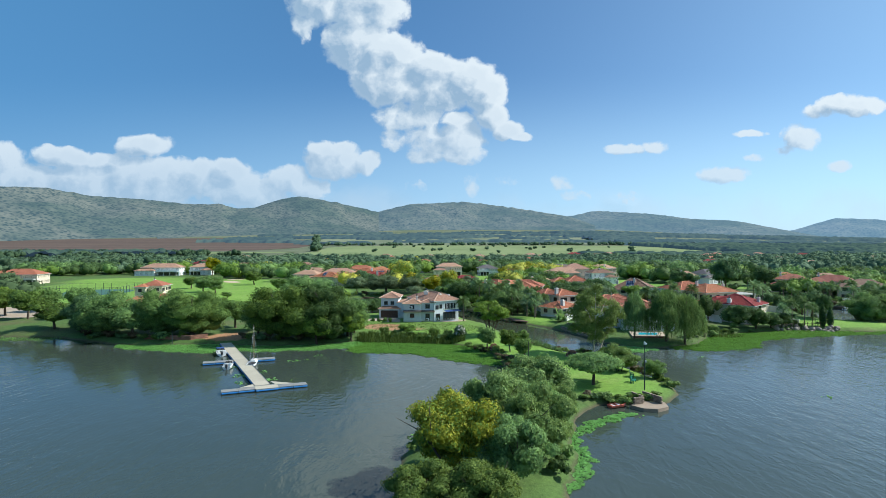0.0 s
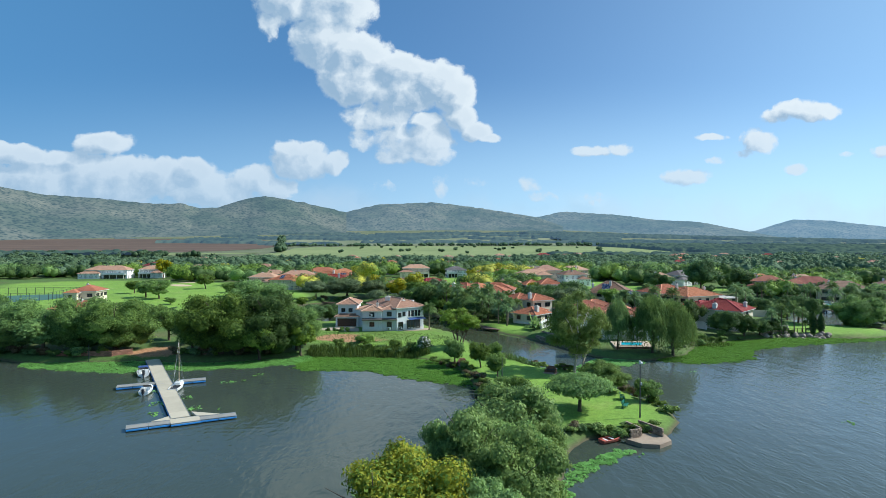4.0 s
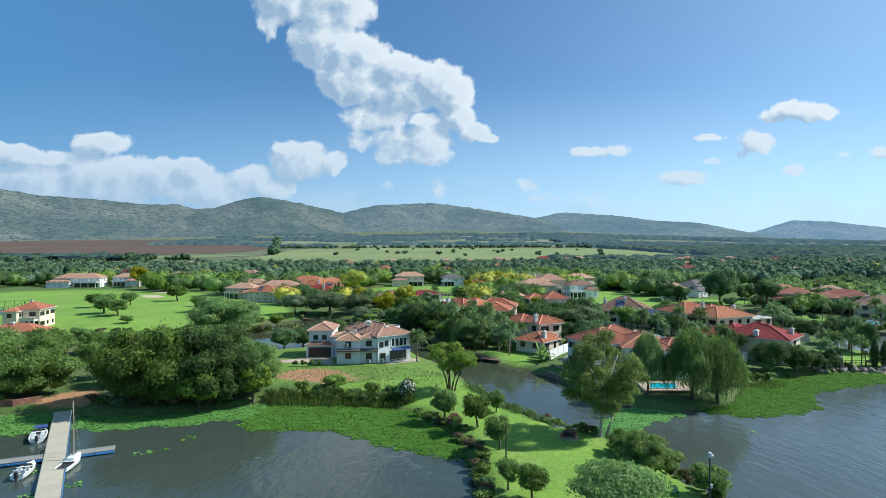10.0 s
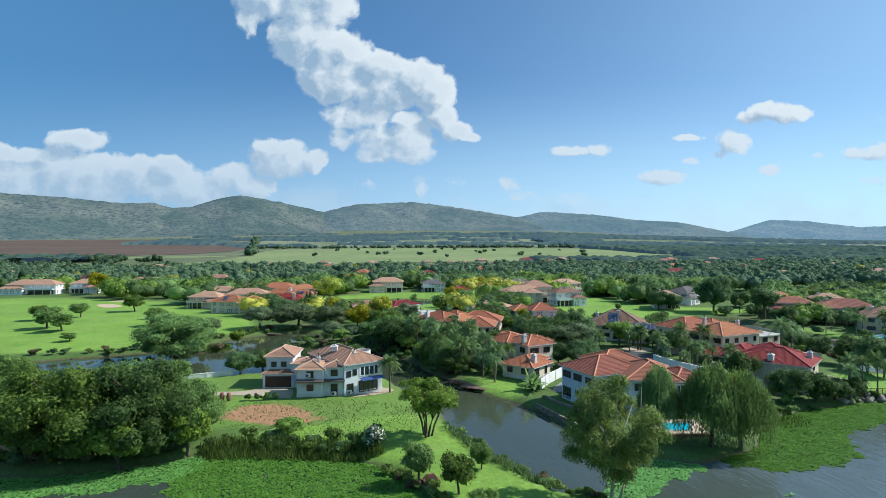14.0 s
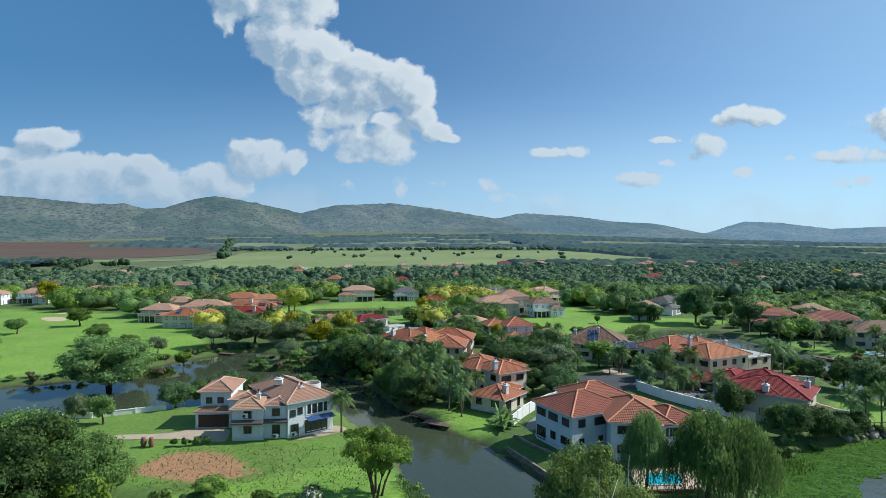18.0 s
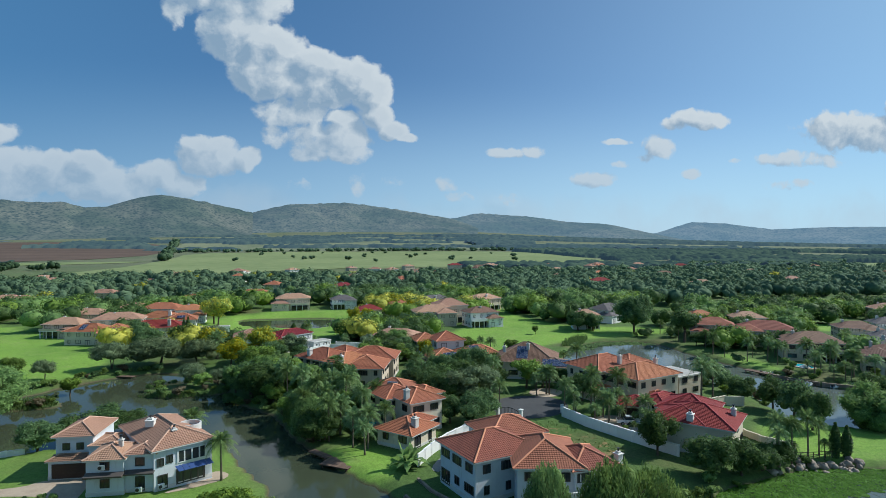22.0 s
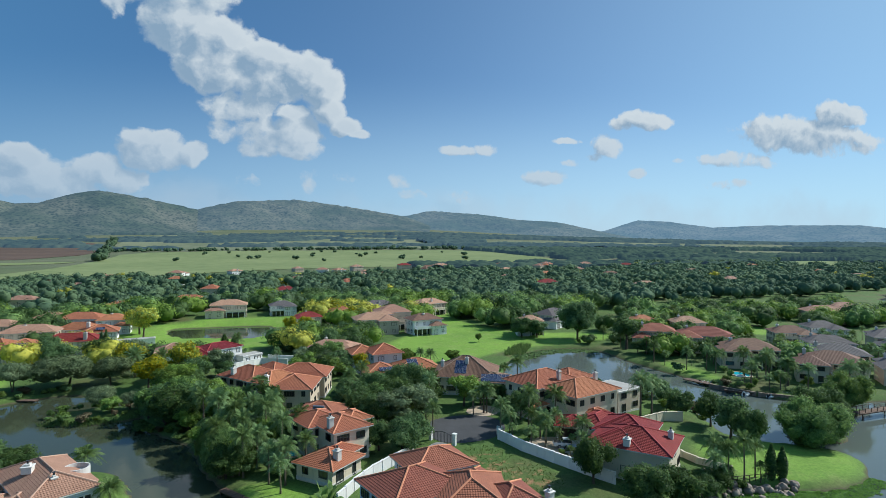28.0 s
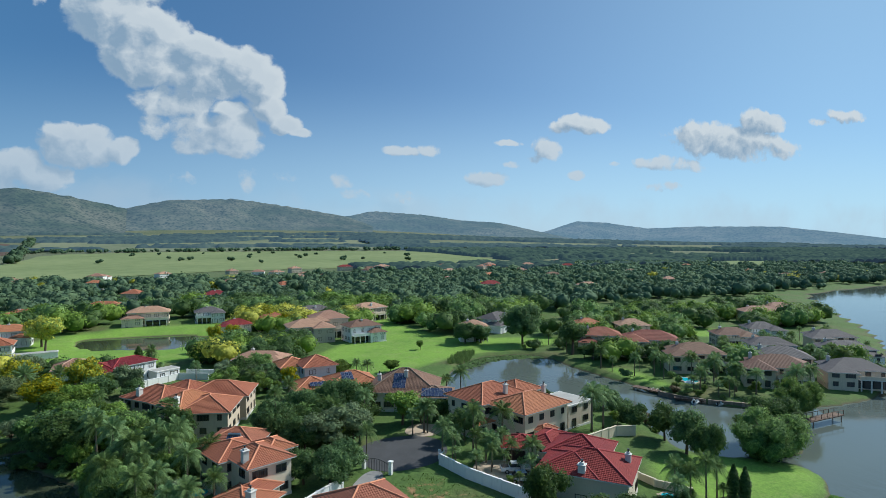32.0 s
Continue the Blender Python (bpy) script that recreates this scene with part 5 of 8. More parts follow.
def simple_house(x, y, rot, w, d, z1, roof, wall, label, wing=True, fine=False, frame="frame_dark"):
    """A house farther off: a main block, a wing and a chimney."""
    z = max(ground_z(x, y), 0.8)
    hh = house(label)
    st = 2 if z1 > 5 else 1
    block(hh, x, y, rot, w, d, z, z + z1 - 1, roof, wall, 24, 0.6, fine, st, "flr" if y < 420 else "f", frame)
    if wing:
        c, s = math.cos(radians(rot)), math.sin(radians(rot))
        k = rng.choice((-0.12, 0.55))
        block(hh, x + c * w * k + s * 3.0, y + s * w * k - c * 3.0, rot, w * 0.5, d * 0.8, z, z + (z1 - 1) * rng.choice((0.62, 0.95)), roof, wall, 24, 0.5, fine, st, "fr", frame)
    if y < 390:
        base = pose(x, y, z, 0, 0, rot) @ pose(w * 0.4 if wing and k < 0 else 0, 0, 0)
        g = Geo()
        g.box((w * 0.3, -1.3, 2.75), (w * 0.56, 2.7, 0.22), 0, bevel=0.05)
        g.make("veranda_roof", M["trim"], hh, "pale veranda slab").matrix_basis = base
        g = Geo()
        g.box((w * 0.3, -0.07, 1.2), (w * 0.5, 0.08, 2.3))
        g.make("glass_door", M["glass"], hh, "dark glazed veranda door").matrix_basis = base
        if st == 2:
            g = Geo()
            g.box((w * 0.3, -2.55, 3.3), (w * 0.56, 0.14, 0.9), 0, bevel=0.03)
            g.make("balcony_parapet", M[wall], hh).matrix_basis = base
        for q in range(4):
            g = Geo()
            g.tube([(w * (0.05 + 0.5 * q / 3), -2.4, -0.6), (w * (0.05 + 0.5 * q / 3), -2.4, 2.7)], [0.2, 0.17], 8)
            g.make("column", M["trim"], hh).matrix_basis = base
    chimney(hh, x + w * 0.4, y + d * 0.5, z + z1 - 0.5, z + z1 + 1.7, rot, 0.7)
    return hh


O, P_, R_, B_, G_ = "roof_orange", "roof_pale", "roof_red", "roof_brown", "roof_grey"
for args in [
    (-10.5, 372, 2, 17, 10, 7, P_, "wall_cream", "cream house with a columned front beside the golf pond"),
    (32.5, 260, -22, 15, 8, 5.2, P_, "wall_cream", "low house with a faded terracotta roof"),
    (53.5, 303, 3, 16, 11, 7, P_, "wall_sand", "sandy double-storey villa overlooking the golf course"),
    (64.0, 312, 3, 14, 12, 8.6, P_, "wall_sand", "tall sandy villa with terracotta roofs"),
    (75.5, 296, 12, 13, 9, 7, B_, "wall_white", "pale villa with deep verandas on the fairway"),
    (64.0, 350, 20, 17, 10, 7, G_, "wall_white", "house with a blue-grey roof among trees"),
    (92.0, 354, 25, 17, 10, 7, P_, "wall_cream", "double-storey house with terracotta roof"),
    (118.0, 287, -15, 10, 9, 6.5, P_, "wall_white", "white house with a terracotta roof by the fairway"),
    (139.0, 300, 35, 16, 10, 6.5, "roof_grey", "wall_white", "white house with pale grey roofs by the fairway"),
    (158.5, 239, -32, 17, 11, 6.6, "roof_rust", "wall_cream", "villa with terracotta roofs on the lagoon bank"),
    (150.0, 252, -30, 13, 10, 6.6, "roof_rust", "wall_cream", "terracotta-roofed villa behind palms"),
    (157.0, 215, -28, 15, 11, 6.4, B_, "wall_sand", "sandy villa with a boat mooring on the lagoon"),
    (165.0, 195, -42, 15, 11, 6.2, B_, "wall_sand", "brown-grey roofed villa above the water"),
    (180.0, 205, -38, 14, 10, 5.8, G_, "wall_sand", "villa with slate grey roofs"),
    (184.0, 186, -35, 14, 10, 5.8, G_, "wall_sand", "villa with dark slate roofs on the shore"),
    (196.0, 222, -30, 14, 9, 5.2, G_, "wall_white", "grey-roofed house with a row of panels"),
    (212.0, 208, -30, 15, 9, 5.2, G_, "wall_white", "long grey-roofed house near the shore"),
    (228.0, 224, -30, 14, 9, 5.6, G_, "wall_sand", "grey-roofed house near the far shore"),
    (178.0, 268, -20, 12, 9, 6, P_, "wall_cream", "terracotta-roofed house among trees"),
    (164.0, 276, -10, 11, 9, 6, O, "wall_cream", "orange-roofed house among trees"),
    (200.0, 240, -25, 13, 9, 5.5, B_, "wall_cream", "brown-roofed house among trees"),
    (222.0, 246, -25, 12, 9, 5.5, "roof_grey", "wall_white", "white house with a pale grey roof"),
    (262.0, 284, -25, 17, 10, 6.5, P_, "wall_sand", "long double-storey house with a terracotta roof"),
    (286.0, 292, -25, 14, 10, 6.5, P_, "wall_cream", "house with a terracotta roof near the lake"),
    (-122.0, 204, 5, 8, 9, 7, O, "wall_cream", "orange-roofed double-storey house by the tennis court"),
    (-108.0, 172, 5, 13, 8, 4.6, O, "wall_cream", "low orange-roofed house behind the trees"),
    (-214.0, 378, 2, 26, 11, 6.5, P_, "wall_white", "long white clubhouse with terracotta roofs"),
    (-184.0, 386, 4, 15, 10, 6.5, P_, "wall_white", "white house with terracotta roof beyond the fairway"),
    (-150.0, 398, 4, 14, 10, 6.5, P_, "wall_white", "white house with terracotta roof beyond the fairway"),
    (-250.0, 294, 5, 22, 12, 6.5, O, "wall_cream", "orange-roofed building by the courts"),
    (-66.0, 338, -6, 17, 10, 7.2, "roof_orange", "wall_white", "white double-storey villa with orange roofs above a terrace"),
    (-50.0, 333, 4, 12, 9, 6.8, "roof_orange", "wall_white", "white villa with orange roofs beside yellow trees"),
    (-73.0, 303, 4, 18, 10, 6.6, "roof_pale", "wall_cream", "wide cream villa with verandas facing the golf course"),
    (-92.0, 330, -8, 15, 9, 6.2, P_, "wall_cream", "cream house with terracotta roof among trees"),
    (-80.0, 352, -8, 13, 9, 6.2, P_, "wall_cream", "terracotta-roofed house among trees"),
    (-62.0, 388, 0, 13, 9, 6.2, O, "wall_cream", "orange-roofed house among trees"),
    (-88.0, 300, -12, 14, 9, 6.0, P_, "wall_sand", "terracotta-roofed house at the edge of the golf course"),
    (18.0, 372, 5, 12, 9, 6.0, G_, "wall_white", "house with a blue-grey roof"),
    (30.0, 332, 0, 11, 9, 6.0, R_, "wall_cream", "dark red roofed house among yellow trees"),
    (44.0, 338, 5, 12, 9, 6.4, O, "wall_cream", "orange-roofed house among yellow trees"),
]:
    simple_house(*args)
far = random.Random(11)
FAR_HOUSES = []
for t_ in range(84):
    x = far.uniform(-330, 620)
    y = far.uniform(400, 800) + max(0, x) * 0.12
    if ground_z(x, y) < 0.5 or signed([(-300, 560), (-140, 700), (40, 880), (340, 860), (520, 1000), (300, 1500), (-330, 900)], np.array([x]), np.array([y]))[0] < 25 or signed([(700, 690), (840, 740), (980, 860), (860, 900), (690, 740)], np.array([x]), np.array([y]))[0] < 10:
        continue
    FAR_HOUSES.append((x, y, 17.0))
    simple_house(x, y, far.uniform(-40, 40), far.uniform(11, 17), far.uniform(9, 11), far.choice((5.0, 6.5, 7.0)), far.choice((O, P_, P_, P_, B_, R_)), far.choice(("wall_cream", "wall_sand", "wall_white")), "distant house with a tiled roof among dense trees", False)

# ---------------------------------------------------------------- plants
def unit_dirs(r, n):
    v = r.normal(size=(n, 3))
    return v / np.linalg.norm(v, axis=1, keepdims=True)


def leaf_sprays(r, pos, out_dir, size, stretch=1.5, droop=0.0):
    """A leaf spray as a triangle at each place, facing roughly along out_dir."""
    n = len(pos)
    nrm = out_dir + 0.55 * unit_dirs(r, n)
    nrm /= np.linalg.norm(nrm, axis=1, keepdims=True)
    a = np.cross(nrm, unit_dirs(r, n))
    a /= np.linalg.norm(a, axis=1, keepdims=True) + 1e-9
    b = np.cross(nrm, a)
    s = (size * r.uniform(0.6, 1.35, n))[:, None]
    a, b = a * s * 0.5 * stretch, b * s * 0.62
    b[:, 2] -= droop * s[:, 0]
    v = np.stack([pos - a - b * 0.55, pos + a - b * 0.55, pos + b], 1).reshape(-1, 3)
    return v, np.arange(3 * n).reshape(-1, 3)


def core_blob(c, rad, r):
    """A rough closed lump inside a clump of leaves, so that no light passes straight through."""
    k, m = 7, 4
    v = []
    for j in range(m + 1):
        th = math.pi * j / m
        for i in range(k):
            ph = 2 * math.pi * i / k
            q = 0.8 + 0.35 * r.random()
            v.append((c[0] + rad[0] * q * math.sin(th) * math.cos(ph), c[1] + rad[1] * q * math.sin(th) * math.sin(ph), c[2] + rad[2] * q * math.cos(th)))
    f = [t for j in range(m) for i in range(k) for t in ((j * k + i, j * k + (i + 1) % k, (j + 1) * k + (i + 1) % k), (j * k + i, (j + 1) * k + (i + 1) % k, (j + 1) * k + i))]
    return np.array(v), np.array(f)


def crown_mesh(name, seed, mat, h0, h1, rad, lobes, leaves, size, core=0.62, flat=0.75, top=0.0, droop=0.0, second=None, lobe=1.0):
    """A crown of uneven lobes, each thick with leaf sprays. h0, h1: from and to above the ground; rad: half its width."""
    r = np.random.default_rng(seed)
    vs, fs, ms, n0 = [], [], [], 0
    mid, half = (h0 + h1) / 2, (h1 - h0) / 2
    leaves, size = int(leaves * 1.7), size * 0.93
    per = leaves // lobes
    for k in range(lobes):
        d = unit_dirs(r, 1)[0]
        d[2] = d[2] * 0.9 + top
        q = r.uniform(0.35, 0.78) * (1.2 if lobe < 1 else 1)
        lr = (r.uniform(0.30, 0.48) if k else 0.6) * lobe
        c = np.array([d[0] * rad * q, d[1] * rad * q, mid + d[2] * half * q]) if k else np.array([0, 0, mid])
        lrad = np.array([rad * lr, rad * lr, half * lr * (1.05 if half < rad else 0.9)])
        u = unit_dirs(r, per)
        u[:, 2] = np.where(u[:, 2] < -0.35, -u[:, 2] * 0.6, u[:, 2])
        ripple = 1 + 0.14 * np.sin(u[:, 0] * 7 + seed) * np.sin(u[:, 1] * 6 + k) + 0.1 * r.normal(size=per)
        p = c + u * lrad * (ripple * r.uniform(0.72, 1.06, per))[:, None]
        v, f = leaf_sprays(r, p, u, size, droop=droop)
        vs.append(v), fs.append(f + n0), ms.append(np.where(r.random(per) < (0.3 if second else 0), 1, 0) if second else np.zeros(per, int))
        n0 += len(v)
        if core:
            v, f = core_blob(c, lrad * core, r)
            vs.append(v), fs.append(f + n0), ms.append(np.zeros(len(f), int))
            n0 += len(v)
    v = np.concatenate(vs)
    v[:, 2] = np.maximum(v[:, 2], 0.05)
    return arrays_mesh(name, v, np.concatenate(fs), [M[mat]] + ([M[second]] if second else []), np.concatenate(ms) if second else None)


def trunk_mesh(seed, h, rad, crown_r, mat="bark", limbs=5, thick=0.03, lean=0.0, stems=1):
    """A tapered, slightly bent trunk that forks into limbs reaching into the crown."""
    r = random.Random(seed)
    g = Geo()
    for s in range(stems):
        bx, by = (r.uniform(-1, 1) * crown_r * 0.2, r.uniform(-1, 1) * crown_r * 0.2) if stems > 1 else (0, 0)
        tr = h * thick * (0.6 if stems > 1 else 1)
        tx, ty = bx * 2.2 + lean + r.uniform(-0.3, 0.3), by * 2.2 + r.uniform(-0.3, 0.3)
        fork = h * r.uniform(0.32, 0.42)
        pts = [(bx, by, -0.4), (bx, by, 0.15), (bx + (tx - bx) * 0.4, by + (ty - by) * 0.4, fork * 0.55), (tx, ty, fork)]
        g.tube(pts, [tr * 1.5, tr * 1.1, tr * 0.9, tr * 0.75], 8)
        n = limbs if stems == 1 else 2
        for k in range(n):
            a = 2 * math.pi * (k + r.random() * 0.6) / n
            reach = crown_r * r.uniform(0.4, 0.75)
            e = (tx + reach * math.cos(a), ty + reach * math.sin(a), h * r.uniform(0.68, 0.9))
            m_ = (tx + reach * 0.4 * math.cos(a), ty + reach * 0.4 * math.sin(a), (fork + e[2]) / 2 + 0.2)
            g.tube([(tx, ty, fork - 0.1), m_, e], [tr * 0.6, tr * 0.38, tr * 0.1], 6)
        g.tube([(tx, ty, fork - 0.1), (tx * 1.1, ty * 1.1, h * 0.88)], [tr * 0.7, tr * 0.12], 6)
    return g.mesh("trunk", [M[mat]], smooth=True)


def willow_mesh(seed, h, rad, leaves):
    """Hanging curtains of fine twigs from an arched crown."""
    r = np.random.default_rng(seed)
    vs, fs, n0 = [], [], 0
    strands = int(leaves * 2.2) // 14
    for k in range(strands):
        a, q = r.uniform(0, 2 * math.pi), math.sqrt(r.uniform(0.02, 1.0))
        arch = h * (0.97 - 0.42 * q ** 2) + r.normal() * 0.35
        x, y = rad * q * math.cos(a), rad * q * math.sin(a)
        drop = (arch - 0.2) * r.uniform(0.25, 0.9) * (0.35 + 0.65 * q)
        m = 14
        t = np.linspace(0, 1, m)
        sway = 0.25 * np.sin(t * 3 + k)
        p = np.stack([x * (1 + 0.08 * t) + sway * math.cos(k), y * (1 + 0.08 * t) + sway * math.sin(k), arch - drop * t], 1)
        out_d = np.tile([math.cos(a), math.sin(a), 0.15], (m, 1))
        v, f = leaf_sprays(r, p + r.normal(size=(m, 3)) * 0.12, out_d, 0.29, 0.7, droop=0.7)
        vs.append(v), fs.append(f + n0)
        n0 += len(v)
    for k in range(9):
        a, q = r.uniform(0, 6.28), r.uniform(0, 0.6)
        v, f = core_blob((rad * q * math.cos(a), rad * q * math.sin(a), h * r.uniform(0.5, 0.75)), (rad * 0.34, rad * 0.34, h * 0.18), r)
        vs.append(v), fs.append(f + n0)
        n0 += len(v)
    v = np.concatenate(vs)
    v[:, 2] = np.maximum(v[:, 2], 0.1)
    return arrays_mesh("crown", v, np.concatenate(fs), [M["leaf_willow"]])


def frond(g, base, az, rise, length, leaflets, width, droop, m=0):
    """A palm frond: an arching rib with pairs of narrow leaflets."""
    ca, sa = math.cos(az), math.sin(az)
    pts = []
    for k in range(9):
        t = k / 8
        out_r = length * (t * math.cos(rise) * (1 - 0.15 * t))
        z = length * (t * math.sin(rise) - droop * t * t)
        pts.append(Vector((base[0] + ca * out_r, base[1] + sa * out_r, base[2] + z)))
    side = Vector((-sa, ca, 0))
    g.tube(pts[::2], [0.05, 0.04, 0.03, 0.02, 0.01], 3, m, cap=False)
    for k in range(leaflets):
        t = 0.12 + 0.88 * k / leaflets
        i = min(int(t * 8), 7)
        p = pts[i].lerp(pts[i + 1], t * 8 - i)
        d = (pts[i + 1] - pts[i]).normalized()
        w = width * math.sin(math.pi * min(1, 0.18 + t * 0.8)) + 0.12
        for s in (-1, 1):
            tip = p + side * s * w * 0.85 + d * w * 0.55 + Vector((0, 0, -w * (0.25 + 0.5 * droop)))
            half = d * (length / leaflets * 0.27)
            g.face([p - half, p + half, tip + half * 0.25, tip - half * 0.25], m)


def palm_meshes(seed, h, fronds, length, leaflets, width, trunk_r, kind="queen"):
    r = random.Random(seed)
    g = Geo()
    bend = r.uniform(-0.4, 0.4)
    crown = h * 0.78 if kind != "date" else h * 0.62
    pts = [(bend * (k / 6) ** 2, 0, crown * k / 6 - (0.4 if k == 0 else 0)) for k in range(7)]
    g.tube(pts, [trunk_r * (1.35 if k == 0 else 1.05 - 0.05 * k) for k in range(7)], 8)
    tr = g.mesh("trunk", [M["palm_bark"]], smooth=True)
    g = Geo()
    top = (bend, 0, crown)
    for k in range(fronds):
        az = k * 2.399 + r.uniform(-0.2, 0.2)
        f = k / fronds
        rise = 1.25 - 1.25 * f + r.uniform(-0.1, 0.1)
        if kind == "date":
            rise = 1.4 - 1.9 * f
        frond(g, top, az, rise, length * r.uniform(0.85, 1.1), leaflets, width, (0.35 + 0.55 * f) if kind != "date" else 0.3)
    return tr, g.mesh("crown", [M["leaf_palm"]])


def fan_palm_meshes(seed, h):
    r = random.Random(seed)
    g = Geo()
    g.tube([(0, 0, -0.4), (0, 0, h * 0.4), (0.1, 0, h * 0.8)], [0.32, 0.22, 0.2], 8)
    tr = g.mesh("trunk", [M["palm_bark"]], smooth=True)
    g = Geo()
    for k in range(34):
        az, el = k * 2.399, 1.3 - 1.9 * k / 34 + r.uniform(-0.1, 0.1)
        c = Vector((0.1 + math.cos(az) * math.cos(el) * 1.1, math.sin(az) * math.cos(el) * 1.1, h * 0.8 + math.sin(el) * 1.1))
        d = (c - Vector((0.1, 0, h * 0.8))).normalized()
        s = d.cross(Vector((0, 0, 1))).normalized()
        g.tube([(0.1, 0, h * 0.8), c], [0.03, 0.02], 3, cap=False)
        for q in range(9):
            a = -1.1 + 2.2 * q / 8
            e = d * math.cos(a) + s * math.sin(a)
            tip = c + e * 1.0 + Vector((0, 0, -0.18))
            w = e.cross(d.cross(s)).normalized() * 0.1
            g.face([c - w * 0.3, c + w * 0.3, (c + tip) / 2 + w, tip, (c + tip) / 2 - w])
    return tr, g.mesh("crown", [M["leaf_palm"]])


def cypress_mesh(seed, h, rad, leaves):
    r = np.random.default_rng(seed)
    t = r.uniform(0.02, 1, leaves)
    a = r.uniform(0, 2 * math.pi, leaves)
    q = rad * np.clip(np.sin(np.pi * (0.15 + 0.85 * t)) * 1.1, 0.05, 1) * r.uniform(0.8, 1.1, leaves)
    p = np.stack([q * np.cos(a), q * np.sin(a), h * t], 1)
    v, f = leaf_sprays(r, p, np.stack([np.cos(a), np.sin(a), 0.6 + 0 * a], 1), 0.4, 1.2)
    c, cf = core_blob((0, 0, h * 0.48), (rad * 0.8, rad * 0.8, h * 0.46), r)
    return arrays_mesh("crown", np.concatenate([v, c]), np.concatenate([f, cf + len(v)]), [M["leaf_dark"]])


def banana_mesh(seed, h, rad):
    r = random.Random(seed)
    g = Geo()
    for k in range(26):
        az, el = r.uniform(0, 6.28), r.uniform(0.5, 1.35)
        L = h * r.uniform(0.55, 0.95)
        bx, by = r.uniform(-0.8, 0.8), r.uniform(-0.8, 0.8)
        d = Vector((math.cos(az) * math.cos(el), math.sin(az) * math.cos(el), math.sin(el)))
        s = d.cross(Vector((0, 0, 1))).normalized() * 0.42
        p = [Vector((bx, by, 0.3)) + d * L * t + Vector((0, 0, -0.45 * L * t ** 3 * math.cos(el))) for t in (0, 0.35, 0.6, 0.85, 1.05)]
        w = (0.08, 0.9, 1.0, 0.8, 0.05)
        for i in range(4):
            g.face([p[i] - s * w[i], p[i] + s * w[i], p[i + 1] + s * w[i + 1], p[i + 1] - s * w[i + 1]])
    return g.mesh("crown", [M["leaf"]])


PLANTS = {}


def kind_of(name, category, label, height, width, variants):
    """Registers a kind of plant: its nominal size and the trunk and crown meshes of its variants."""
    made = []
    for tr, cr in variants:
        root = thing(name, label, category, "trees and shrubs of the estate")
        if tr:
            child("trunk", tr, root)
        child("crown", cr, root)
        made.append(root)
    PLANTS[len(PLANTS)] = made
    return dict(made=made, used=set(), h=height, w=width)


def round_tree(seed, mat, h=7.0, rad=3.2, leaves=1700, size=0.42, second=None, limbs=5, low=0.2):
    return trunk_mesh(seed, h, rad, rad, limbs=limbs), crown_mesh("crown", seed, mat, h * low, h, rad, 18, leaves, size, second=second)


def spread_kind(k, seeds):
    return [round_tree(s, *k) for s in seeds]


K = {}
K["round"] = kind_of("tree", "tree", "small round-crowned green tree with a slim trunk", 7, 6.4, spread_kind(("leaf", 7.0, 3.2, 3400, 0.26), (1, 2, 3)))
K["bright"] = kind_of("tree", "tree", "fresh light green leafy tree", 7, 6.4, spread_kind(("leaf_bright", 7.0, 3.2, 2700, 0.31), (4, 5)))
K["dark"] = kind_of("tree", "tree", "dense dark green broad-leaved tree", 8, 8, spread_kind(("leaf_dark", 8.0, 4.0, 4600, 0.29, None, 5, 0.05), (6, 7, 8)))
K["darktall"] = kind_of("tree", "tree", "tall dark green tree beside the lagoon", 14, 9, [(trunk_mesh(9, 14, 4, 4.5), crown_mesh("crown", 9, "leaf_dark", 2.5, 14, 4.5, 20, 3000, 0.5))])
K["big"] = kind_of("tree", "tree", "large spreading dark green shade tree", 13, 15, [(trunk_mesh(s, 13, 6, 7.5, limbs=7, thick=0.04), crown_mesh("crown", s, m_, 0.0, 13, 7.5, 64, 24000, 0.30, core=0.66, lobe=0.8)) for s, m_ in ((10, "leaf"), (11, "leaf_dark"), (12, "leaf"))])
K["wattle"] = kind_of("tree", "tree", "bushy feathery tree growing from the water's edge", 9, 11, [(trunk_mesh(s, 9, 5, 5.5, limbs=6, stems=3), crown_mesh("crown", s, m_, 0.2, 9, 5.5, 56, 15000, 0.26, lobe=0.72)) for s, m_ in ((13, "leaf_scrub"), (14, "leaf"))])
K["yellowgreen"] = kind_of("tree", "tree", "bushy yellow-green tree at the water's edge", 9, 10, [(trunk_mesh(15, 9, 5, 5, stems=3), crown_mesh("crown", 15, "leaf_golden", 0.3, 9, 5, 56, 19000, 0.21, second="leaf_bright", lobe=0.72))])
K["spread"] = kind_of("tree", "tree", "low wide-spreading tree on the mown lawn", 5.4, 10, [(trunk_mesh(16, 5.4, 4, 4.6, limbs=7, thick=0.05), crown_mesh("crown", 16, "leaf", 2.0, 5.4, 4.9, 28, 9000, 0.22))])
K["olive"] = kind_of("tree", "tree", "grey-green olive-like tree by the pond", 8, 11, [(trunk_mesh(s, 8, 5, 5, stems=2), crown_mesh("crown", s, "leaf_olive", 0.8, 8, 5.5, 26, 7000, 0.24, droop=0.3)) for s in (17, 18)])
K["yellow"] = kind_of("tree", "tree", "tree covered in bright yellow blossom", 9, 9, spread_kind(("leaf_yellow", 9.0, 4.5, 3200, 0.38, "leaf_bright"), (19, 20)))
K["willow"] = kind_of("tree", "willow tree", "weeping willow with hanging green branches by the water", 12, 11, [(trunk_mesh(21, 12, 5, 5, limbs=7), willow_mesh(21, 12, 5.6, 9000)), (trunk_mesh(22, 12, 5, 5, limbs=7), willow_mesh(22, 12, 5.2, 8000))])
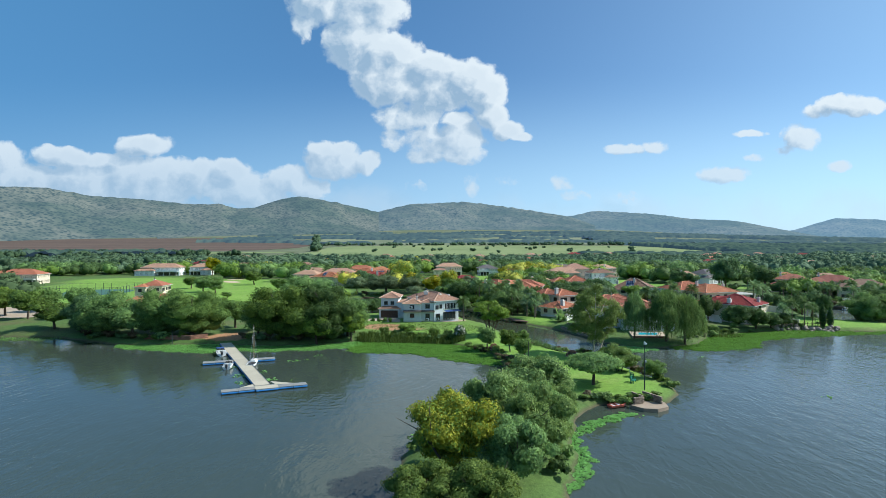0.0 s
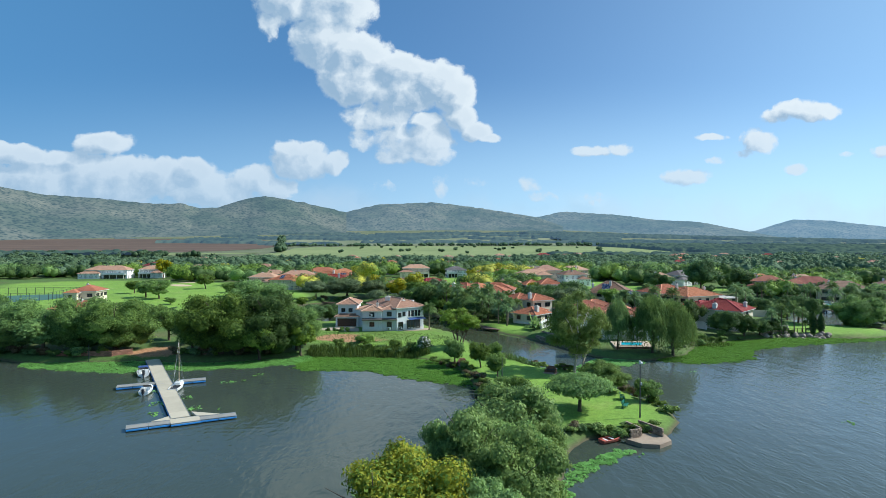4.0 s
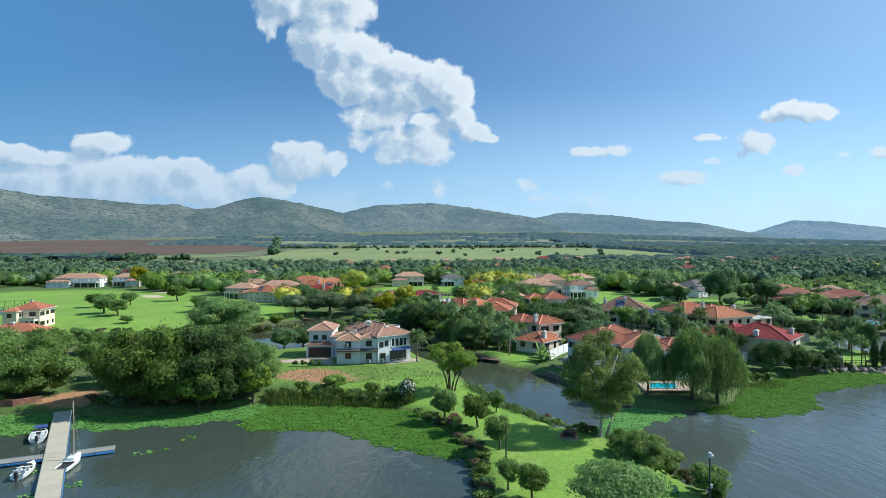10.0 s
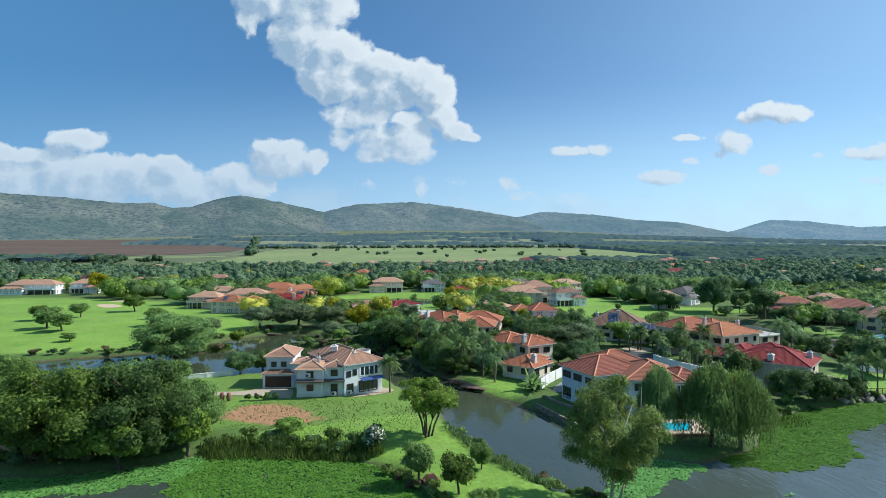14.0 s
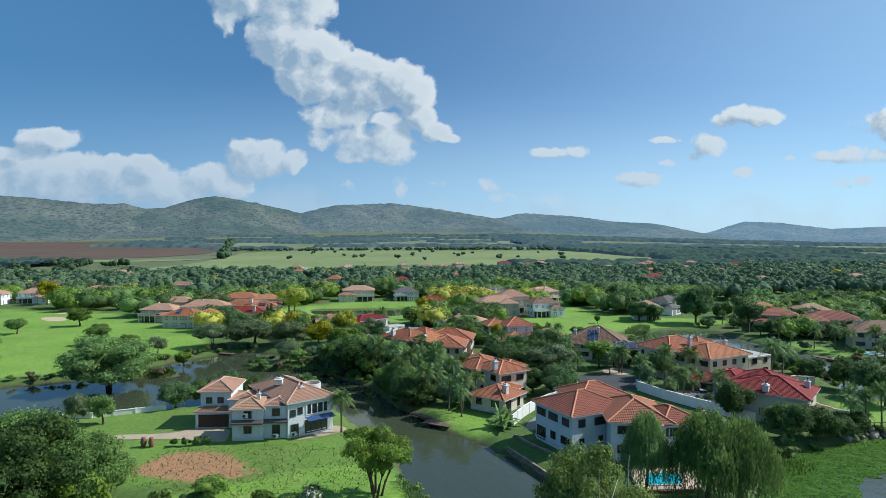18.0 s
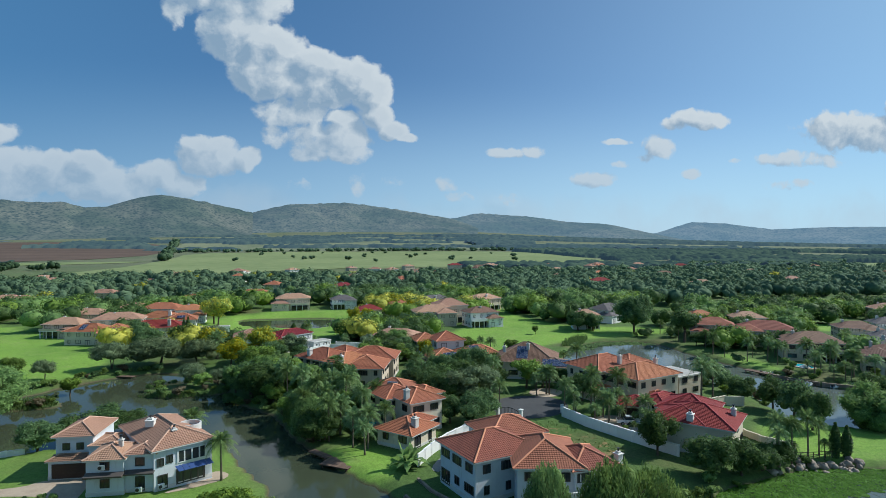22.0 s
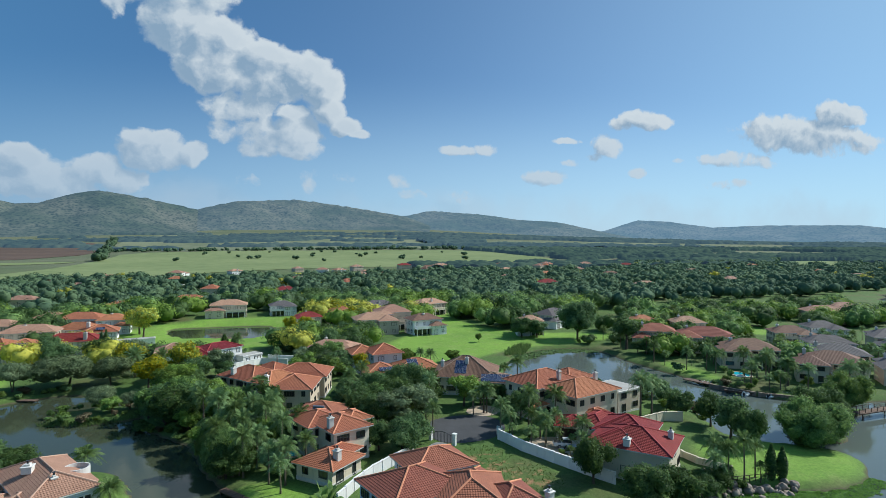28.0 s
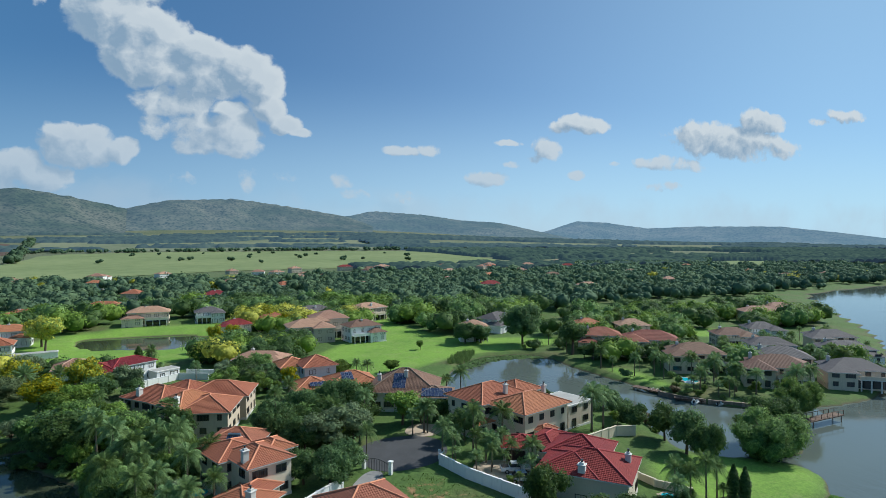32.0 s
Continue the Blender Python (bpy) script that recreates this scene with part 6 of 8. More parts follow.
K["gum"] = kind_of("tree", "tree", "tall airy gum tree with pale bare limbs", 14.5, 10, [(trunk_mesh(23, 14.5, 4, 4.4, "bark_pale", 8, 0.022, 0.8, stems=2), crown_mesh("crown", 23, "leaf_gum", 2.2, 14.5, 5.2, 64, 26000, 0.16, core=0.0, droop=0.35, lobe=0.55))])
K["sparse"] = kind_of("tree", "tree", "multi-stemmed tree with an open feathery crown", 9.3, 9.8, [(trunk_mesh(24, 9.3, 4, 4.6, "bark", 4, 0.03, stems=5), crown_mesh("crown", 24, "leaf_bright", 3.4, 9.3, 4.9, 30, 8000, 0.22, core=0.0, lobe=0.7))])
K["palm"] = kind_of("palm_tree", "palm tree", "feathery queen palm with a slender grey trunk", 8, 6, [palm_meshes(s, 8.0, 24, 3.3, 24, 0.7, 0.17) for s in (25, 26, 27)])
K["datepalm"] = kind_of("palm_tree", "palm tree", "stout date palm with a dense round head", 9, 8, [palm_meshes(28, 9.0, 46, 4.0, 22, 0.5, 0.42, "date")])
K["fanpalm"] = kind_of("palm_tree", "palm tree", "tall fan palm with a small round head", 9, 4, [fan_palm_meshes(29, 9.0)])
K["cypress"] = kind_of("cypress", "tree", "slender dark green columnar cypress", 8, 1.8, [(None, cypress_mesh(30, 8, 0.9, 900))])
K["banana"] = kind_of("banana_plant", "plant", "clump of broad-leaved banana plants", 5, 6, [(None, banana_mesh(31, 5.0, 3))])
K["bush"] = kind_of("bush", "shrub", "rounded leafy green garden shrub", 2, 2.6, [(None, crown_mesh("crown", s, m_, 0.0, 2.0, 1.3, 7, 270, 0.28)) for s, m_ in ((32, "leaf"), (33, "leaf_dark"), (34, "leaf_scrub"))])
K["brownbush"] = kind_of("bush", "shrub", "brownish dry shrub on the grassy bank", 2, 2.6, [(None, crown_mesh("crown", s, m_, 0.0, 2.0, 1.3, 8, 330, 0.25)) for s, m_ in ((35, "leaf_brown"), (36, "leaf_scrub"))])
K["flowerbush"] = kind_of("bush", "shrub", "white-flowering shrub beside the lawn", 3.6, 4.2, [(trunk_mesh(37, 3.6, 2, 2), crown_mesh("crown", 37, "leaf_dark", 0.5, 3.6, 2.1, 12, 1300, 0.28, second="flower"))])
K["mid"] = kind_of("tree", "tree", "leafy green garden tree among the houses", 8, 8, [(trunk_mesh(s, 8, 3, 4, limbs=4), crown_mesh("crown", s, m_, 1.2, 8, 4.0, 24, 3400, 0.32, lobe=0.86)) for s, m_ in ((40, "leaf"), (41, "leaf_dark"), (42, "leaf_dark"), (43, "leaf"), (44, "leaf_bright"), (45, "leaf_olive"))])
K["mid_yellow"] = kind_of("tree", "tree", "yellow-blossomed tree among the houses", 8, 8, [(trunk_mesh(46, 8, 3, 4, limbs=4), crown_mesh("crown", 46, "leaf_yellow", 1.4, 8, 4.0, 22, 2600, 0.34, second="leaf_bright", lobe=0.86))])

prng = random.Random(5)


def plant(kind, spots, sink=0.1):
    """Plants of one kind: x, y, height and width of each."""
    k = K[kind]
    for x, y, h, w in spots:
        i = prng.randrange(len(k["made"]))
        m = pose(x, y, max(ground_z(x, y), 0.0) - sink, 0, 0, prng.uniform(0, 360)) @ Matrix.Diagonal((w / k["w"], w / k["w"], h / k["h"], 1))
        if i in k["used"]:
            copy_thing(k["made"][i], m).matrix_basis = m
        else:
            k["used"].add(i)
            k["made"][i].matrix_basis = m


# the tail of the peninsula
plant("yellowgreen", [(-1.2, 37.5, 8.6, 9.5)])
plant("wattle", [(9.6, 58.5, 8.2, 10.5), (4.2, 48.5, 8.4, 8.5), (7.6, 42.5, 7.8, 8.5), (5.0, 35.5, 6.6, 7.5), (8.5, 49.5, 6.5, 7), (-4.5, 30.0, 4.8, 6.5), (1.5, 29.0, 4.6, 6.5), (11.5, 52.5, 5.5, 6)])
plant("bush", [(9.5, 38, 2.2, 3.2), (11.2, 43, 1.8, 2.6), (-5.5, 45, 2.0, 3), (0.5, 55, 2.2, 3.2), (13.5, 57.5, 1.8, 2.6), (-3.4, 52, 1.6, 2.4)])
# the mown peninsula
plant("round", [(6.7, 109.5, 5.8, 4.9), (11.3, 104.3, 5.5, 4.6), (15.0, 111.5, 3.9, 3.3), (13.2, 94.9, 4.8, 4.4), (14.5, 79.8, 4.4, 3.9), (12.4, 82.5, 3.6, 3.2), (34.0, 79.8, 4.0, 4.4)])
plant("spread", [(22.0, 74.7, 5.5, 10.3)])
plant("wattle", [(29.4, 85.5, 4.9, 6.8), (29.0, 92.5, 3.2, 5.0)])
plant("bush", [(-21 + 3.1 * i, 124.2 - 0.32 * i + (i % 3) * 0.5, 1.5 + 0.35 * (i * 7 % 4), 2.8 + 0.5 * (i % 3)) for i in range(8)])
plant("gum", [(28.4, 100.4, 15.4, 11.6)])
plant("sparse", [(8.5, 125.1, 9.3, 10.0)])
plant("flowerbush", [(0.8, 120.1, 3.7, 4.4)])
plant("bright", [(-12.7, 126.4, 3.2, 5.2), (-44.0, 214.1, 4.9, 4.8), (-12.8, 211.3, 4.3, 5.7), (65.7, 194.8, 7.9, 8.7), (-33.5, 117.0, 8.6, 8.6), (-26.0, 121.5, 7.6, 7.4)])
brush = random.Random(8)
for (ax, ay), (bx, by), n_, kinds in (((3, 114), (8, 106), 8, ("brownbush",)), ((8, 106), (10.5, 94), 14, ("brownbush", "bush")), ((10.3, 94), (9.8, 80), 14, ("brownbush", "bush")), ((9.8, 80), (4, 70), 9, ("bush", "brownbush")),
                                      ((17, 66), (30, 68), 14, ("brownbush", "bush")), ((30, 97), (18.5, 114.5), 17, ("bush", "brownbush")), ((18.5, 114.5), (12, 132), 10, ("bush",)),
                                      ((34.6, 72.5), (33, 88), 8, ("bush", "brownbush")), ((-24, 123.5), (0, 119.5), 12, ("bush",))):
    for k in range(n_):
        t_ = (k + brush.random()) / n_
        s_ = brush.uniform(0.8, 1.7)
        plant(brush.choice(kinds), [(ax + (bx - ax) * t_ + brush.uniform(-0.8, 0.8), ay + (by - ay) * t_ + brush.uniform(-0.8, 0.8), s_, s_ * brush.uniform(1.3, 2.0))])
# the shore west of it
plant("big", [(-32.5, 121.5, 13.4, 15.5), (-42.5, 120.0, 13.0, 16.5), (-27.4, 124.5, 10.2, 10.5), (-66.4, 124.0, 11.1, 14.9), (-74.0, 126.0, 11.5, 15.0), (-88.0, 125.0, 11.0, 15.0), (-37.5, 128.0, 12.0, 13.0), (-97.0, 131.0, 10.0, 12.0)])
plant("round", [(-48.8, 120.8, 9.0, 9.0), (-81.0, 122.5, 9.1, 11.2), (-108.0, 133.8, 8.4, 11.1), (-113.0, 152.0, 10.1, 9.3), (-127, 150, 9, 10), (-140, 158, 9, 11), (-135, 170, 9, 10), (-26.5, 129.5, 6.0, 6.0), (-52, 132, 8, 8), (-60, 136, 8, 9)])
# golf course and pond
plant("big", [(-54.6, 194.5, 12.2, 19.5)])
plant("round", [(-106.4, 289.7, 8.4, 9.5), (-78.7, 242.6, 6.4, 8.0), (-64.2, 229.5, 6.2, 6.8), (-40.7, 160.3, 6.3, 5.1), (77.4, 246, 4.0, 5.4), (96.6, 275.5, 3.7, 3.0), (-112, 238, 8, 10), (-104, 232, 7, 9), (-128, 262, 6, 8), (-118, 270, 6, 8), (-86, 262, 5, 6), (-124, 224, 5, 5), (-92, 214, 3, 5)])
plant("olive", [(-55.2, 226.6, 5.6, 5.8), (-45.6, 161.0, 5.9, 4.5), (-31.3, 241.0, 9.2, 17.0), (-16.1, 215.0, 5.7, 8.2), (-42.7, 238.0, 8.0, 11.2), (-20, 240, 8, 12), (-9.5, 214, 4.5, 5)])
plant("dark", [(-24.4, 180.2, 6.0, 9.4), (-31.9, 171.5, 5.6, 7.4), (-19.5, 180.5, 5.4, 7.0), (-28, 176.5, 6.0, 8)])
plant("datepalm", [(-16.0, 246.6, 9.8, 8.5), (-9.3, 248.6, 8.8, 7.6)])
plant("fanpalm", [(19.6, 201.6, 8.8, 5.0)])
plant("palm", [(9.1, 191.9, 9.8, 7.1), (27.9, 177.8, 8.2, 6.6), (28.6, 166.1, 6.9, 5.8), (22.6, 162.4, 7.3, 5.6), (-5.6, 168.5, 6.9, 7.0), (2.4, 151.6, 7.8, 6.0), (66.3, 172.2, 8.1, 5.8), (73.5, 174.9, 9.6, 6.9), (79.2, 174.4, 9.1, 7.0),
               (73.4, 166.4, 6.4, 4.7), (71.3, 168.6, 6.9, 4.8), (69.5, 174.1, 5.7, 5.0), (101.0, 176.9, 10.4, 8.1), (104.6, 178.0, 9.4, 7.5)])
plant("palm", [(86.0, 211.4, 8.7, 7.0), (83.9, 216.0, 5.5, 6.0), (92.5, 143.9, 8.2, 5.1), (93.9, 142.2, 8.3, 5.0), (98.1, 143.4, 8.5, 5.1), (100.8, 144.0, 6.9, 4.6), (90.6, 141.2, 7.2, 4.5), (53.6, 176.6, 7.3, 4.9),
               (142.9, 215.6, 7.7, 5.1), (148.7, 214.1, 7.4, 4.8), (151.4, 202.2, 9.3, 7.1), (155.0, 197.9, 9.0, 6.9), (155.9, 191.2, 8.0, 6.7), (164.9, 181.0, 9.3, 6.9), (169.2, 180.7, 9.2, 6.8)])
plant("palm", [(10.4, 266.0, 9.1, 5.5), (31.0, 228.0, 7.4, 5.9), (14.5, 183, 8.4, 6.2), (17.5, 176, 8.6, 6.4), (20.5, 169.5, 8.0, 6.2), (24.6, 173.0, 8.8, 6.4), (19.0, 188.0, 8.5, 6.4), (24.5, 158.2, 6.4, 5.2), (44.0, 214, 8.2, 6.2), (40.5, 210, 7.6, 6), (58.5, 199, 8.0, 6.2), (69, 188, 7.4, 5.6), (77, 170, 5.8, 4.6)])
plant("palm", [(12.5, 186.5, 10.6, 7.2), (16.2, 180.0, 10.0, 7.0), (21.8, 178.5, 10.4, 7.0), (13.6, 173.0, 9.4, 6.8), (18.4, 166.4, 9.0, 6.6), (25.2, 161.0, 8.2, 6.2), (8.2, 196.0, 10.2, 7.0), (22.8, 184.2, 9.8, 6.8)])
plant("yellow", [(-33.0, 330.0, 11.0, 13.0), (-29.0, 318.0, 13.0, 12.5), (-1.8, 241.2, 10.6, 10.0), (-9.8, 233.5, 8.8, 9.2), (-19.1, 252.9, 9.1, 10.0), (48.9, 345.6, 10.8, 10.0), (56.2, 332.2, 8.5, 9.0), (40.5, 348.0, 9.1, 8.5),
                 (27.4, 298.0, 9.9, 6.5), (33.2, 309.5, 7.9, 7.9), (46.0, 229.5, 7.7, 5.2), (-6.5, 240.2, 5.5, 7.8), (-165.0, 378.0, 13.0, 12.3), (-44.5, 280.0, 4.6, 7.6)])
edge = random.Random(21)
for pts_, n_ in (([(-92, 196), (-75, 200.5), (-62, 206), (-55, 217), (-47, 228), (-38, 236), (-28, 238)], 30), ([(-58, 165), (-75, 170), (-92, 180)], 14), ([(-27, 212), (-17, 208), (-7, 212), (-8, 219), (-17, 219.5), (-27, 215)], 22), ([(-53, 205), (-48, 202.5), (-43, 205), (-48, 207.5)], 9),
                 ([(-6, 203), (2, 194.5), (9, 186), (12.5, 174), (16, 167)], 24), ([(-52, 119), (-40, 118.5), (-31, 120.5)], 14), ([(-95, 125), (-80, 119), (-66, 119.5)], 12), ([(88, 213), (102, 209), (114, 203), (118.5, 192), (119, 184), (114.5, 172)], 22), ([(140, 200), (144, 192), (152, 184)], 6), ([(55, 121), (61, 126), (68, 133), (80, 138.5)], 14)):
    for k in range(n_):
        t_ = (k + edge.random()) / n_ * (len(pts_) - 1)
        (ax, ay), (bx, by) = pts_[int(t_)], pts_[min(int(t_) + 1, len(pts_) - 1)]
        s_ = edge.uniform(1.0, 2.4)
        plant(edge.choice(("bush", "bush", "brownbush")), [(ax + (bx - ax) * (t_ % 1) + edge.uniform(-1, 1), ay + (by - ay) * (t_ % 1) + edge.uniform(-1, 1), s_, s_ * edge.uniform(1.2, 1.9))])
plant("cypress", [(-32.5, 281.6, 8.9, 1.9), (-34.0, 282.0, 8.3, 1.8), (102.8, 142.8, 6.0, 1.7), (104.5, 142.2, 5.6, 1.6), (3.9, 290.0, 5.1, 2.5), (7.5, 290.5, 4.6, 2.4)])
plant("dark", [(45.6, 168.0, 7.2, 7.8), (42.0, 171.4, 6.5, 6.8), (49.2, 172.4, 6.2, 6.6), (39.0, 191.9, 9.4, 9.1), (53.1, 203.0, 9.6, 11.0), (48.0, 193.5, 8.0, 10.6), (57.0, 193.8, 6.5, 7.8), (73.2, 148.2, 8.4, 6.7), (43, 186, 7, 8), (45, 201, 8.5, 9),
               (76.6, 139.2, 6.6, 7.6), (82.4, 139.4, 6.0, 7.0), (87.0, 140.5, 4.6, 6.0), (91, 141.5, 4, 5)])
plant("dark", [(136.6, 272.5, 15.6, 14.5), (116.6, 281.0, 9.3, 10.6), (122.5, 279.6, 8.1, 9.3), (111.0, 161.1, 8.4, 9.0), (112.8, 169.0, 7.8, 7.2), (109.6, 154.9, 7.8, 6.4), (110.6, 176.1, 6.5, 7.4), (116.0, 191.9, 5.0, 5.7), (113.0, 184, 5.6, 6)])
plant("darktall", [(143.5, 249.0, 13.5, 11.0)])
plant("big", [(124.5, 154.5, 9.5, 12.5), (131.5, 159.8, 9.6, 12.5), (152.5, 170.8, 8.5, 9.4)])
plant("willow", [(43.2, 120.6, 11.6, 6.6), (49.8, 117.6, 12.6, 9.6), (54.2, 117.4, 12.0, 9.0), (15.0, 171.5, 7.5, 8.0), (13.0, 178.5, 7.0, 7.4)])
plant("banana", [(31.4, 151.6, 5.0, 6.6), (24.8, 165.0, 4.0, 4.5)])

def out_of(poly, x, y):
    """Whether a place lies outside a polygon."""
    inside = False
    for i, (ax, ay) in enumerate(poly):
        bx, by = poly[i - 1]
        if (ay > y) != (by > y) and x < (bx - ax) * (y - ay) / (by - ay) + ax:
            inside = not inside
    return not inside


# gardens: trees and shrubs between the houses, by plots
GARDENS = [  # plan outline, how many, kinds, heights
    ([(14, 184), (8, 195), (-4, 206), (2, 220), (8, 216), (24, 196), (24, 186)], 26, ("dark", "mid", "palm", "bright"), (4.5, 8.5)),
    ([(14, 168), (12, 182), (24, 184), (27, 172), (22, 164)], 10, ("dark", "palm", "mid"), (4.0, 6.5)),
    ([(5, 192), (12, 178), (17, 166), (24, 158), (27, 166), (22, 190), (10, 200)], 24, ("dark", "mid", "bright", "willow", "palm"), (4.5, 7.5)),
    ([(-6, 204), (4, 196), (14, 196), (8, 214), (-2, 218)], 14, ("dark", "mid"), (6, 9)),
    ([(44, 262), (54, 262), (60, 296), (46, 296)], 12, ("mid", "dark"), (5, 8)),
    ([(-4, 222), (-6, 246), (2, 250), (10, 236), (8, 222)], 16, ("dark", "mid", "palm", "bright"), (4, 8)),
    ([(37, 180), (36, 196), (46, 214), (60, 214), (60, 190), (50, 178)], 20, ("dark", "mid", "palm"), (5, 8.5)),
    ([(64, 186), (62, 196), (76, 196), (78, 184), (72, 178)], 9, ("mid", "palm", "dark"), (4, 7)),
    ([(68, 160), (66, 172), (82, 176), (84, 166), (74, 156)], 14, ("palm", "bush"), (2.5, 6.5)),
    ([(36, 228), (28, 240), (18, 250), (30, 256), (48, 246), (48, 228)], 20, ("mid", "dark", "palm", "bush"), (3.5, 8)),
    ([(48, 246), (40, 262), (62, 262), (66, 246), (70, 234), (62, 230)], 14, ("mid", "dark", "palm"), (3.5, 7)),
    ([(100, 186), (108, 178), (118, 184), (116, 200), (104, 206)], 12, ("dark", "mid", "bush"), (2.5, 5.5)),
    ([(-30, 254), (-40, 262), (-60, 268), (-52, 282), (-30, 280), (-14, 268)], 12, ("mid", "dark", "mid_yellow", "olive"), (4, 9)),
    ([(-30, 262), (-14, 270), (12, 270), (20, 262), (0, 262)], 12, ("palm", "mid", "bush"), (3, 7)),
    ([(20, 268), (24, 290), (50, 300), (52, 282), (46, 266), (32, 272)], 26, ("mid", "mid", "dark", "mid_yellow"), (5, 9)),
    ([(-70, 292), (-92, 310), (-62, 330), (-36, 326), (-30, 300), (-46, 292)], 14, ("mid", "palm", "mid_yellow", "palm"), (4, 7)),
    ([(-110, 300), (-150, 345), (-150, 400), (-20, 400), (-22, 372), (-48, 338), (-90, 322)], 75, ("mid",), (6, 11)),
    ([(-20, 384), (-20, 430), (130, 430), (118, 378), (50, 376), (44, 384)], 70, ("mid",), (6, 11)),
    ([(40, 318), (40, 372), (90, 372), (88, 322), (72, 322), (66, 330)], 40, ("mid", "mid", "mid_yellow"), (6, 10)),
    ([(112, 302), (108, 345), (122, 380), (190, 370), (180, 310), (150, 312), (130, 296)], 60, ("mid",), (7, 12)),
    ([(142, 240), (140, 262), (158, 290), (200, 300), (230, 270), (200, 256), (176, 262), (150, 262)], 46, ("mid", "mid", "palm"), (5, 9)),
    ([(150, 216), (146, 232), (190, 240), (240, 240), (250, 224), (200, 200), (176, 206)], 40, ("palm", "palm", "bush", "mid"), (3.5, 7)),
    ([(180, 182), (176, 200), (215, 205), (250, 222), (230, 205), (196, 184)], 20, ("palm", "mid", "bush"), (4, 8)),
    ([(200, 262), (190, 330), (330, 330), (300, 270), (255, 250), (232, 250)], 60, ("mid",), (6, 10)),
    ([(-150, 175), (-180, 210), (-240, 280), (-270, 240), (-200, 165)], 30, ("mid",), (6, 10)),
    ([(-92, 140), (-60, 138), (-56, 162), (-96, 170), (-118, 160)], 16, ("mid", "round", "bush"), (4, 8)),
    ([(-230, 360), (-260, 330), (-330, 420), (-150, 420), (-160, 396)], 46, ("mid",), (6, 10)),
    ([(138.5, 230), (140, 200), (146, 188), (158, 181), (176, 180), (176, 200), (160, 206), (150, 232)], 34, ("palm", "palm", "palm", "bush", "bush"), (4.5, 8)),
    ([(140, 236), (146, 262), (176, 262), (176, 236), (168, 220), (178, 212), (174, 204), (160, 226)], 30, ("mid", "palm", "palm", "dark"), (4.5, 8)),
    ([(60, 124), (64, 130), (72, 136), (70, 142), (60, 134)], 6, ("bush",), (1.4, 2.6)),
    ([(95, 146), (92, 141), (108, 138), (104, 144)], 8, ("bush", "palm"), (1.6, 4)),
    ([(118, 268), (104, 266), (112, 272), (132, 268), (138, 262)], 8, ("bush", "mid"), (1.6, 5)),
]
walls_xy = []
for o in bpy.data.objects:
    if o.name.startswith("wall") and o.parent and o.parent.name.startswith("house"):
        xs = [v.co for v in o.data.vertices]
        w_, d_ = max(v.x for v in xs), max(v.y for v in xs)
        walls_xy.append((o.matrix_basis.inverted(), w_, d_, o.matrix_basis.translation.x, o.matrix_basis.translation.y))


def free_spot(x, y, gap):
    for inv, w_, d_, ox, oy in walls_xy:
        if abs(x - ox) > 40 or abs(y - oy) > 40:
            continue
        p = inv @ Vector((x, y, 0))
        if -gap < p.x < w_ + gap and -gap < p.y < d_ + gap:
            return False
    return True


FAR_SPOTS = []
for poly, n_, kinds, (lo, hi) in GARDENS:
    xs, ys = [p[0] for p in poly], [p[1] for p in poly]
    done_n, tries = 0, 0
    while done_n < n_ and tries < n_ * 12:
        tries += 1
        x, y = prng.uniform(min(xs), max(xs)), prng.uniform(min(ys), max(ys))
        if out_of(poly, x, y) or read_grid(g_shore, x, y) < 1.2:
            continue
        if read_grid(g_mown, x, y) > 0.5 or not free_spot(x, y, 1.6):
            continue
        k = prng.choice(kinds)
        h_ = prng.uniform(lo, hi) * (0.45 if k == "bush" else 1)
        if k.startswith("mid") and (y > 250 or x > 140):
            FAR_SPOTS.append((x, y, h_, "leaf_yellow" if k == "mid_yellow" else prng.choice(("leaf", "leaf_dark", "leaf_dark", "leaf_bright"))))
        else:
            plant(k, [(x, y, h_, h_ * prng.uniform(0.85, 1.35) * (0.75 if k == "palm" else 1))])
        done_n += 1

# far woods: joined into stuff, thick between the houses
fr = np.random.default_rng(3)


def tree_lump(x, y, h_, quads_n, size):
    """One far tree as leaf sprays round a rough lump."""
    z = ground_z(x, y)
    rad = h_ * fr.uniform(0.65, 1.05)
    vs, fs, n0 = [], [], 0
    for k in range(3):
        c = np.array([x + rad * 0.42 * math.cos(k * 2.1 + x), y + rad * 0.42 * math.sin(k * 2.1 + x), z + h_ * (0.5 + 0.1 * math.sin(k * 2 + y))])
        u = unit_dirs(fr, quads_n // 3)
        u[:, 2] = np.abs(u[:, 2]) * 1.15 - 0.2
        p = c + u * np.array([rad * 0.66, rad * 0.66, h_ * 0.46]) * fr.uniform(0.85, 1.08, quads_n // 3)[:, None]
        v, f = leaf_sprays(fr, p, u * 1.6, size * h_ / 9, 1.2)
        b, bf = core_blob(c, (rad * 0.46, rad * 0.46, h_ * 0.34), fr)
        vs += [v, b]
        fs += [f + n0, bf + n0 + len(v)]
        n0 += len(v) + len(b)
    v = np.concatenate(vs)
    v[:, 2] = np.maximum(v[:, 2], z)
    return v, np.concatenate(fs)


def join_trees(name, spots, mat, label, quads_n, size):
    vs, fs, n0 = [], [], 0
    for x, y, h_ in spots:
        v, f = tree_lump(x, y, h_, quads_n, size)
        vs.append(v), fs.append(f + n0)
        n0 += len(v)
    if vs:
        tagged(new(name, arrays_mesh(name, np.concatenate(vs), np.concatenate(fs), [M[mat]])), label, "trees", kind="stuff")


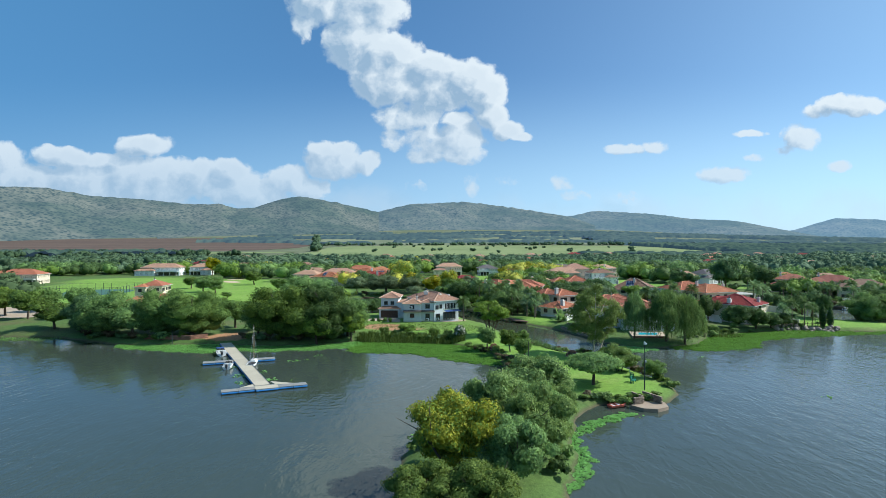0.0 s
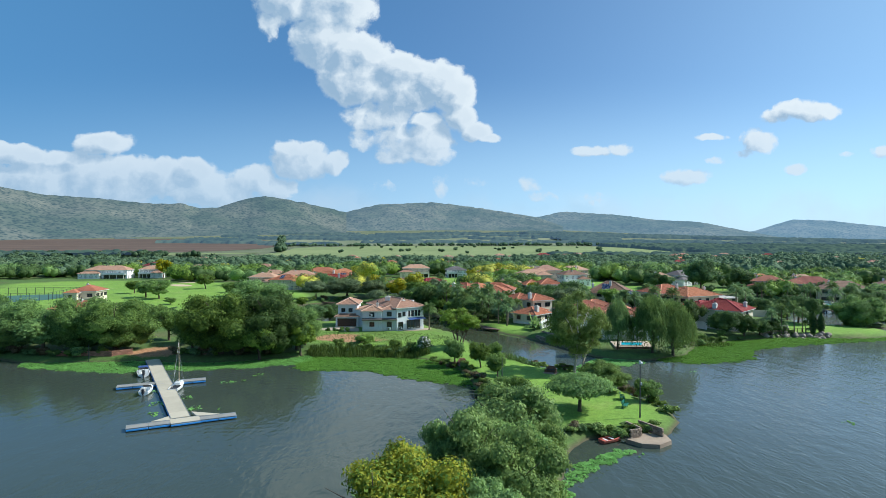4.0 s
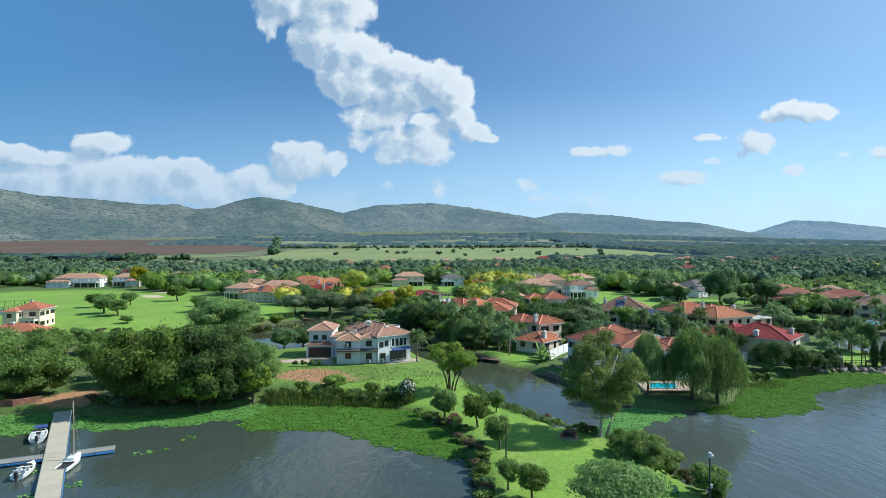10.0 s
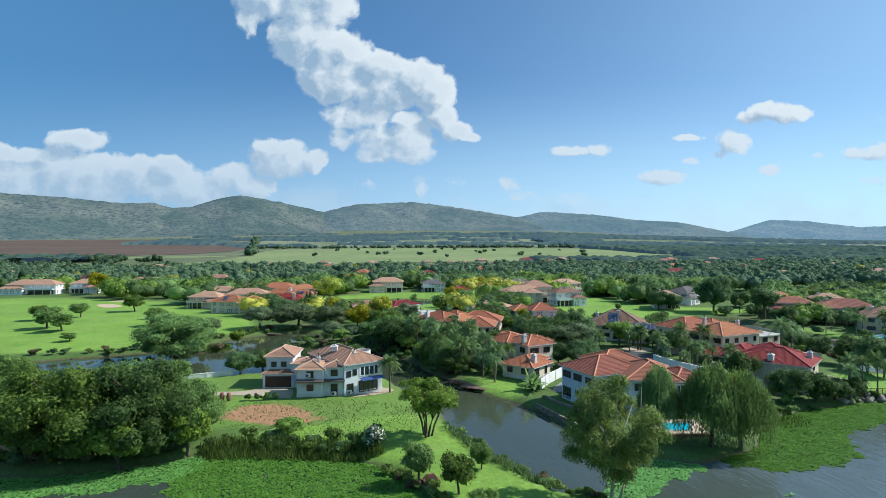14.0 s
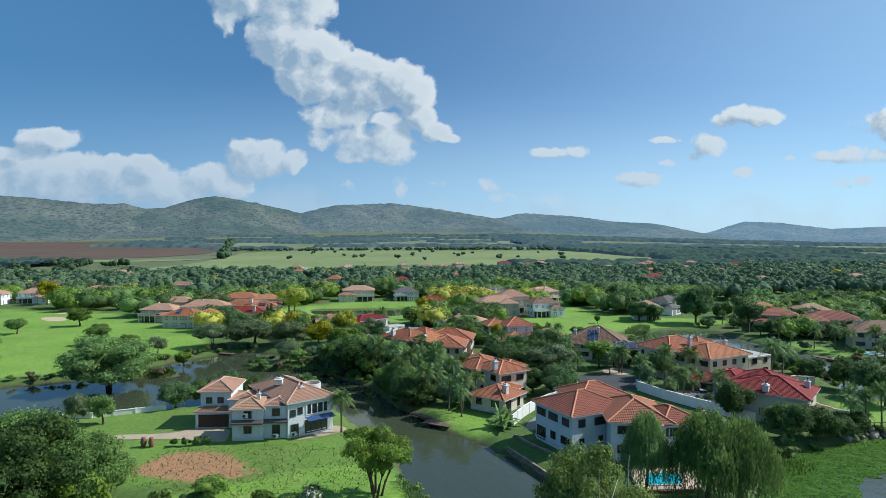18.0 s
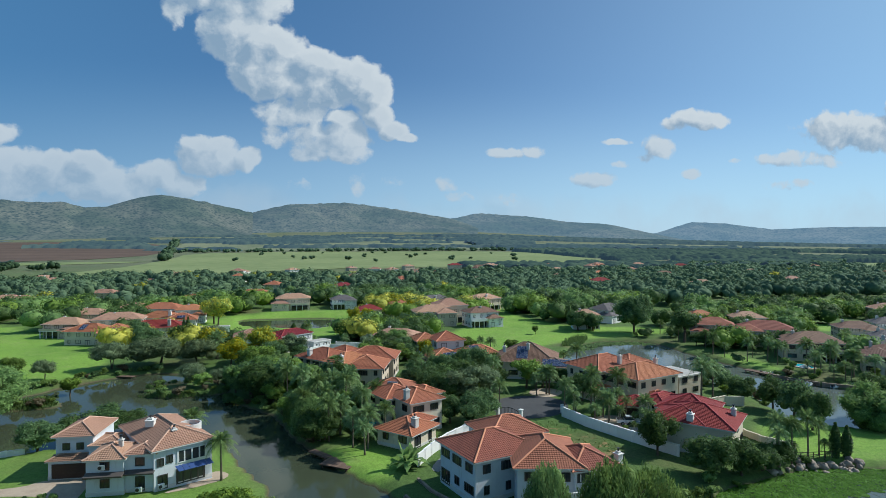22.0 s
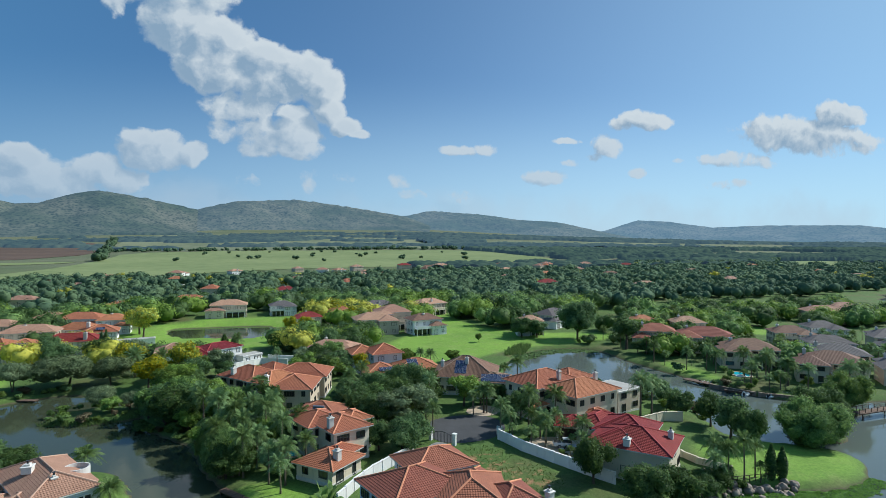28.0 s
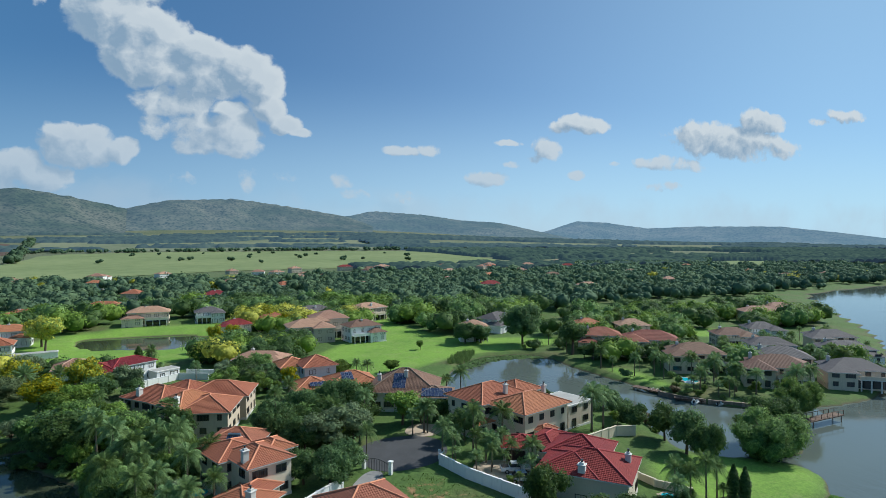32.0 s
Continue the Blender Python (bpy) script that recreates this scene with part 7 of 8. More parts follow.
def woods(name, n, inside, hmin, hmax, mat, label, quads_n=46, size=1.5):
    spots = []
    while len(spots) < n:
        x, y = inside(fr)
        if (y < 560 and not free_spot(x, y, 2.5)) or ground_z(x, y) < 0.5:
            n -= 0.1
            continue
        spots.append((x, y, fr.uniform(hmin, hmax)))
    join_trees(name, spots, mat, label, quads_n, size)


for mat_, lab_ in (("leaf", "green garden trees among the houses"), ("leaf_dark", "dark green garden trees among the houses"), ("leaf_bright", "light green garden trees among the houses"), ("leaf_yellow", "yellow-blossomed garden trees among the houses")):
    join_trees("garden_trees", [q[:3] for q in FAR_SPOTS if q[3] == mat_], mat_, lab_, 480, 0.66)


def belt(x0, x1, y0, y1, slant=0.0):
    meadow = [(-300, 560), (-140, 700), (40, 880), (340, 860), (520, 1000), (300, 1500), (250, 2300), (-520, 2300), (-560, 1500), (-330, 900)]
    east = [(700, 690), (840, 740), (980, 860), (860, 900), (690, 740)]
    plain = [(700, 880), (860, 880), (1140, 1130), (1100, 1210), (880, 1220)]

    def inside(r):
        while True:
            x, y = r.uniform(x0, x1), r.uniform(y0, y1)
            y += max(0, x) * slant
            if y > 640 and noise.noise(Vector((x * 0.005, y * 0.014, 0.5))) < r.uniform(-0.45, 0.25):
                continue
            if out_of(meadow, x, y) and out_of(east, x, y) and out_of(plain, x, y) and read_grid(g_mown, x, y) < 0.4:
                return x, y
    return inside


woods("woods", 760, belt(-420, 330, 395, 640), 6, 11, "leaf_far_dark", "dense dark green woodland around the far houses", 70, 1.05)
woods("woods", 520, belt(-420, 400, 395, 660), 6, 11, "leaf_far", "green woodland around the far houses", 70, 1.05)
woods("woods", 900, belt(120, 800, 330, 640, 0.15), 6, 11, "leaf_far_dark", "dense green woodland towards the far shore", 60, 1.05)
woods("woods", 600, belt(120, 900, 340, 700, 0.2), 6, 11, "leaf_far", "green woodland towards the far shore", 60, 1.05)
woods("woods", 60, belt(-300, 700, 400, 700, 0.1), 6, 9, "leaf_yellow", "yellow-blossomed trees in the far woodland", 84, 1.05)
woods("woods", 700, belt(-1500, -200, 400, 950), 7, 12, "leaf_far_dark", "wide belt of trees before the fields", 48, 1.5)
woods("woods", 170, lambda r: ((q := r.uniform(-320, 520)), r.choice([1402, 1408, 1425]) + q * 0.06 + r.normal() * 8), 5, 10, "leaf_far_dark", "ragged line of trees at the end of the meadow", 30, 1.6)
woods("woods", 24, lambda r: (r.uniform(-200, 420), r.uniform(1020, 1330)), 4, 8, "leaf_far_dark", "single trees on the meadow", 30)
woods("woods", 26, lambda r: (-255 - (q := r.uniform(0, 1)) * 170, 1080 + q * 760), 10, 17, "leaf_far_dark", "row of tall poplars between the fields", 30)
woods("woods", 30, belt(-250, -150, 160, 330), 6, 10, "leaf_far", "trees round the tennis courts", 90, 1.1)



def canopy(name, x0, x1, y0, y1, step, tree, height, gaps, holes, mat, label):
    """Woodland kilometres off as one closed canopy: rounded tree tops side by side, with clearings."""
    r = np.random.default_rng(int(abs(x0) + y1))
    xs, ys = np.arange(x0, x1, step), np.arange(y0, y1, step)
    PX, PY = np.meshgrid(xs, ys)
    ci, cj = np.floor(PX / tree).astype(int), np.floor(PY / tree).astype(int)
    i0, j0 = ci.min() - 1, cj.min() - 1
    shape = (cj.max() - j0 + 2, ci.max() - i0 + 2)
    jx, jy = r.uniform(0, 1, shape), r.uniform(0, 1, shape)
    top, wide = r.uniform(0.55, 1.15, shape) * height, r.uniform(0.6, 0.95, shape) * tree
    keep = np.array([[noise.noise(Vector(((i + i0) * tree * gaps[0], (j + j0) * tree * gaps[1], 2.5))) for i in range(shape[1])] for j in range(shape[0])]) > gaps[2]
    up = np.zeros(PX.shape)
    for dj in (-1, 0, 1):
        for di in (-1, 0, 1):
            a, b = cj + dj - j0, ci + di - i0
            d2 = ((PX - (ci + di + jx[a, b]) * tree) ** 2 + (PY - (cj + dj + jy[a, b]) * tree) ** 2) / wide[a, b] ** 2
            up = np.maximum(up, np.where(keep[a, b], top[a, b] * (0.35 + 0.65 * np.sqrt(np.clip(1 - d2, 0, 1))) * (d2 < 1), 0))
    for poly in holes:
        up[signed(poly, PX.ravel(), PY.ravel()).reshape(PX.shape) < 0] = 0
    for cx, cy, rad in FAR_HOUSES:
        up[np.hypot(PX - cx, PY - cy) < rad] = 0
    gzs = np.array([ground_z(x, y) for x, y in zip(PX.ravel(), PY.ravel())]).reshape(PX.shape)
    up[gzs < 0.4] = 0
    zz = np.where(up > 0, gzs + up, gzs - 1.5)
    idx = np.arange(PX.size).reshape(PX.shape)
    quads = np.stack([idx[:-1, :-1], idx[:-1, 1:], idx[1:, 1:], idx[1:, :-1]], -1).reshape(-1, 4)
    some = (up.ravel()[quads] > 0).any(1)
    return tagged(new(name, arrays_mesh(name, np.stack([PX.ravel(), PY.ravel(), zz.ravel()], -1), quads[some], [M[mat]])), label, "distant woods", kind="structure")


CLEARINGS = [[(-300, 560), (-140, 700), (40, 880), (340, 860), (520, 1000), (470, 1300), (430, 1400), (-420, 1400), (-420, 900)],
             [(700, 690), (840, 740), (980, 860), (860, 900), (690, 740)], [(860, 1080), (1060, 1040), (1150, 1140), (1090, 1230), (870, 1230)],
             [(600, 1700), (1500, 1650), (1700, 1900), (700, 2000)]]
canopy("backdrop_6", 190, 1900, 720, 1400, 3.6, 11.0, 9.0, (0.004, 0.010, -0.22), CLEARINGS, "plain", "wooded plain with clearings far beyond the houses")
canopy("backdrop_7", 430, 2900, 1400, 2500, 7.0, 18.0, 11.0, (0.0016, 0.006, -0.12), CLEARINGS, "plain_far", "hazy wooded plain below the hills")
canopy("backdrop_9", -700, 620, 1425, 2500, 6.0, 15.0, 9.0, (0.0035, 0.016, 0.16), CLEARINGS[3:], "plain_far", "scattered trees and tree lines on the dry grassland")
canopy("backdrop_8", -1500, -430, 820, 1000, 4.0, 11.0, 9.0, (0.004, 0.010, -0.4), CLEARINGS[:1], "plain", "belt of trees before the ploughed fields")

# ---------------------------------------------------------------- paths, lane, courts, soil
draped("road", [(52.5, 176), (55, 171), (61, 170.5), (66.5, 172.5), (70, 178), (69.5, 184.5), (64, 188), (57, 187), (53, 183)], M["asphalt"], 0.05, "asphalt turning circle at the end of the lane", "road", 2.5)
draped("driveway_1", [(47.6, 165.5), (50.5, 163.6), (56, 170.5), (53, 173.5)], M["grey_paving"], 0.055, "grey paved drive behind the gate", "driveway", 2)
draped("driveway_2", [(33.8, 149.5), (36.6, 147.5), (50.6, 163.6), (47.6, 165.6), (40, 158)], M["grey_paving"], 0.045, "grey paved drive along the wall", "driveway", 2)
draped("driveway_3", [(69, 160), (74, 154), (80, 157), (82, 163), (80, 167), (75, 170), (70, 169)], M["paving"], 0.045, "sandy paved forecourt of the red-roofed house", "driveway", 2)
draped("driveway_4", [(64, 188), (69, 184.5), (74, 190), (70, 195), (66, 193)], M["paving"], 0.06, "sandy brick drive off the turning circle", "driveway", 2)
draped("driveway_5", [(-38, 151), (-24, 150.5), (-16.4, 147.3), (-16.2, 149.5), (-17, 155.2), (-24, 155.6), (-26, 153), (-38, 153.4)], M["paving"], 0.05, "sandy paved drive of the grey-white house", "driveway", 2)
draped("terrace_1", [(-6, 146.4), (2.2, 150.8), (3.6, 154), (0.5, 156), (-2, 150.5)], M["paving"], 0.05, "sandy paved terrace beside the house", "terrace", 1.5)
draped("road_2", [(8, 236), (14, 226), (36, 232), (52, 250), (46, 256), (34, 246), (22, 240)], M["asphalt"], 0.05, "estate road between the gardens", "road", 3)
draped("parking_area", [(-160, 150), (-126, 152), (-128, 160), (-142, 184), (-170, 180)], M["paving"], 0.05, "brown gravel parking area near the shore", "parking", 4)
for poly in ([(-138, 319), (-131, 323), (-119, 310), (-125, 303.5)], [(-141, 336), (-132, 341), (-126, 337), (-133, 331)]):
    draped("bunker", poly, surface("bunker_sand", (0.55, 0.42, 0.28), (0.47, 0.35, 0.23), rough=0.95, fine=5), 0.05, "sand bunker in the golf fairway", "bunker", 3)
draped("tennis_court", [(-176, 226), (-147, 232), (-152, 262), (-184, 258)], surface("court_green", (0.05, 0.12, 0.10), (0.04, 0.10, 0.08), rough=0.9, fine=8, bump=0.05), 0.06, "dark green tennis court surface", "court", 5)


def wall_run(name, pts, height, thick, mat, label, panel=3.0, coping=True, base=None, category="wall"):
    """A garden wall of panels between pillars along a line of points."""
    root = thing(name, label, category)
    for (ax, ay), (bx, by) in zip(pts, pts[1:]):
        L = math.hypot(bx - ax, by - ay)
        n_ = max(1, round(L / panel))
        a = math.degrees(math.atan2(by - ay, bx - ax))
        for k in range(n_):
            cx, cy = ax + (bx - ax) * (k + 0.5) / n_, ay + (by - ay) * (k + 0.5) / n_
            z = base if base is not None else max(ground_z(cx, cy), 0.3)
            g = Geo()
            g.box((0, 0, height / 2 - 0.3), (L / n_ - 0.02, thick, height + 0.6), 0)
            if coping:
                g.box((0, 0, height + 0.05), (L / n_ - 0.02, thick + 0.1, 0.1), 0, bevel=0.02)
            child("panel", g.mesh("panel", [mat]), root, pose(cx, cy, z, 0, 0, a))
            g = Geo()
            g.box((0, 0, height / 2 - 0.2), (thick + 0.16, thick + 0.16, height + 0.75), 0, bevel=0.03)
            child("pillar", g.mesh("pillar", [mat]), root, pose(ax + (bx - ax) * k / n_, ay + (by - ay) * k / n_, z, 0, 0, a))
    return root


W_ = M["wall_white"]
wall_run("garden_wall", [(65.4, 170.8), (67.4, 164.0), (70.6, 157.5), (73.6, 151.5), (76.5, 147.0)], 1.9, 0.25, W_, "white plastered garden wall beside the vacant lot", 3.2)
wall_run("garden_wall", [(65.4, 170.8), (66.6, 172.4), (66.0, 173.4)], 1.7, 0.25, W_, "curved end of the white garden wall", 1.4)
wall_run("garden_wall", [(47.4, 167.0), (43.0, 163.4), (39.2, 159.8), (35.6, 155.4), (32.6, 151.0)], 1.9, 0.25, W_, "white plastered boundary wall along the drive", 3.0)
wall_run("garden_wall", [(89.5, 168.5), (97.0, 170.5), (104.5, 173.5), (108.5, 172.5)], 2.0, 0.25, M["wall_cream"], "cream boundary wall behind the red-roofed house", 3.0)
wall_run("garden_wall", [(93.5, 157.0), (95.0, 151.0), (98.5, 146.5)], 1.1, 0.25, M["wall_cream"], "low cream wall along the garden path", 2.5)
wall_run("garden_wall", [(-52.5, 164.6), (-45.0, 165.2), (-38.0, 167.6), (-33.0, 169.6)], 0.9, 0.2, W_, "low white wall with pillars by the pond", 3.4)
wall_run("garden_wall", [(20, 262), (29, 258), (40, 252)], 1.8, 0.25, W_, "white boundary wall along the estate road", 3.5)
wall_run("garden_wall", [(8.5, 248), (18, 257), (26, 254)], 1.8, 0.25, W_, "white boundary wall of the terrace house", 3.5)

# stepped stone retaining walls by the channel
for pts, h_ in (([(29.4, 141.5), (31.2, 136.0), (33.0, 130.0), (35.2, 124.0)], 1.3), ([(32.0, 146.0), (33.4, 141.5), (35.6, 137.5), (37.0, 131.5)], 1.9)):
    root = thing("retaining_wall", "curved brown stone retaining wall above the water", "wall")
    sr = random.Random(4)
    for (ax, ay), (bx, by) in zip(pts, pts[1:]):
        L = math.hypot(bx - ax, by - ay)
        a = math.degrees(math.atan2(by - ay, bx - ax))
        rows = int(h_ / 0.32)
        for j in range(rows):
            n_ = max(2, int(L / 0.75))
            for k in range(n_):
                t_ = (k + 0.5 + (0.25 if j % 2 else -0.25)) / n_
                g = Geo()
                g.box((0, 0, 0), (L / n_ - 0.03, 0.4 + sr.uniform(-0.05, 0.06), 0.29), 0, bevel=0.05)
                child("stone", g.mesh("stone", [M["stone"]]), root, pose(ax + (bx - ax) * t_, ay + (by - ay) * t_, 0.05 + 0.32 * j, 0, 0, a))

# pool terrace of the orange-roofed house
root = thing("swimming_pool", "turquoise swimming pool on a raised brick terrace", "pool")
ang = -3
g = Geo()
g.prism([(43.2, 122.0), (51.6, 121.6), (53.0, 128.5), (44.4, 129.2)], 0.2, 1.55)
g.make("terrace", M["paving"], root)
g = Geo()
g.prism([(44.8, 123.2), (49.6, 122.9), (51.2, 126.6), (46.2, 127.2)], 1.4, 1.58)
g.make("pool_water", M["pool"], root, "still turquoise pool water")
g = Geo()
for a, b in (((44.8, 123.2), (49.6, 122.9)), ((49.6, 122.9), (51.2, 126.6)), ((51.2, 126.6), (46.2, 127.2)), ((46.2, 127.2), (44.8, 123.2))):
    g.box(((a[0] + b[0]) / 2, (a[1] + b[1]) / 2, 1.6), (math.dist(a, b) + 0.3, 0.35, 0.1), 0, math.degrees(math.atan2(b[1] - a[1], b[0] - a[0])))
g.make("coping", M["concrete"], root)
for j in range(5):
    for k in range(10):
        g = Geo()
        g.box((0, 0, 0), (0.82, 0.3, 0.26), 0, bevel=0.03)
        child("block", g.mesh("block", [M["brick"]]), root, pose(43.6 + k * 0.84 + (j % 2) * 0.3, 121.7 - k * 0.04, 0.3 + 0.28 * j, 0, 0, ang))
for cx, cy, rx, ry, lab in ((94.6, 147.0, 1.1, 1.7, "small turquoise garden pool beside palms"), (25.8, 174.2, 1.8, 1.4, "small turquoise pool behind the annexe"), (79.5, 207.5, 2.2, 3.0, "turquoise pool on the lagoon terrace"), (153, 205, 2.0, 3.0, "blue pool on the villa terrace")):
    root = thing("swimming_pool", lab, "pool")
    z = max(ground_z(cx, cy), 1.0)
    g = Geo()
    g.prism([(cx + (rx + 0.7) * math.cos(a), cy + (ry + 0.7) * math.sin(a)) for a in np.linspace(0, 2 * math.pi, 20, endpoint=False)], z - 0.5, z + 0.12)
    g.make("surround", M["paving"], root)
    g = Geo()
    g.prism([(cx + rx * math.cos(a), cy + ry * math.sin(a)) for a in np.linspace(0, 2 * math.pi, 20, endpoint=False)], z, z + 0.14)
    g.make("pool_water", M["pool"], root)

# gate between drive and turning circle
root = thing("metal_gate", "dark arched metal gate between pale pillars", "gate")
for x, y in ((52.6, 174.2), (56.2, 170.0)):
    g = Geo()
    g.box((0, 0, 1.1), (0.6, 0.6, 2.4), 0, bevel=0.04)
    g.box((0, 0, 2.38), (0.8, 0.8, 0.14), 0, bevel=0.04)
    child("pillar", g.mesh("pillar", [M["wall_white"]]), root, pose(x, y, 1.5, 0, 0, -50))
for k in range(16):
    t_ = (k + 0.7) / 16.4
    top = 1.5 + 0.7 * math.sin(math.pi * t_)
    g = Geo()
    g.box((0, 0, top / 2), (0.05, 0.05, top))
    child("bar", g.mesh("bar", [M["dark_metal"]]), root, pose(52.6 + 3.6 * t_, 174.2 - 4.2 * t_, 1.6))
g = Geo()
g.tube([(52.6 + 3.6 * t_, 174.2 - 4.2 * t_, 1.6 + 1.5 + 0.7 * math.sin(math.pi * t_)) for t_ in np.linspace(0, 1, 13)], 0.05, 6)
g.make("top_rail", M["dark_metal"], root)
g = Geo()
for k in range(20):
    g.box((50.6 + 0.24 * k * 0.9, 163.8 + 0.24 * k * 1.05, 2.2), (0.05, 0.05, 1.3), 0)
g.tube([(50.6, 163.8, 2.85), (55.2, 169.1, 2.85)], 0.04, 6)
g.tube([(50.6, 163.8, 1.75), (55.2, 169.1, 1.75)], 0.04, 6)
tagged(g.make("railing", M["dark_metal"]), "dark metal railing along the drive", "fence")


def car(x, y, z, rot, paint, label, pickup=False):
    root = thing("car", label, "car", at=pose(x, y, z, 0, 0, rot))
    g = Geo()
    prof = [(-2.5, 0.45), (-2.5, 0.95), (-1.4, 1.0), (-0.6, 1.08), (2.5, 1.08), (2.5, 0.45)] if pickup else [(-2.2, 0.4), (-2.2, 0.8), (-1.3, 0.92), (2.0, 0.98), (2.2, 0.85), (2.2, 0.4)]
    n_ = len(prof)
    vs = [(px_, -0.88, pz_) for px_, pz_ in prof] + [(px_, 0.88, pz_) for px_, pz_ in prof]
    g.solid(vs, [tuple(range(n_)), tuple(range(2 * n_ - 1, n_ - 1, -1))] + [(i, i + n_, (i + 1) % n_ + n_, (i + 1) % n_) for i in range(n_)])
    g.make("body", M[paint], root)
    g = Geo()
    lo, hi = ((-0.9, 0.95), (-0.35, 0.7)) if pickup else ((-1.2, 1.7), (-0.5, 1.1))
    zb = 1.05 if pickup else 0.9
    vs = [(lo[0], -0.82, zb), (lo[1], -0.82, zb), (lo[1], 0.82, zb), (lo[0], 0.82, zb), (hi[0], -0.68, 1.62), (hi[1], -0.68, 1.62), (hi[1], 0.68, 1.62), (hi[0], 0.68, 1.62)]
    g.solid(vs, [(0, 1, 5, 4), (1, 2, 6, 5), (2, 3, 7, 6), (3, 0, 4, 7)])
    g.make("windows", M["glass"], root)
    g = Geo()
    g.box(((hi[0] + hi[1]) / 2, 0, 1.66), (hi[1] - hi[0] + 0.1, 1.42, 0.08), 0, bevel=0.03)
    g.make("cab_roof", M[paint], root)
    if pickup:
        g = Geo()
        g.box((1.75, 0, 1.09), (1.3, 1.5, 0.04))
        g.make("load_bed", M["rubber"], root)
    for wx in (-1.5, 1.5):
        for wy in (-0.82, 0.82):
            g = Geo()
            g.tube([(wx, wy - 0.11, 0.36), (wx, wy + 0.11, 0.36)], 0.36, 14)
            wh = g.make("wheel", M["rubber"], root)
            g = Geo()
            g.tube([(wx, wy - 0.12, 0.36), (wx, wy + 0.12, 0.36)], 0.2, 10)
            child("rim", g.mesh("rim", [M["metal"]]), wh)
    return root


car(76.2, 163.4, ground_z(76.2, 163.4) + 0.06, 164, "car_white", "white double-cab pickup parked before the garage", True)
car(75.6, 159.6, ground_z(75.6, 159.6) + 0.06, 164, "car_silver", "pale blue hatchback parked beside the wall")
car(21.0, 197.0, ground_z(21, 197) + 0.05, 70, "car_silver", "silver car parked by the orange-roofed house")
car(-118.0, 166.0, ground_z(-118, 166) + 0.05, 20, "car_white", "white car parked near the shore")

# ---------------------------------------------------------------- jetty and boats
root = thing("jetty", "floating T-shaped jetty with sand-coloured decking and blue edges", "jetty")


def deck_run(ax, ay, bx, by, width, mat, n_, z=0.42):
    L, a = math.hypot(bx - ax, by - ay), math.degrees(math.atan2(by - ay, bx - ax))
    for k in range(n_):
        cx, cy = ax + (bx - ax) * (k + 0.5) / n_, ay + (by - ay) * (k + 0.5) / n_
        g = Geo()
        g.box((0, 0, 0), (L / n_ - 0.03, width, 0.12), 0, bevel=0.02)
        child("deck_panel", g.mesh("deck_panel", [M[mat]]), root, pose(cx, cy, z, 0, 0, a))
        for s in (-1, 1):
            g = Geo()
            g.box((0, 0, 0), (L / n_ - 0.08, 0.24, 0.2), 0, bevel=0.05)
            child("float", g.mesh("float", [M["blue_float"]]), root, pose(cx, cy, z - 0.17, 0, 0, a) @ pose(0, s * (width / 2 - 0.06), 0))
            g = Geo()
            g.tube([(-L / n_ / 2, 0, 0), (L / n_ / 2, 0, 0)], 0.035, 6)
            child("edge_rail", g.mesh("edge_rail", [M["metal"]]), root, pose(cx, cy, z + 0.08, 0, 0, a) @ pose(0, s * (width / 2), 0))


deck_run(-55.4, 117.0, -33.4, 76.2, 2.5, "jetty_deck", 15, 0.46)
deck_run(-51.2, 94.2, -44.4, 96.9, 1.9, "jetty_dark", 3)
deck_run(-42.4, 97.6, -38.2, 99.3, 1.9, "jetty_dark", 2)
deck_run(-38.8, 72.0, -34.0, 74.2, 1.7, "jetty_dark", 2)
deck_run(-34.0, 74.2, -30.6, 75.8, 2.4, "jetty_deck", 1)
deck_run(-30.6, 75.6, -26.2, 77.5, 1.7, "jetty_dark", 2)
for tri in ([(-36.6, 74.4), (-34.2, 75.0), (-35.0, 77.2)], [(-31.4, 76.8), (-28.2, 77.6), (-33.0, 79.0)]):
    g = Geo()
    if (tri[1][0] - tri[0][0]) * (tri[2][1] - tri[0][1]) - (tri[1][1] - tri[0][1]) * (tri[2][0] - tri[0][0]) < 0:
        tri = tri[::-1]
    g.prism(tri, 0.3, 0.49)
    g.make("gusset", M["jetty_deck"], root)


def hull(length, beam, height, sheer=0.18, stations=12):
    """An open boat's hull: pointed bow along +x, square stern."""
    g = Geo()
    rows = []
    for i in range(stations + 1):
        t = i / stations
        x = -length / 2 + length * t
        w = beam / 2 * (1 - max(0, (t - 0.45) / 0.55) ** 2.2) * (0.86 + 0.14 * min(1, t * 4))
        top = height * (0.85 + sheer * t * t * 2)
        rows.append([(x, -w, top), (x, -w * 0.82, height * 0.25), (x, 0, 0.0 - 0.1 + 0.15 * t ** 4), (x, w * 0.82, height * 0.25), (x, w, top)])
    vs = [p for r_ in rows for p in r_]
    fs = [(i * 5 + j, i * 5 + j + 1, (i + 1) * 5 + j + 1, (i + 1) * 5 + j) for i in range(stations) for j in range(4)] + [(0, 4, 3, 2, 1)]
    g.solid(vs, fs)
    inner = []
    for r_ in rows:
        x, w, top = r_[0][0], r_[4][1], r_[0][2]
        inner.append([(x, -w, top), (x, -max(w - 0.14, 0), top + 0.02), (x, max(w - 0.14, 0), top + 0.02), (x, w, top)])
    n0 = len(g.v)
    g.v += [p for r_ in inner for p in r_]
    for i in range(stations):
        for j in (0, 2):
            g.f.append((n0 + i * 4 + j, n0 + i * 4 + j + 1, n0 + (i + 1) * 4 + j + 1, n0 + (i + 1) * 4 + j))
            g.m.append(0)
    return g, rows


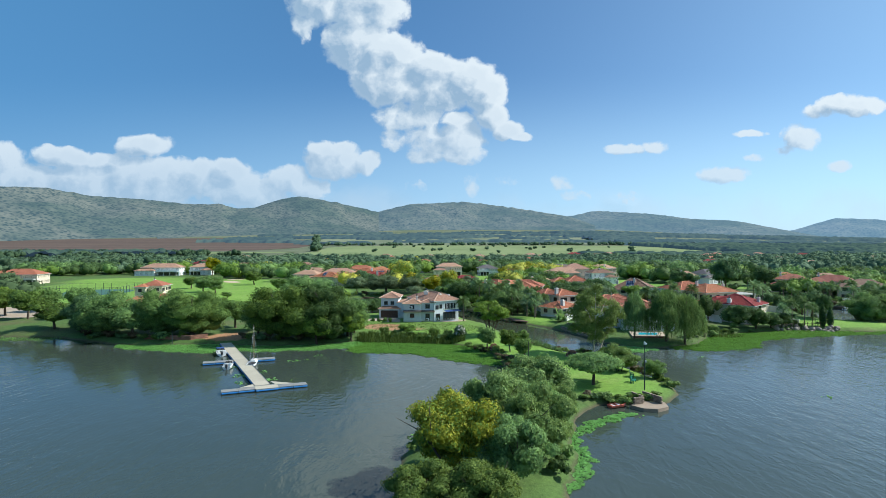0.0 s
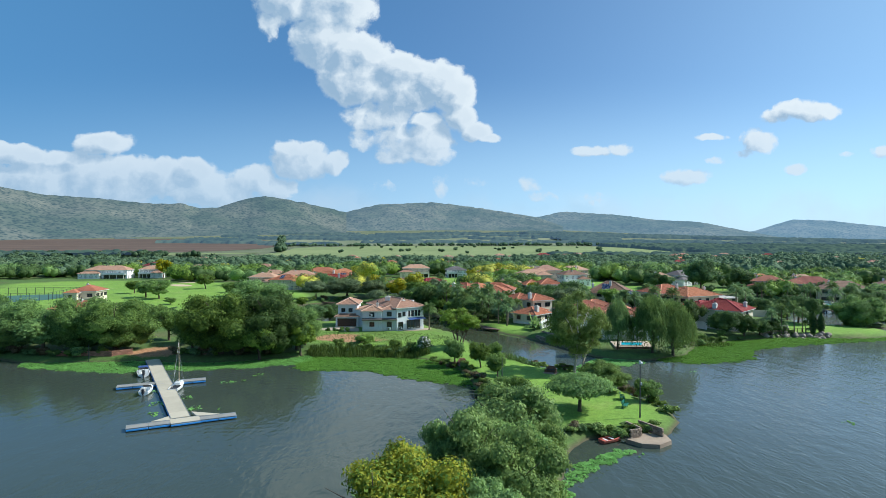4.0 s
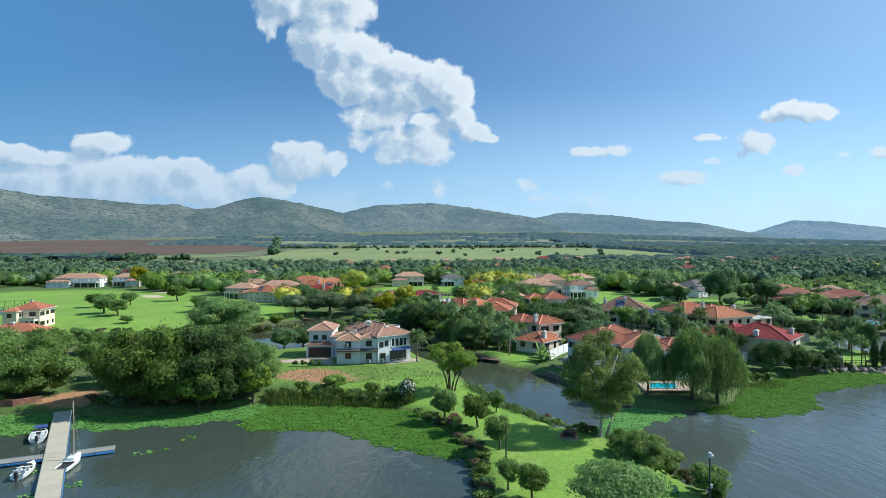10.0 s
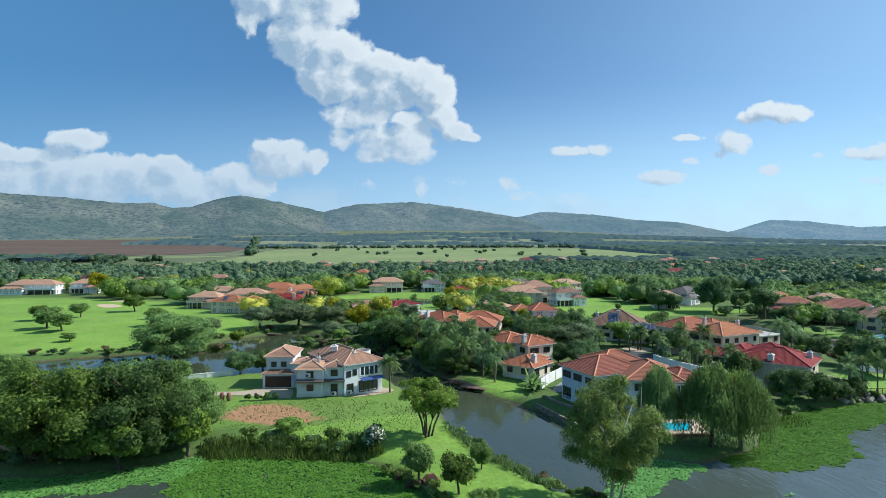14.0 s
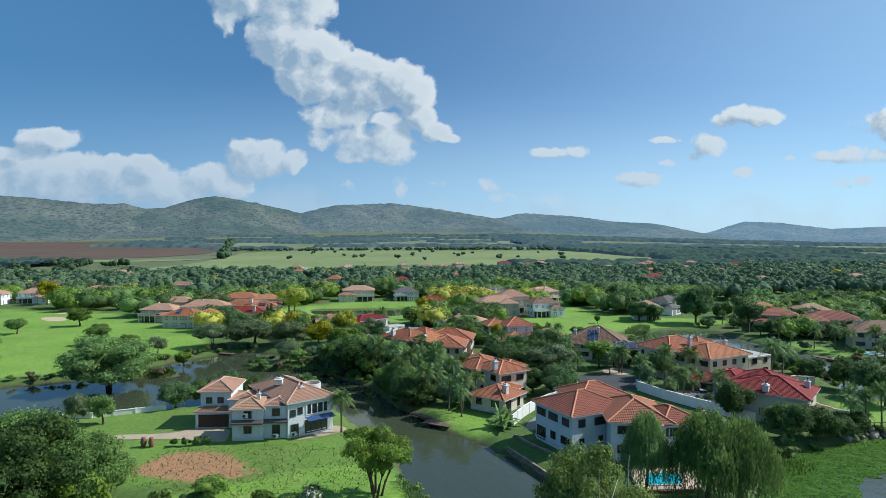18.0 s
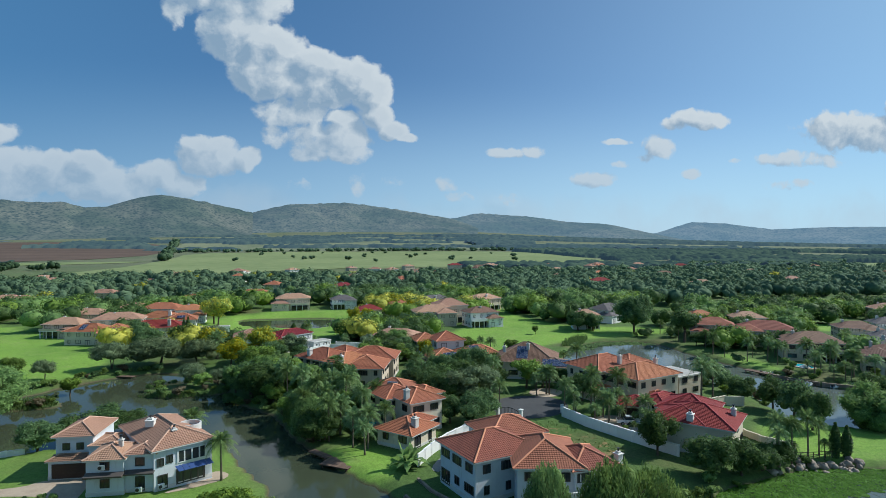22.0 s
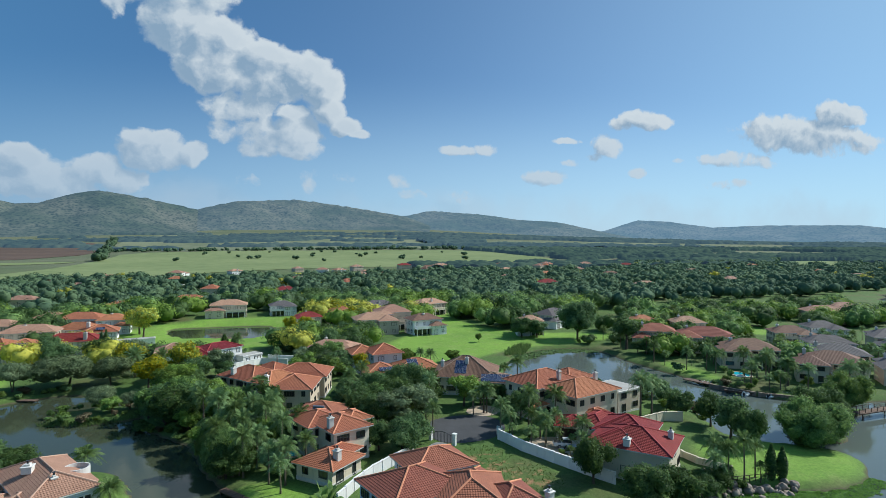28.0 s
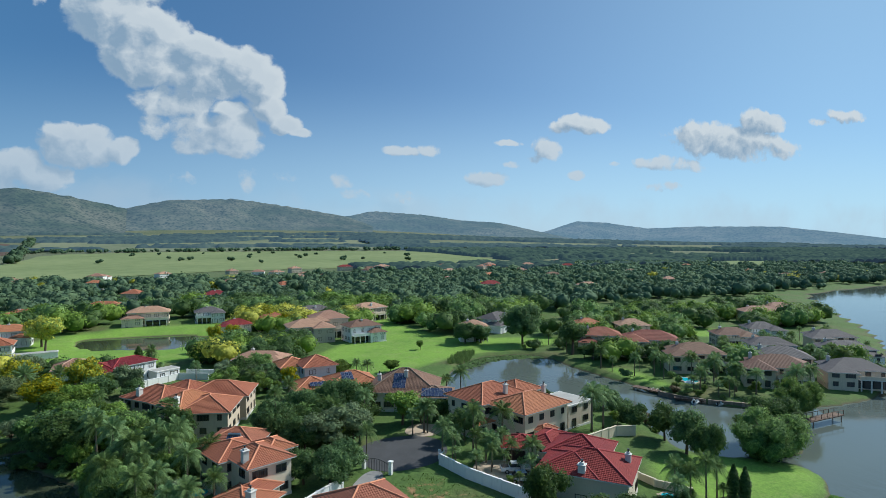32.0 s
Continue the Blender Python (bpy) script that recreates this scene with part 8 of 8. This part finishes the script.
def motor_boat(x, y, rot, length, label, cover=False):
    root = thing("motor_boat", label, "boat", at=pose(x, y, 0.0, 0, 0, rot))
    g, rows = hull(length, length * 0.4, 0.75)
    g.make("hull", M["boat_white"], root, smooth=False)
    g = Geo()
    vs = [(r_[0][0], s * max(r_[4][1] - 0.1, 0.0), r_[0][2] + 0.02) for r_ in rows[7:] for s in (-1, 1)]
    g.solid(vs, [(2 * i, 2 * i + 2, 2 * i + 3, 2 * i + 1) for i in range(len(rows[7:]) - 1)])
    g.make("foredeck", M["boat_white"], root)
    g = Geo()
    g.box((-length * 0.12, 0, 0.35), (length * 0.66, length * 0.32, 0.08))
    g.make("cockpit_floor", M["concrete"], root)
    for sx in (-0.3, -0.08):
        for sy in (-0.1, 0.1):
            g = Geo()
            g.box((length * sx, length * sy, 0.58), (0.5, 0.5, 0.3), 0, bevel=0.06)
            g.box((length * sx - 0.22, length * sy, 0.85), (0.1, 0.5, 0.45), 0, bevel=0.04)
            g.make("seat", M["boat_white"], root)
    g = Geo()
    g.face([(length * 0.08, -length * 0.16, 0.85), (length * 0.08, length * 0.16, 0.85), (length * 0.02, length * 0.13, 1.25), (length * 0.02, -length * 0.13, 1.25)])
    g.make("windscreen", M["glass"], root)
    g = Geo()
    g.box((-length * 0.52, 0, 0.75), (0.45, 0.4, 0.7), 0, bevel=0.08)
    g.box((-length * 0.53, 0, 0.2), (0.2, 0.15, 0.9))
    g.make("outboard_motor", M["boat_dark"], root)
    if cover:
        g = Geo()
        g.box((length * 0.36, 0, 1.15), (1.1, length * 0.3, 0.16), 0, bevel=0.07)
        g.tube([(length * 0.36, -length * 0.15, 0.8), (length * 0.36, -length * 0.15, 1.15)], 0.03, 6)
        g.tube([(length * 0.36, length * 0.15, 0.8), (length * 0.36, length * 0.15, 1.15)], 0.03, 6)
        g.make("canopy", M["awning"], root, "folded dark blue canopy")
    return root


motor_boat(-51.9, 105.3, 116, 5.4, "white motor boat with a dark blue canopy moored at the jetty", True)
motor_boat(-45.1, 91.9, 100, 4.4, "small white motor boat with an outboard moored at the jetty")
root = thing("sailing_boat", "small white sailing boat with a bare mast moored at the jetty", "boat", at=pose(-41.1, 94.2, 0, 0, 0, 96))
g, rows = hull(5.2, 1.8, 0.75)
g.make("hull", M["boat_white"], root)
g = Geo()
vs = [(r_[0][0], s * max(r_[4][1] - 0.08, 0), r_[0][2] + 0.03) for r_ in rows[5:] for s in (-1, 1)]
g.solid(vs, [(2 * i, 2 * i + 2, 2 * i + 3, 2 * i + 1) for i in range(len(rows[5:]) - 1)])
g.make("foredeck", M["boat_white"], root)
g = Geo()
g.box((-1.0, 0, 0.5), (2.4, 1.2, 0.1))
g.make("cockpit", M["boat_dark"], root)
g = Geo()
g.box((0.5, 0, 0.92), (1.3, 1.0, 0.3), 0, bevel=0.08)
g.make("cabin", M["boat_white"], root)
g = Geo()
g.tube([(0.9, 0, 0.8), (0.9, 0, 8.0)], [0.07, 0.05], 8)
g.make("mast", surface("varnished_mast", (0.55, 0.42, 0.28), fine=8), root, "pale wooden mast")
for a, b in (((0.9, 0, 7.8), (2.7, 0, 0.95)), ((0.9, 0, 7.8), (-2.7, 0, 0.85)), ((0.9, 0, 6.6), (0.7, 0.85, 0.85)), ((0.9, 0, 6.6), (0.7, -0.85, 0.85))):
    g = Geo()
    g.tube([a, b], 0.012, 4)
    g.make("stay", M["metal"], root)
g = Geo()
g.tube([(0.9, 0, 1.5), (-1.7, 0, 1.45)], 0.045, 6)
g.make("boom", M["metal"], root)
root = thing("rowing_boat", "small open rowing boat with a faded red hull", "boat", at=pose(23.4, 65.4, 0.0, 0, 0, 25))
g, rows = hull(3.2, 1.4, 0.5)
g.make("hull", M["boat_red"], root)
for sx in (-0.9, 0.1, 0.8):
    g = Geo()
    g.box((sx, 0, 0.36), (0.3, 1.0, 0.05))
    g.make("thwart", M["boat_white"], root)
for x, y, r_, L_ in ((139.6, 201.4, -60, 5.5), (152.0, 187.5, 20, 4.5), (146.5, 186.6, 10, 4.0), (129.0, 247.6, 30, 4.0)):
    motor_boat(x if x != 129.0 else 141.5, y if x != 129.0 else 190.2, r_, L_, "white motor boat moored on the lagoon")

# ---------------------------------------------------------------- lamps, benches, fireplaces, landing
def lamp_post(x, y, h_, label, box=True):
    root = thing("lamp_post", label, "lamp post", at=pose(x, y, ground_z(x, y)))
    g = Geo()
    g.tube([(0, 0, -0.3), (0, 0, h_ * 0.5), (0, 0, h_)], [0.1, 0.085, 0.065], 10)
    g.make("pole", M["dark_metal"], root)
    if box:
        g = Geo()
        g.box((0, 0, h_ + 0.2), (0.3, 0.3, 0.45), 0, bevel=0.05)
        g.box((0.2, 0, h_ + 0.1), (0.3, 0.24, 0.2), 0, bevel=0.04)
        g.make("camera_housing", M["frame_white"], root)
        g = Geo()
        g.box((0.14, 0, h_ * 0.63), (0.25, 0.2, 0.35), 0, bevel=0.03)
        g.make("control_box", M["frame_white"], root)
    return root


lamp_post(29.4, 71.6, 7.3, "tall dark pole with white fittings on the lawn")
lamp_post(13.4, 90.6, 4.6, "dark wooden pole standing on the lawn", False)
lamp_post(-68.0, 116.6, 3.6, "slim pole beside the brick wall", False)


def bench(x, y, rot):
    root = thing("bench", "green slatted picnic bench on the lawn", "bench", "benches on the lawn", at=pose(x, y, ground_z(x, y), 0, 0, rot))
    for k in range(4):
        g = Geo()
        g.box((0, -0.25 + k * 0.15, 0.45), (1.7, 0.12, 0.05), 0, bevel=0.01)
        g.make("seat_slat", M["green_plastic"], root)
    for k in range(3):
        g = Geo()
        g.box((0, 0.34 + k * 0.04, 0.62 + k * 0.17), (1.7, 0.05, 0.13), 0, bevel=0.01)
        g.make("back_slat", M["green_plastic"], root)
    for sx in (-0.75, 0.75):
        g = Geo()
        g.box((sx, -0.2, 0.22), (0.09, 0.09, 0.44))
        g.box((sx, 0.32, 0.5), (0.09, 0.09, 1.0))
        g.box((sx, 0.05, 0.6), (0.09, 0.6, 0.06))
        g.make("leg_frame", M["green_plastic"], root)


bench(29.1, 76.3, 60)
bench(30.2, 80.6, 75)


def fireplace(x, y, rot):
    root = thing("outdoor_fireplace", "brown brick barbecue fireplace on the lawn", "fireplace", at=pose(x, y, ground_z(x, y), 0, 0, rot))
    br = random.Random(int(x * 10))
    g = Geo()
    g.box((0, 0, 0.03), (2.4, 2.0, 0.12), 0, bevel=0.03)
    g.make("paved_base", M["stone"], root)
    for j in range(6):
        n_ = 5 if j < 4 else 4 if j < 5 else 3
        for k in range(n_):
            for side in (0, 1, 2):
                px_, py_, rr = ((k - (n_ - 1) / 2) * 0.36, 0.5, 0) if side == 0 else (-0.9 if side == 1 else 0.9, 0.4 - k * 0.24, 90)
                if side and (j > 2 or k > 3):
                    continue
                g = Geo()
                g.box((0, 0, 0), (0.34, 0.22, 0.17), 0, bevel=0.02)
                child("brick", g.mesh("brick", [M["brick"]]), root, pose(px_, py_, 0.18 + j * 0.19, 0, 0, rr + br.uniform(-2, 2)))
    g = Geo()
    g.box((0, 0.1, 0.62), (1.4, 0.6, 0.05))
    g.make("grill", M["dark_metal"], root)


fireplace(8.2, 107.6, 20)
fireplace(23.4, 98.8, -30)
root = thing("stone_landing", "pale stone boat landing with low brick walls at the tip", "landing")
g = Geo()
g.prism([(25.0, 64.8), (26.4, 63.0), (28.4, 62.6), (30.4, 64.0), (30.6, 66.2), (28.0, 66.8)], -0.6, 0.5)
g.make("slab", M["stone"], root)
for a, b in (((25.6, 65.0), (27.4, 65.6)), ((28.2, 69.0), (30.0, 65.2)), ((26.4, 68.6), (27.4, 65.8))):
    L, an = math.dist(a, b), math.degrees(math.atan2(b[1] - a[1], b[0] - a[0]))
    for j in range(5):
        for k in range(int(L / 0.4)):
            g = Geo()
            g.box((0, 0, 0), (0.38, 0.3, 0.21), 0, bevel=0.03)
            t_ = (k + 0.5 + 0.25 * (j % 2)) * 0.4 / L
            child("brick", g.mesh("brick", [M["stone"]]), root, pose(a[0] + (b[0] - a[0]) * t_, a[1] + (b[1] - a[1]) * t_, 0.55 + j * 0.22, 0, 0, an))
root = thing("brick_wall", "low red-brown brick retaining wall on the shore", "wall")
for a, b in (((-76.0, 119.0), (-64.5, 118.8)), ((-64.5, 118.8), (-61.5, 121.2))):
    L, an = math.dist(a, b), math.degrees(math.atan2(b[1] - a[1], b[0] - a[0]))
    for j in range(6):
        n_ = int(L / 0.55)
        for k in range(n_):
            g = Geo()
            g.box((0, 0, 0), (L / n_ - 0.02, 0.3, 0.19), 0, bevel=0.02)
            t_ = (k + 0.5 + (0.25 if j % 2 else -0.25)) / n_
            child("brick", g.mesh("brick", [M["brick"]]), root, pose(a[0] + (b[0] - a[0]) * t_, a[1] + (b[1] - a[1]) * t_, 0.9 + j * 0.2, 0, 0, an))


def timber_deck(pts_c, rot, w, d, z, label, boards=14, posts=True):
    root = thing("timber_deck", label, "deck", at=pose(pts_c[0], pts_c[1], z, 0, 0, rot))
    g = Geo()
    g.box((0, 0, 0), (w / boards - 0.02, d, 0.06))
    me_ = g.mesh("board", [M["timber"]])
    for k in range(boards):
        child("board", me_, root, pose(-w / 2 + (k + 0.5) * w / boards, 0, 0))
    for sx in (-1, 1):
        g = Geo()
        g.box((0, sx * (d / 2 - 0.2), -0.13), (w, 0.14, 0.18))
        g.make("beam", M["timber"], root)
        for sy in (-1, 1):
            g = Geo()
            g.tube([(sx * w * 0.42, sy * d * 0.42, -2.0), (sx * w * 0.42, sy * d * 0.42, 0.0)], 0.1, 8)
            g.make("post", M["timber"], root)
    return root


timber_deck((20.2, 156.4), -35, 5.6, 3.6, 0.72, "brown timber swimming deck over the channel", 18)
timber_deck((17.0, 161.2), -52, 5.0, 1.4, 0.75, "narrow timber walkway along the bank", 16)
timber_deck((-37.0, 231.8), -20, 5.0, 1.6, 0.5, "small timber jetty on the pond", 14)
timber_deck((137.6, 203.8), -68, 8.0, 2.6, 0.8, "dark timber mooring deck of the lagoon villa", 20)
timber_deck((140.8, 192.0), -45, 7.0, 2.2, 0.8, "dark timber mooring deck on the lagoon", 20)
timber_deck((155.5, 167.2), 5, 12.0, 2.2, 1.5, "timber footbridge to the small island", 30)
for k, (a, b) in enumerate((((149.6, 168.0), (161.4, 169.0)), ((149.8, 166.0), (161.6, 166.9)))):
    root = thing("handrail", "weathered timber handrail of the footbridge", "fence")
    for j in range(7):
        g = Geo()
        g.box((0, 0, 0.5), (0.1, 0.1, 1.0))
        child("post", g.mesh("post", [M["timber"]]), root, pose(a[0] + (b[0] - a[0]) * j / 6, a[1] + (b[1] - a[1]) * j / 6, 1.5))
    g = Geo()
    g.tube([(*a, 2.5), (*b, 2.5)], 0.05, 6)
    g.make("rail", M["timber"], root)
wall_run("quay_wall", [(137.6, 199.0), (139.6, 193.6), (143.0, 188.6)], 0.9, 0.4, M["stone"], "brown stone quay wall of the lagoon villas", 2.5, base=0.2)
wall_run("quay_wall", [(143.5, 188.0), (151.0, 181.2), (160.0, 178.8)], 0.9, 0.4, M["stone"], "brown stone quay wall of the lagoon villas", 2.5, base=0.2)

# rock garden and rails beside the red-roofed house
rr = random.Random(21)
for k in range(46):
    t_ = rr.random()
    x, y, s_ = 88 + 18 * t_, 139.6 + 2.4 * rr.random() + 0.8 * math.sin(t_ * 6), rr.uniform(0.35, 1.0)
    r2 = np.random.default_rng(k)
    v_, f_ = core_blob((0, 0, 0), (s_, s_ * rr.uniform(0.6, 1.0), s_ * 0.7), r2)
    ob = new("boulder", arrays_mesh("boulder", v_, f_, [M["rock"]], smooth=False))
    ob.matrix_basis = pose(x, y, ground_z(x, y) + s_ * 0.2, 0, 0, rr.uniform(0, 360))
    tagged(ob, "pinkish boulder in the waterside rock garden", "rock", "boulders of the rock garden")
root = thing("railing", "dark timber railing along the waterside walk", "fence")
for k in range(14):
    g = Geo()
    g.box((0, 0, 0.5), (0.09, 0.09, 1.1))
    child("post", g.mesh("post", [M["timber"]]), root, pose(90.5 + k * 1.15, 143.2 - 0.06 * k, 1.2))
for z in (1.75, 2.2):
    g = Geo()
    g.tube([(90.5, 143.2, z), (105.5, 142.4, z)], 0.05, 6)
    g.make("rail", M["timber"], root)
for x, y in ((-28.8, 147.2), (-27.5, 147.0)):
    root = thing("garden_urn", "brown clay urn with clipped plant on the drive", "urn", at=pose(x, y, ground_z(x, y)))
    g = Geo()
    g.tube([(0, 0, 0), (0, 0, 0.3), (0, 0, 0.9), (0, 0, 1.3), (0, 0, 1.5)], [0.25, 0.4, 0.5, 0.34, 0.38], 12)
    g.make("pot", M["brick"], root, smooth=True)
for x, y in ((-24.0, 146.8), (-22.2, 146.8), (-20.6, 147.0), (-19.0, 147.2)):
    plant("bush", [(x, y, 1.7, 1.6)])
# sunshade by the orange house, carport sail
for x, y, m_, lab in ((9.8, 206.5, "awning", "blue canvas garden umbrella"), (146.0, 197.0, "frame_white", "white canvas garden umbrella"), (81.5, 203.5, "frame_white", "white canvas garden umbrella by the pool")):
    root = thing("garden_umbrella", lab, "umbrella", at=pose(x, y, max(ground_z(x, y), 0.9)))
    g = Geo()
    g.tube([(0, 0, 0), (0, 0, 2.6)], 0.04, 6)
    g.make("pole", M["metal"], root)
    g = Geo()
    for k in range(8):
        a0, a1 = 2 * math.pi * k / 8, 2 * math.pi * (k + 1) / 8
        g.face([(0, 0, 2.7), (1.6 * math.cos(a0), 1.6 * math.sin(a0), 2.15), (1.6 * math.cos(a1), 1.6 * math.sin(a1), 2.15)])
    g.make("canopy", M[m_], root)
# fence of the tennis court
root = thing("court_fence", "dark wire fence posts round the tennis court", "fence")
cf = [(-176, 226), (-147, 232), (-152, 262), (-184, 258), (-176, 226)]
for (ax, ay), (bx, by) in zip(cf, cf[1:]):
    for k in range(9):
        g = Geo()
        g.box((0, 0, 1.6), (0.12, 0.12, 3.4))
        child("post", g.mesh("post", [M["dark_metal"]]), root, pose(ax + (bx - ax) * k / 9, ay + (by - ay) * k / 9, 1.4))
    g = Geo()
    g.tube([(ax, ay, 4.6), (bx, by, 4.6)], 0.05, 5)
    g.make("rail", M["dark_metal"], root)

# ---------------------------------------------------------------- floating plants and reeds
lr = np.random.default_rng(12)


def float_mat(name, poly, density, label, size=0.24, high=0.22, bank=0.3, mat="lily"):
    """A raft of floating leaves inside a plan outline, ragged at its edge."""
    poly = rounded(poly)
    xs, ys = np.array([p[0] for p in poly]), np.array([p[1] for p in poly])
    n_ = int((np.ptp(xs)) * np.ptp(ys) * density)
    x, y = lr.uniform(xs.min() - 1, xs.max() + 1, n_), lr.uniform(ys.min() - 1, ys.max() + 1, n_)
    edge = signed(poly, x, y) + 0.7 * np.sin(x * 1.3 + np.sin(y)) * np.cos(y * 1.1) + 0.4 * np.sin(x * 3.1) * np.sin(y * 2.7)
    keep = (edge < 0) & (shore(x, y) < bank)
    x, y, edge = x[keep], y[keep], edge[keep]
    clump = 0.5 + 0.5 * np.sin(x * 1.9 + 2 * np.sin(y * 1.4)) * np.sin(y * 2.1 + np.sin(x))
    z = 0.04 + high * lr.random(len(x)) * (0.35 + 0.65 * clump) * np.clip(-edge, 0.2, 1)
    up = np.tile([0.0, 0.0, 1.0], (len(x), 1))
    v, f = leaf_sprays(lr, np.stack([x, y, z], 1), up * 1.2, size, 1.15)
    v[:, 2] = np.maximum(v[:, 2], 0.015)
    tagged(new(name, arrays_mesh(name, v, f, [M[mat]])), label, "water plants", kind="stuff")


float_mat("water_plants", [(-25, 123), (-26, 107), (-17, 107), (-10, 106.5), (-4, 101), (2, 96.5), (8, 94.5), (11, 89), (11, 100), (8, 110), (2, 118), (-10, 122)], 75, "dense green raft of water hyacinth along the bank")
float_mat("water_plants", [(-54, 118), (-53, 109.5), (-47, 108.5), (-43, 107.5), (-38, 110.5), (-33, 109), (-28, 113), (-23, 112), (-22, 124), (-32, 120), (-45, 117.5)], 75, "green raft of water hyacinth under the trees")
float_mat("water_plants", [(-82, 118), (-80, 112), (-66, 108.5), (-57, 106), (-53.5, 108), (-56, 119), (-66, 118)], 75, "green raft of water hyacinth beside the jetty")
float_mat("water_plants", [(-125, 130), (-118, 122), (-106, 122), (-98, 126), (-104, 131)], 10, "green raft of water hyacinth by the far bank")
float_mat("water_plants", [(47, 115), (52, 111.5), (57, 109.5), (69, 113), (73, 117.5), (75, 124), (84, 127), (90, 129.5), (104, 133), (118, 135.5), (124, 139.5), (118, 142), (100, 144), (83, 140), (66, 132), (60, 123), (54, 118)], 75, "broad raft of water hyacinth along the house bank")
float_mat("water_plants", [(28, 99), (31, 100.5), (36, 105.5), (41, 109), (47, 112.5), (43, 116), (37, 117), (31, 108.5), (28.5, 104)], 75, "raft of water plants around the gum tree")
float_mat("water_plants", [(9, 33), (13, 40), (14.8, 43), (15, 47), (14.4, 50.5), (16.6, 54.5), (22.6, 59.5), (26, 61.6), (24, 62.6), (17, 58.5), (13, 52), (11.5, 44), (8, 37)], 75, "strip of water hyacinth beside the peninsula")
float_mat("algae", [(94, 243), (100, 252), (108, 260), (118, 264), (131, 263), (136, 256), (133, 250), (126, 255), (114, 254), (104, 246)], 9, "pale green algae on the lagoon", 0.7, 0.03, 0.2, "reed")
for x, y, s_ in ((-33.9, 98.6, 1.1), (-29.9, 104.5, 1.0), (-40.4, 85.0, 1.8), (-34.6, 82.0, 1.5), (-30.2, 81.0, 0.8), (-44.5, 92.0, 1.0), (-37.5, 79.5, 1.2), (-31.5, 98.9, 0.7), (-5.8, 51.5, 0.8), (58.0, 71.5, 0.6), (52, 103, 0.7), (-36.5, 88.5, 1.2)):
    float_mat("water_plants", [(x - s_, y - s_ * 0.7), (x + s_, y - s_ * 0.5), (x + s_ * 0.8, y + s_ * 0.8), (x - s_ * 0.7, y + s_ * 0.6)], 22, "small drifting clump of water hyacinth", 0.4, 0.4, 1.0)


def reed_bed(poly, density, h0_, h1_, label):
    poly = rounded(poly)
    xs, ys = np.array([p[0] for p in poly]), np.array([p[1] for p in poly])
    n_ = int(np.ptp(xs) * np.ptp(ys) * density)
    x, y = lr.uniform(xs.min(), xs.max(), n_), lr.uniform(ys.min(), ys.max(), n_)
    keep = signed(poly, x, y) < 0
    x, y = x[keep], y[keep]
    m_ = len(x)
    z = np.maximum(land(x, y), -0.2)
    h_ = lr.uniform(h0_, h1_, m_)
    a = lr.uniform(0, 6.28, m_)
    wx, wy = 0.07 * np.cos(a), 0.07 * np.sin(a)
    lx, ly = lr.normal(size=m_) * 0.3, lr.normal(size=m_) * 0.3
    v = np.stack([np.stack([x - wx, y - wy, z], 1), np.stack([x + wx, y + wy, z], 1), np.stack([x + wx * 0.4 + lx, y + wy * 0.4 + ly, z + h_], 1), np.stack([x - wx * 0.4 + lx, y - wy * 0.4 + ly, z + h_], 1)], 1).reshape(-1, 3)
    tagged(new("reeds", arrays_mesh("reeds", v, np.arange(4 * m_).reshape(-1, 4), [M["reed"]])), label, "reeds", kind="stuff")


reed_bed([(-25, 120), (-24, 125), (-12, 124), (2, 120.5), (2, 116.5), (-10, 119)], 26, 0.6, 1.5, "green reeds along the bank")
reed_bed([(12, 130), (17, 117.5), (24, 107), (21.5, 106), (15.5, 116), (10.8, 130)], 18, 0.5, 1.3, "green reeds along the channel")
reed_bed([(96, 250), (104, 262), (112, 268), (114, 264), (104, 252)], 12, 0.8, 1.6, "green reeds on the lagoon bank")
reed_bed([(-28, 211), (-16, 206.5), (-5, 211), (-8, 209), (-16, 205.6), (-27, 209)], 20, 0.5, 1.1, "green rushes round the pond island")
reed_bed([(-58, 203), (-48, 201), (-41, 204), (-48, 209)], 14, 0.5, 1.2, "green rushes on the pond island")
reed_bed([(64, 130), (70, 126), (76, 131), (72, 137)], 12, 0.4, 1.0, "rough grass tufts on the bank")
reed_bed([(-26, 131), (-14, 127), (0, 122.5), (8, 128), (9, 138), (2, 145), (-14, 146), (-26, 146)], 2.5, 0.12, 0.35, "tufts of rough grass on the open lot")
reed_bed([(51, 150), (62, 143), (71, 150), (64, 169), (55, 168)], 3, 0.1, 0.35, "tufts of rough grass on the vacant lot")

# kinds that found no place in the gardens
for k in K.values():
    for i, root in enumerate(k["made"]):
        if i not in k["used"]:
            for o in (*root.children, root):
                bpy.data.objects.remove(o)
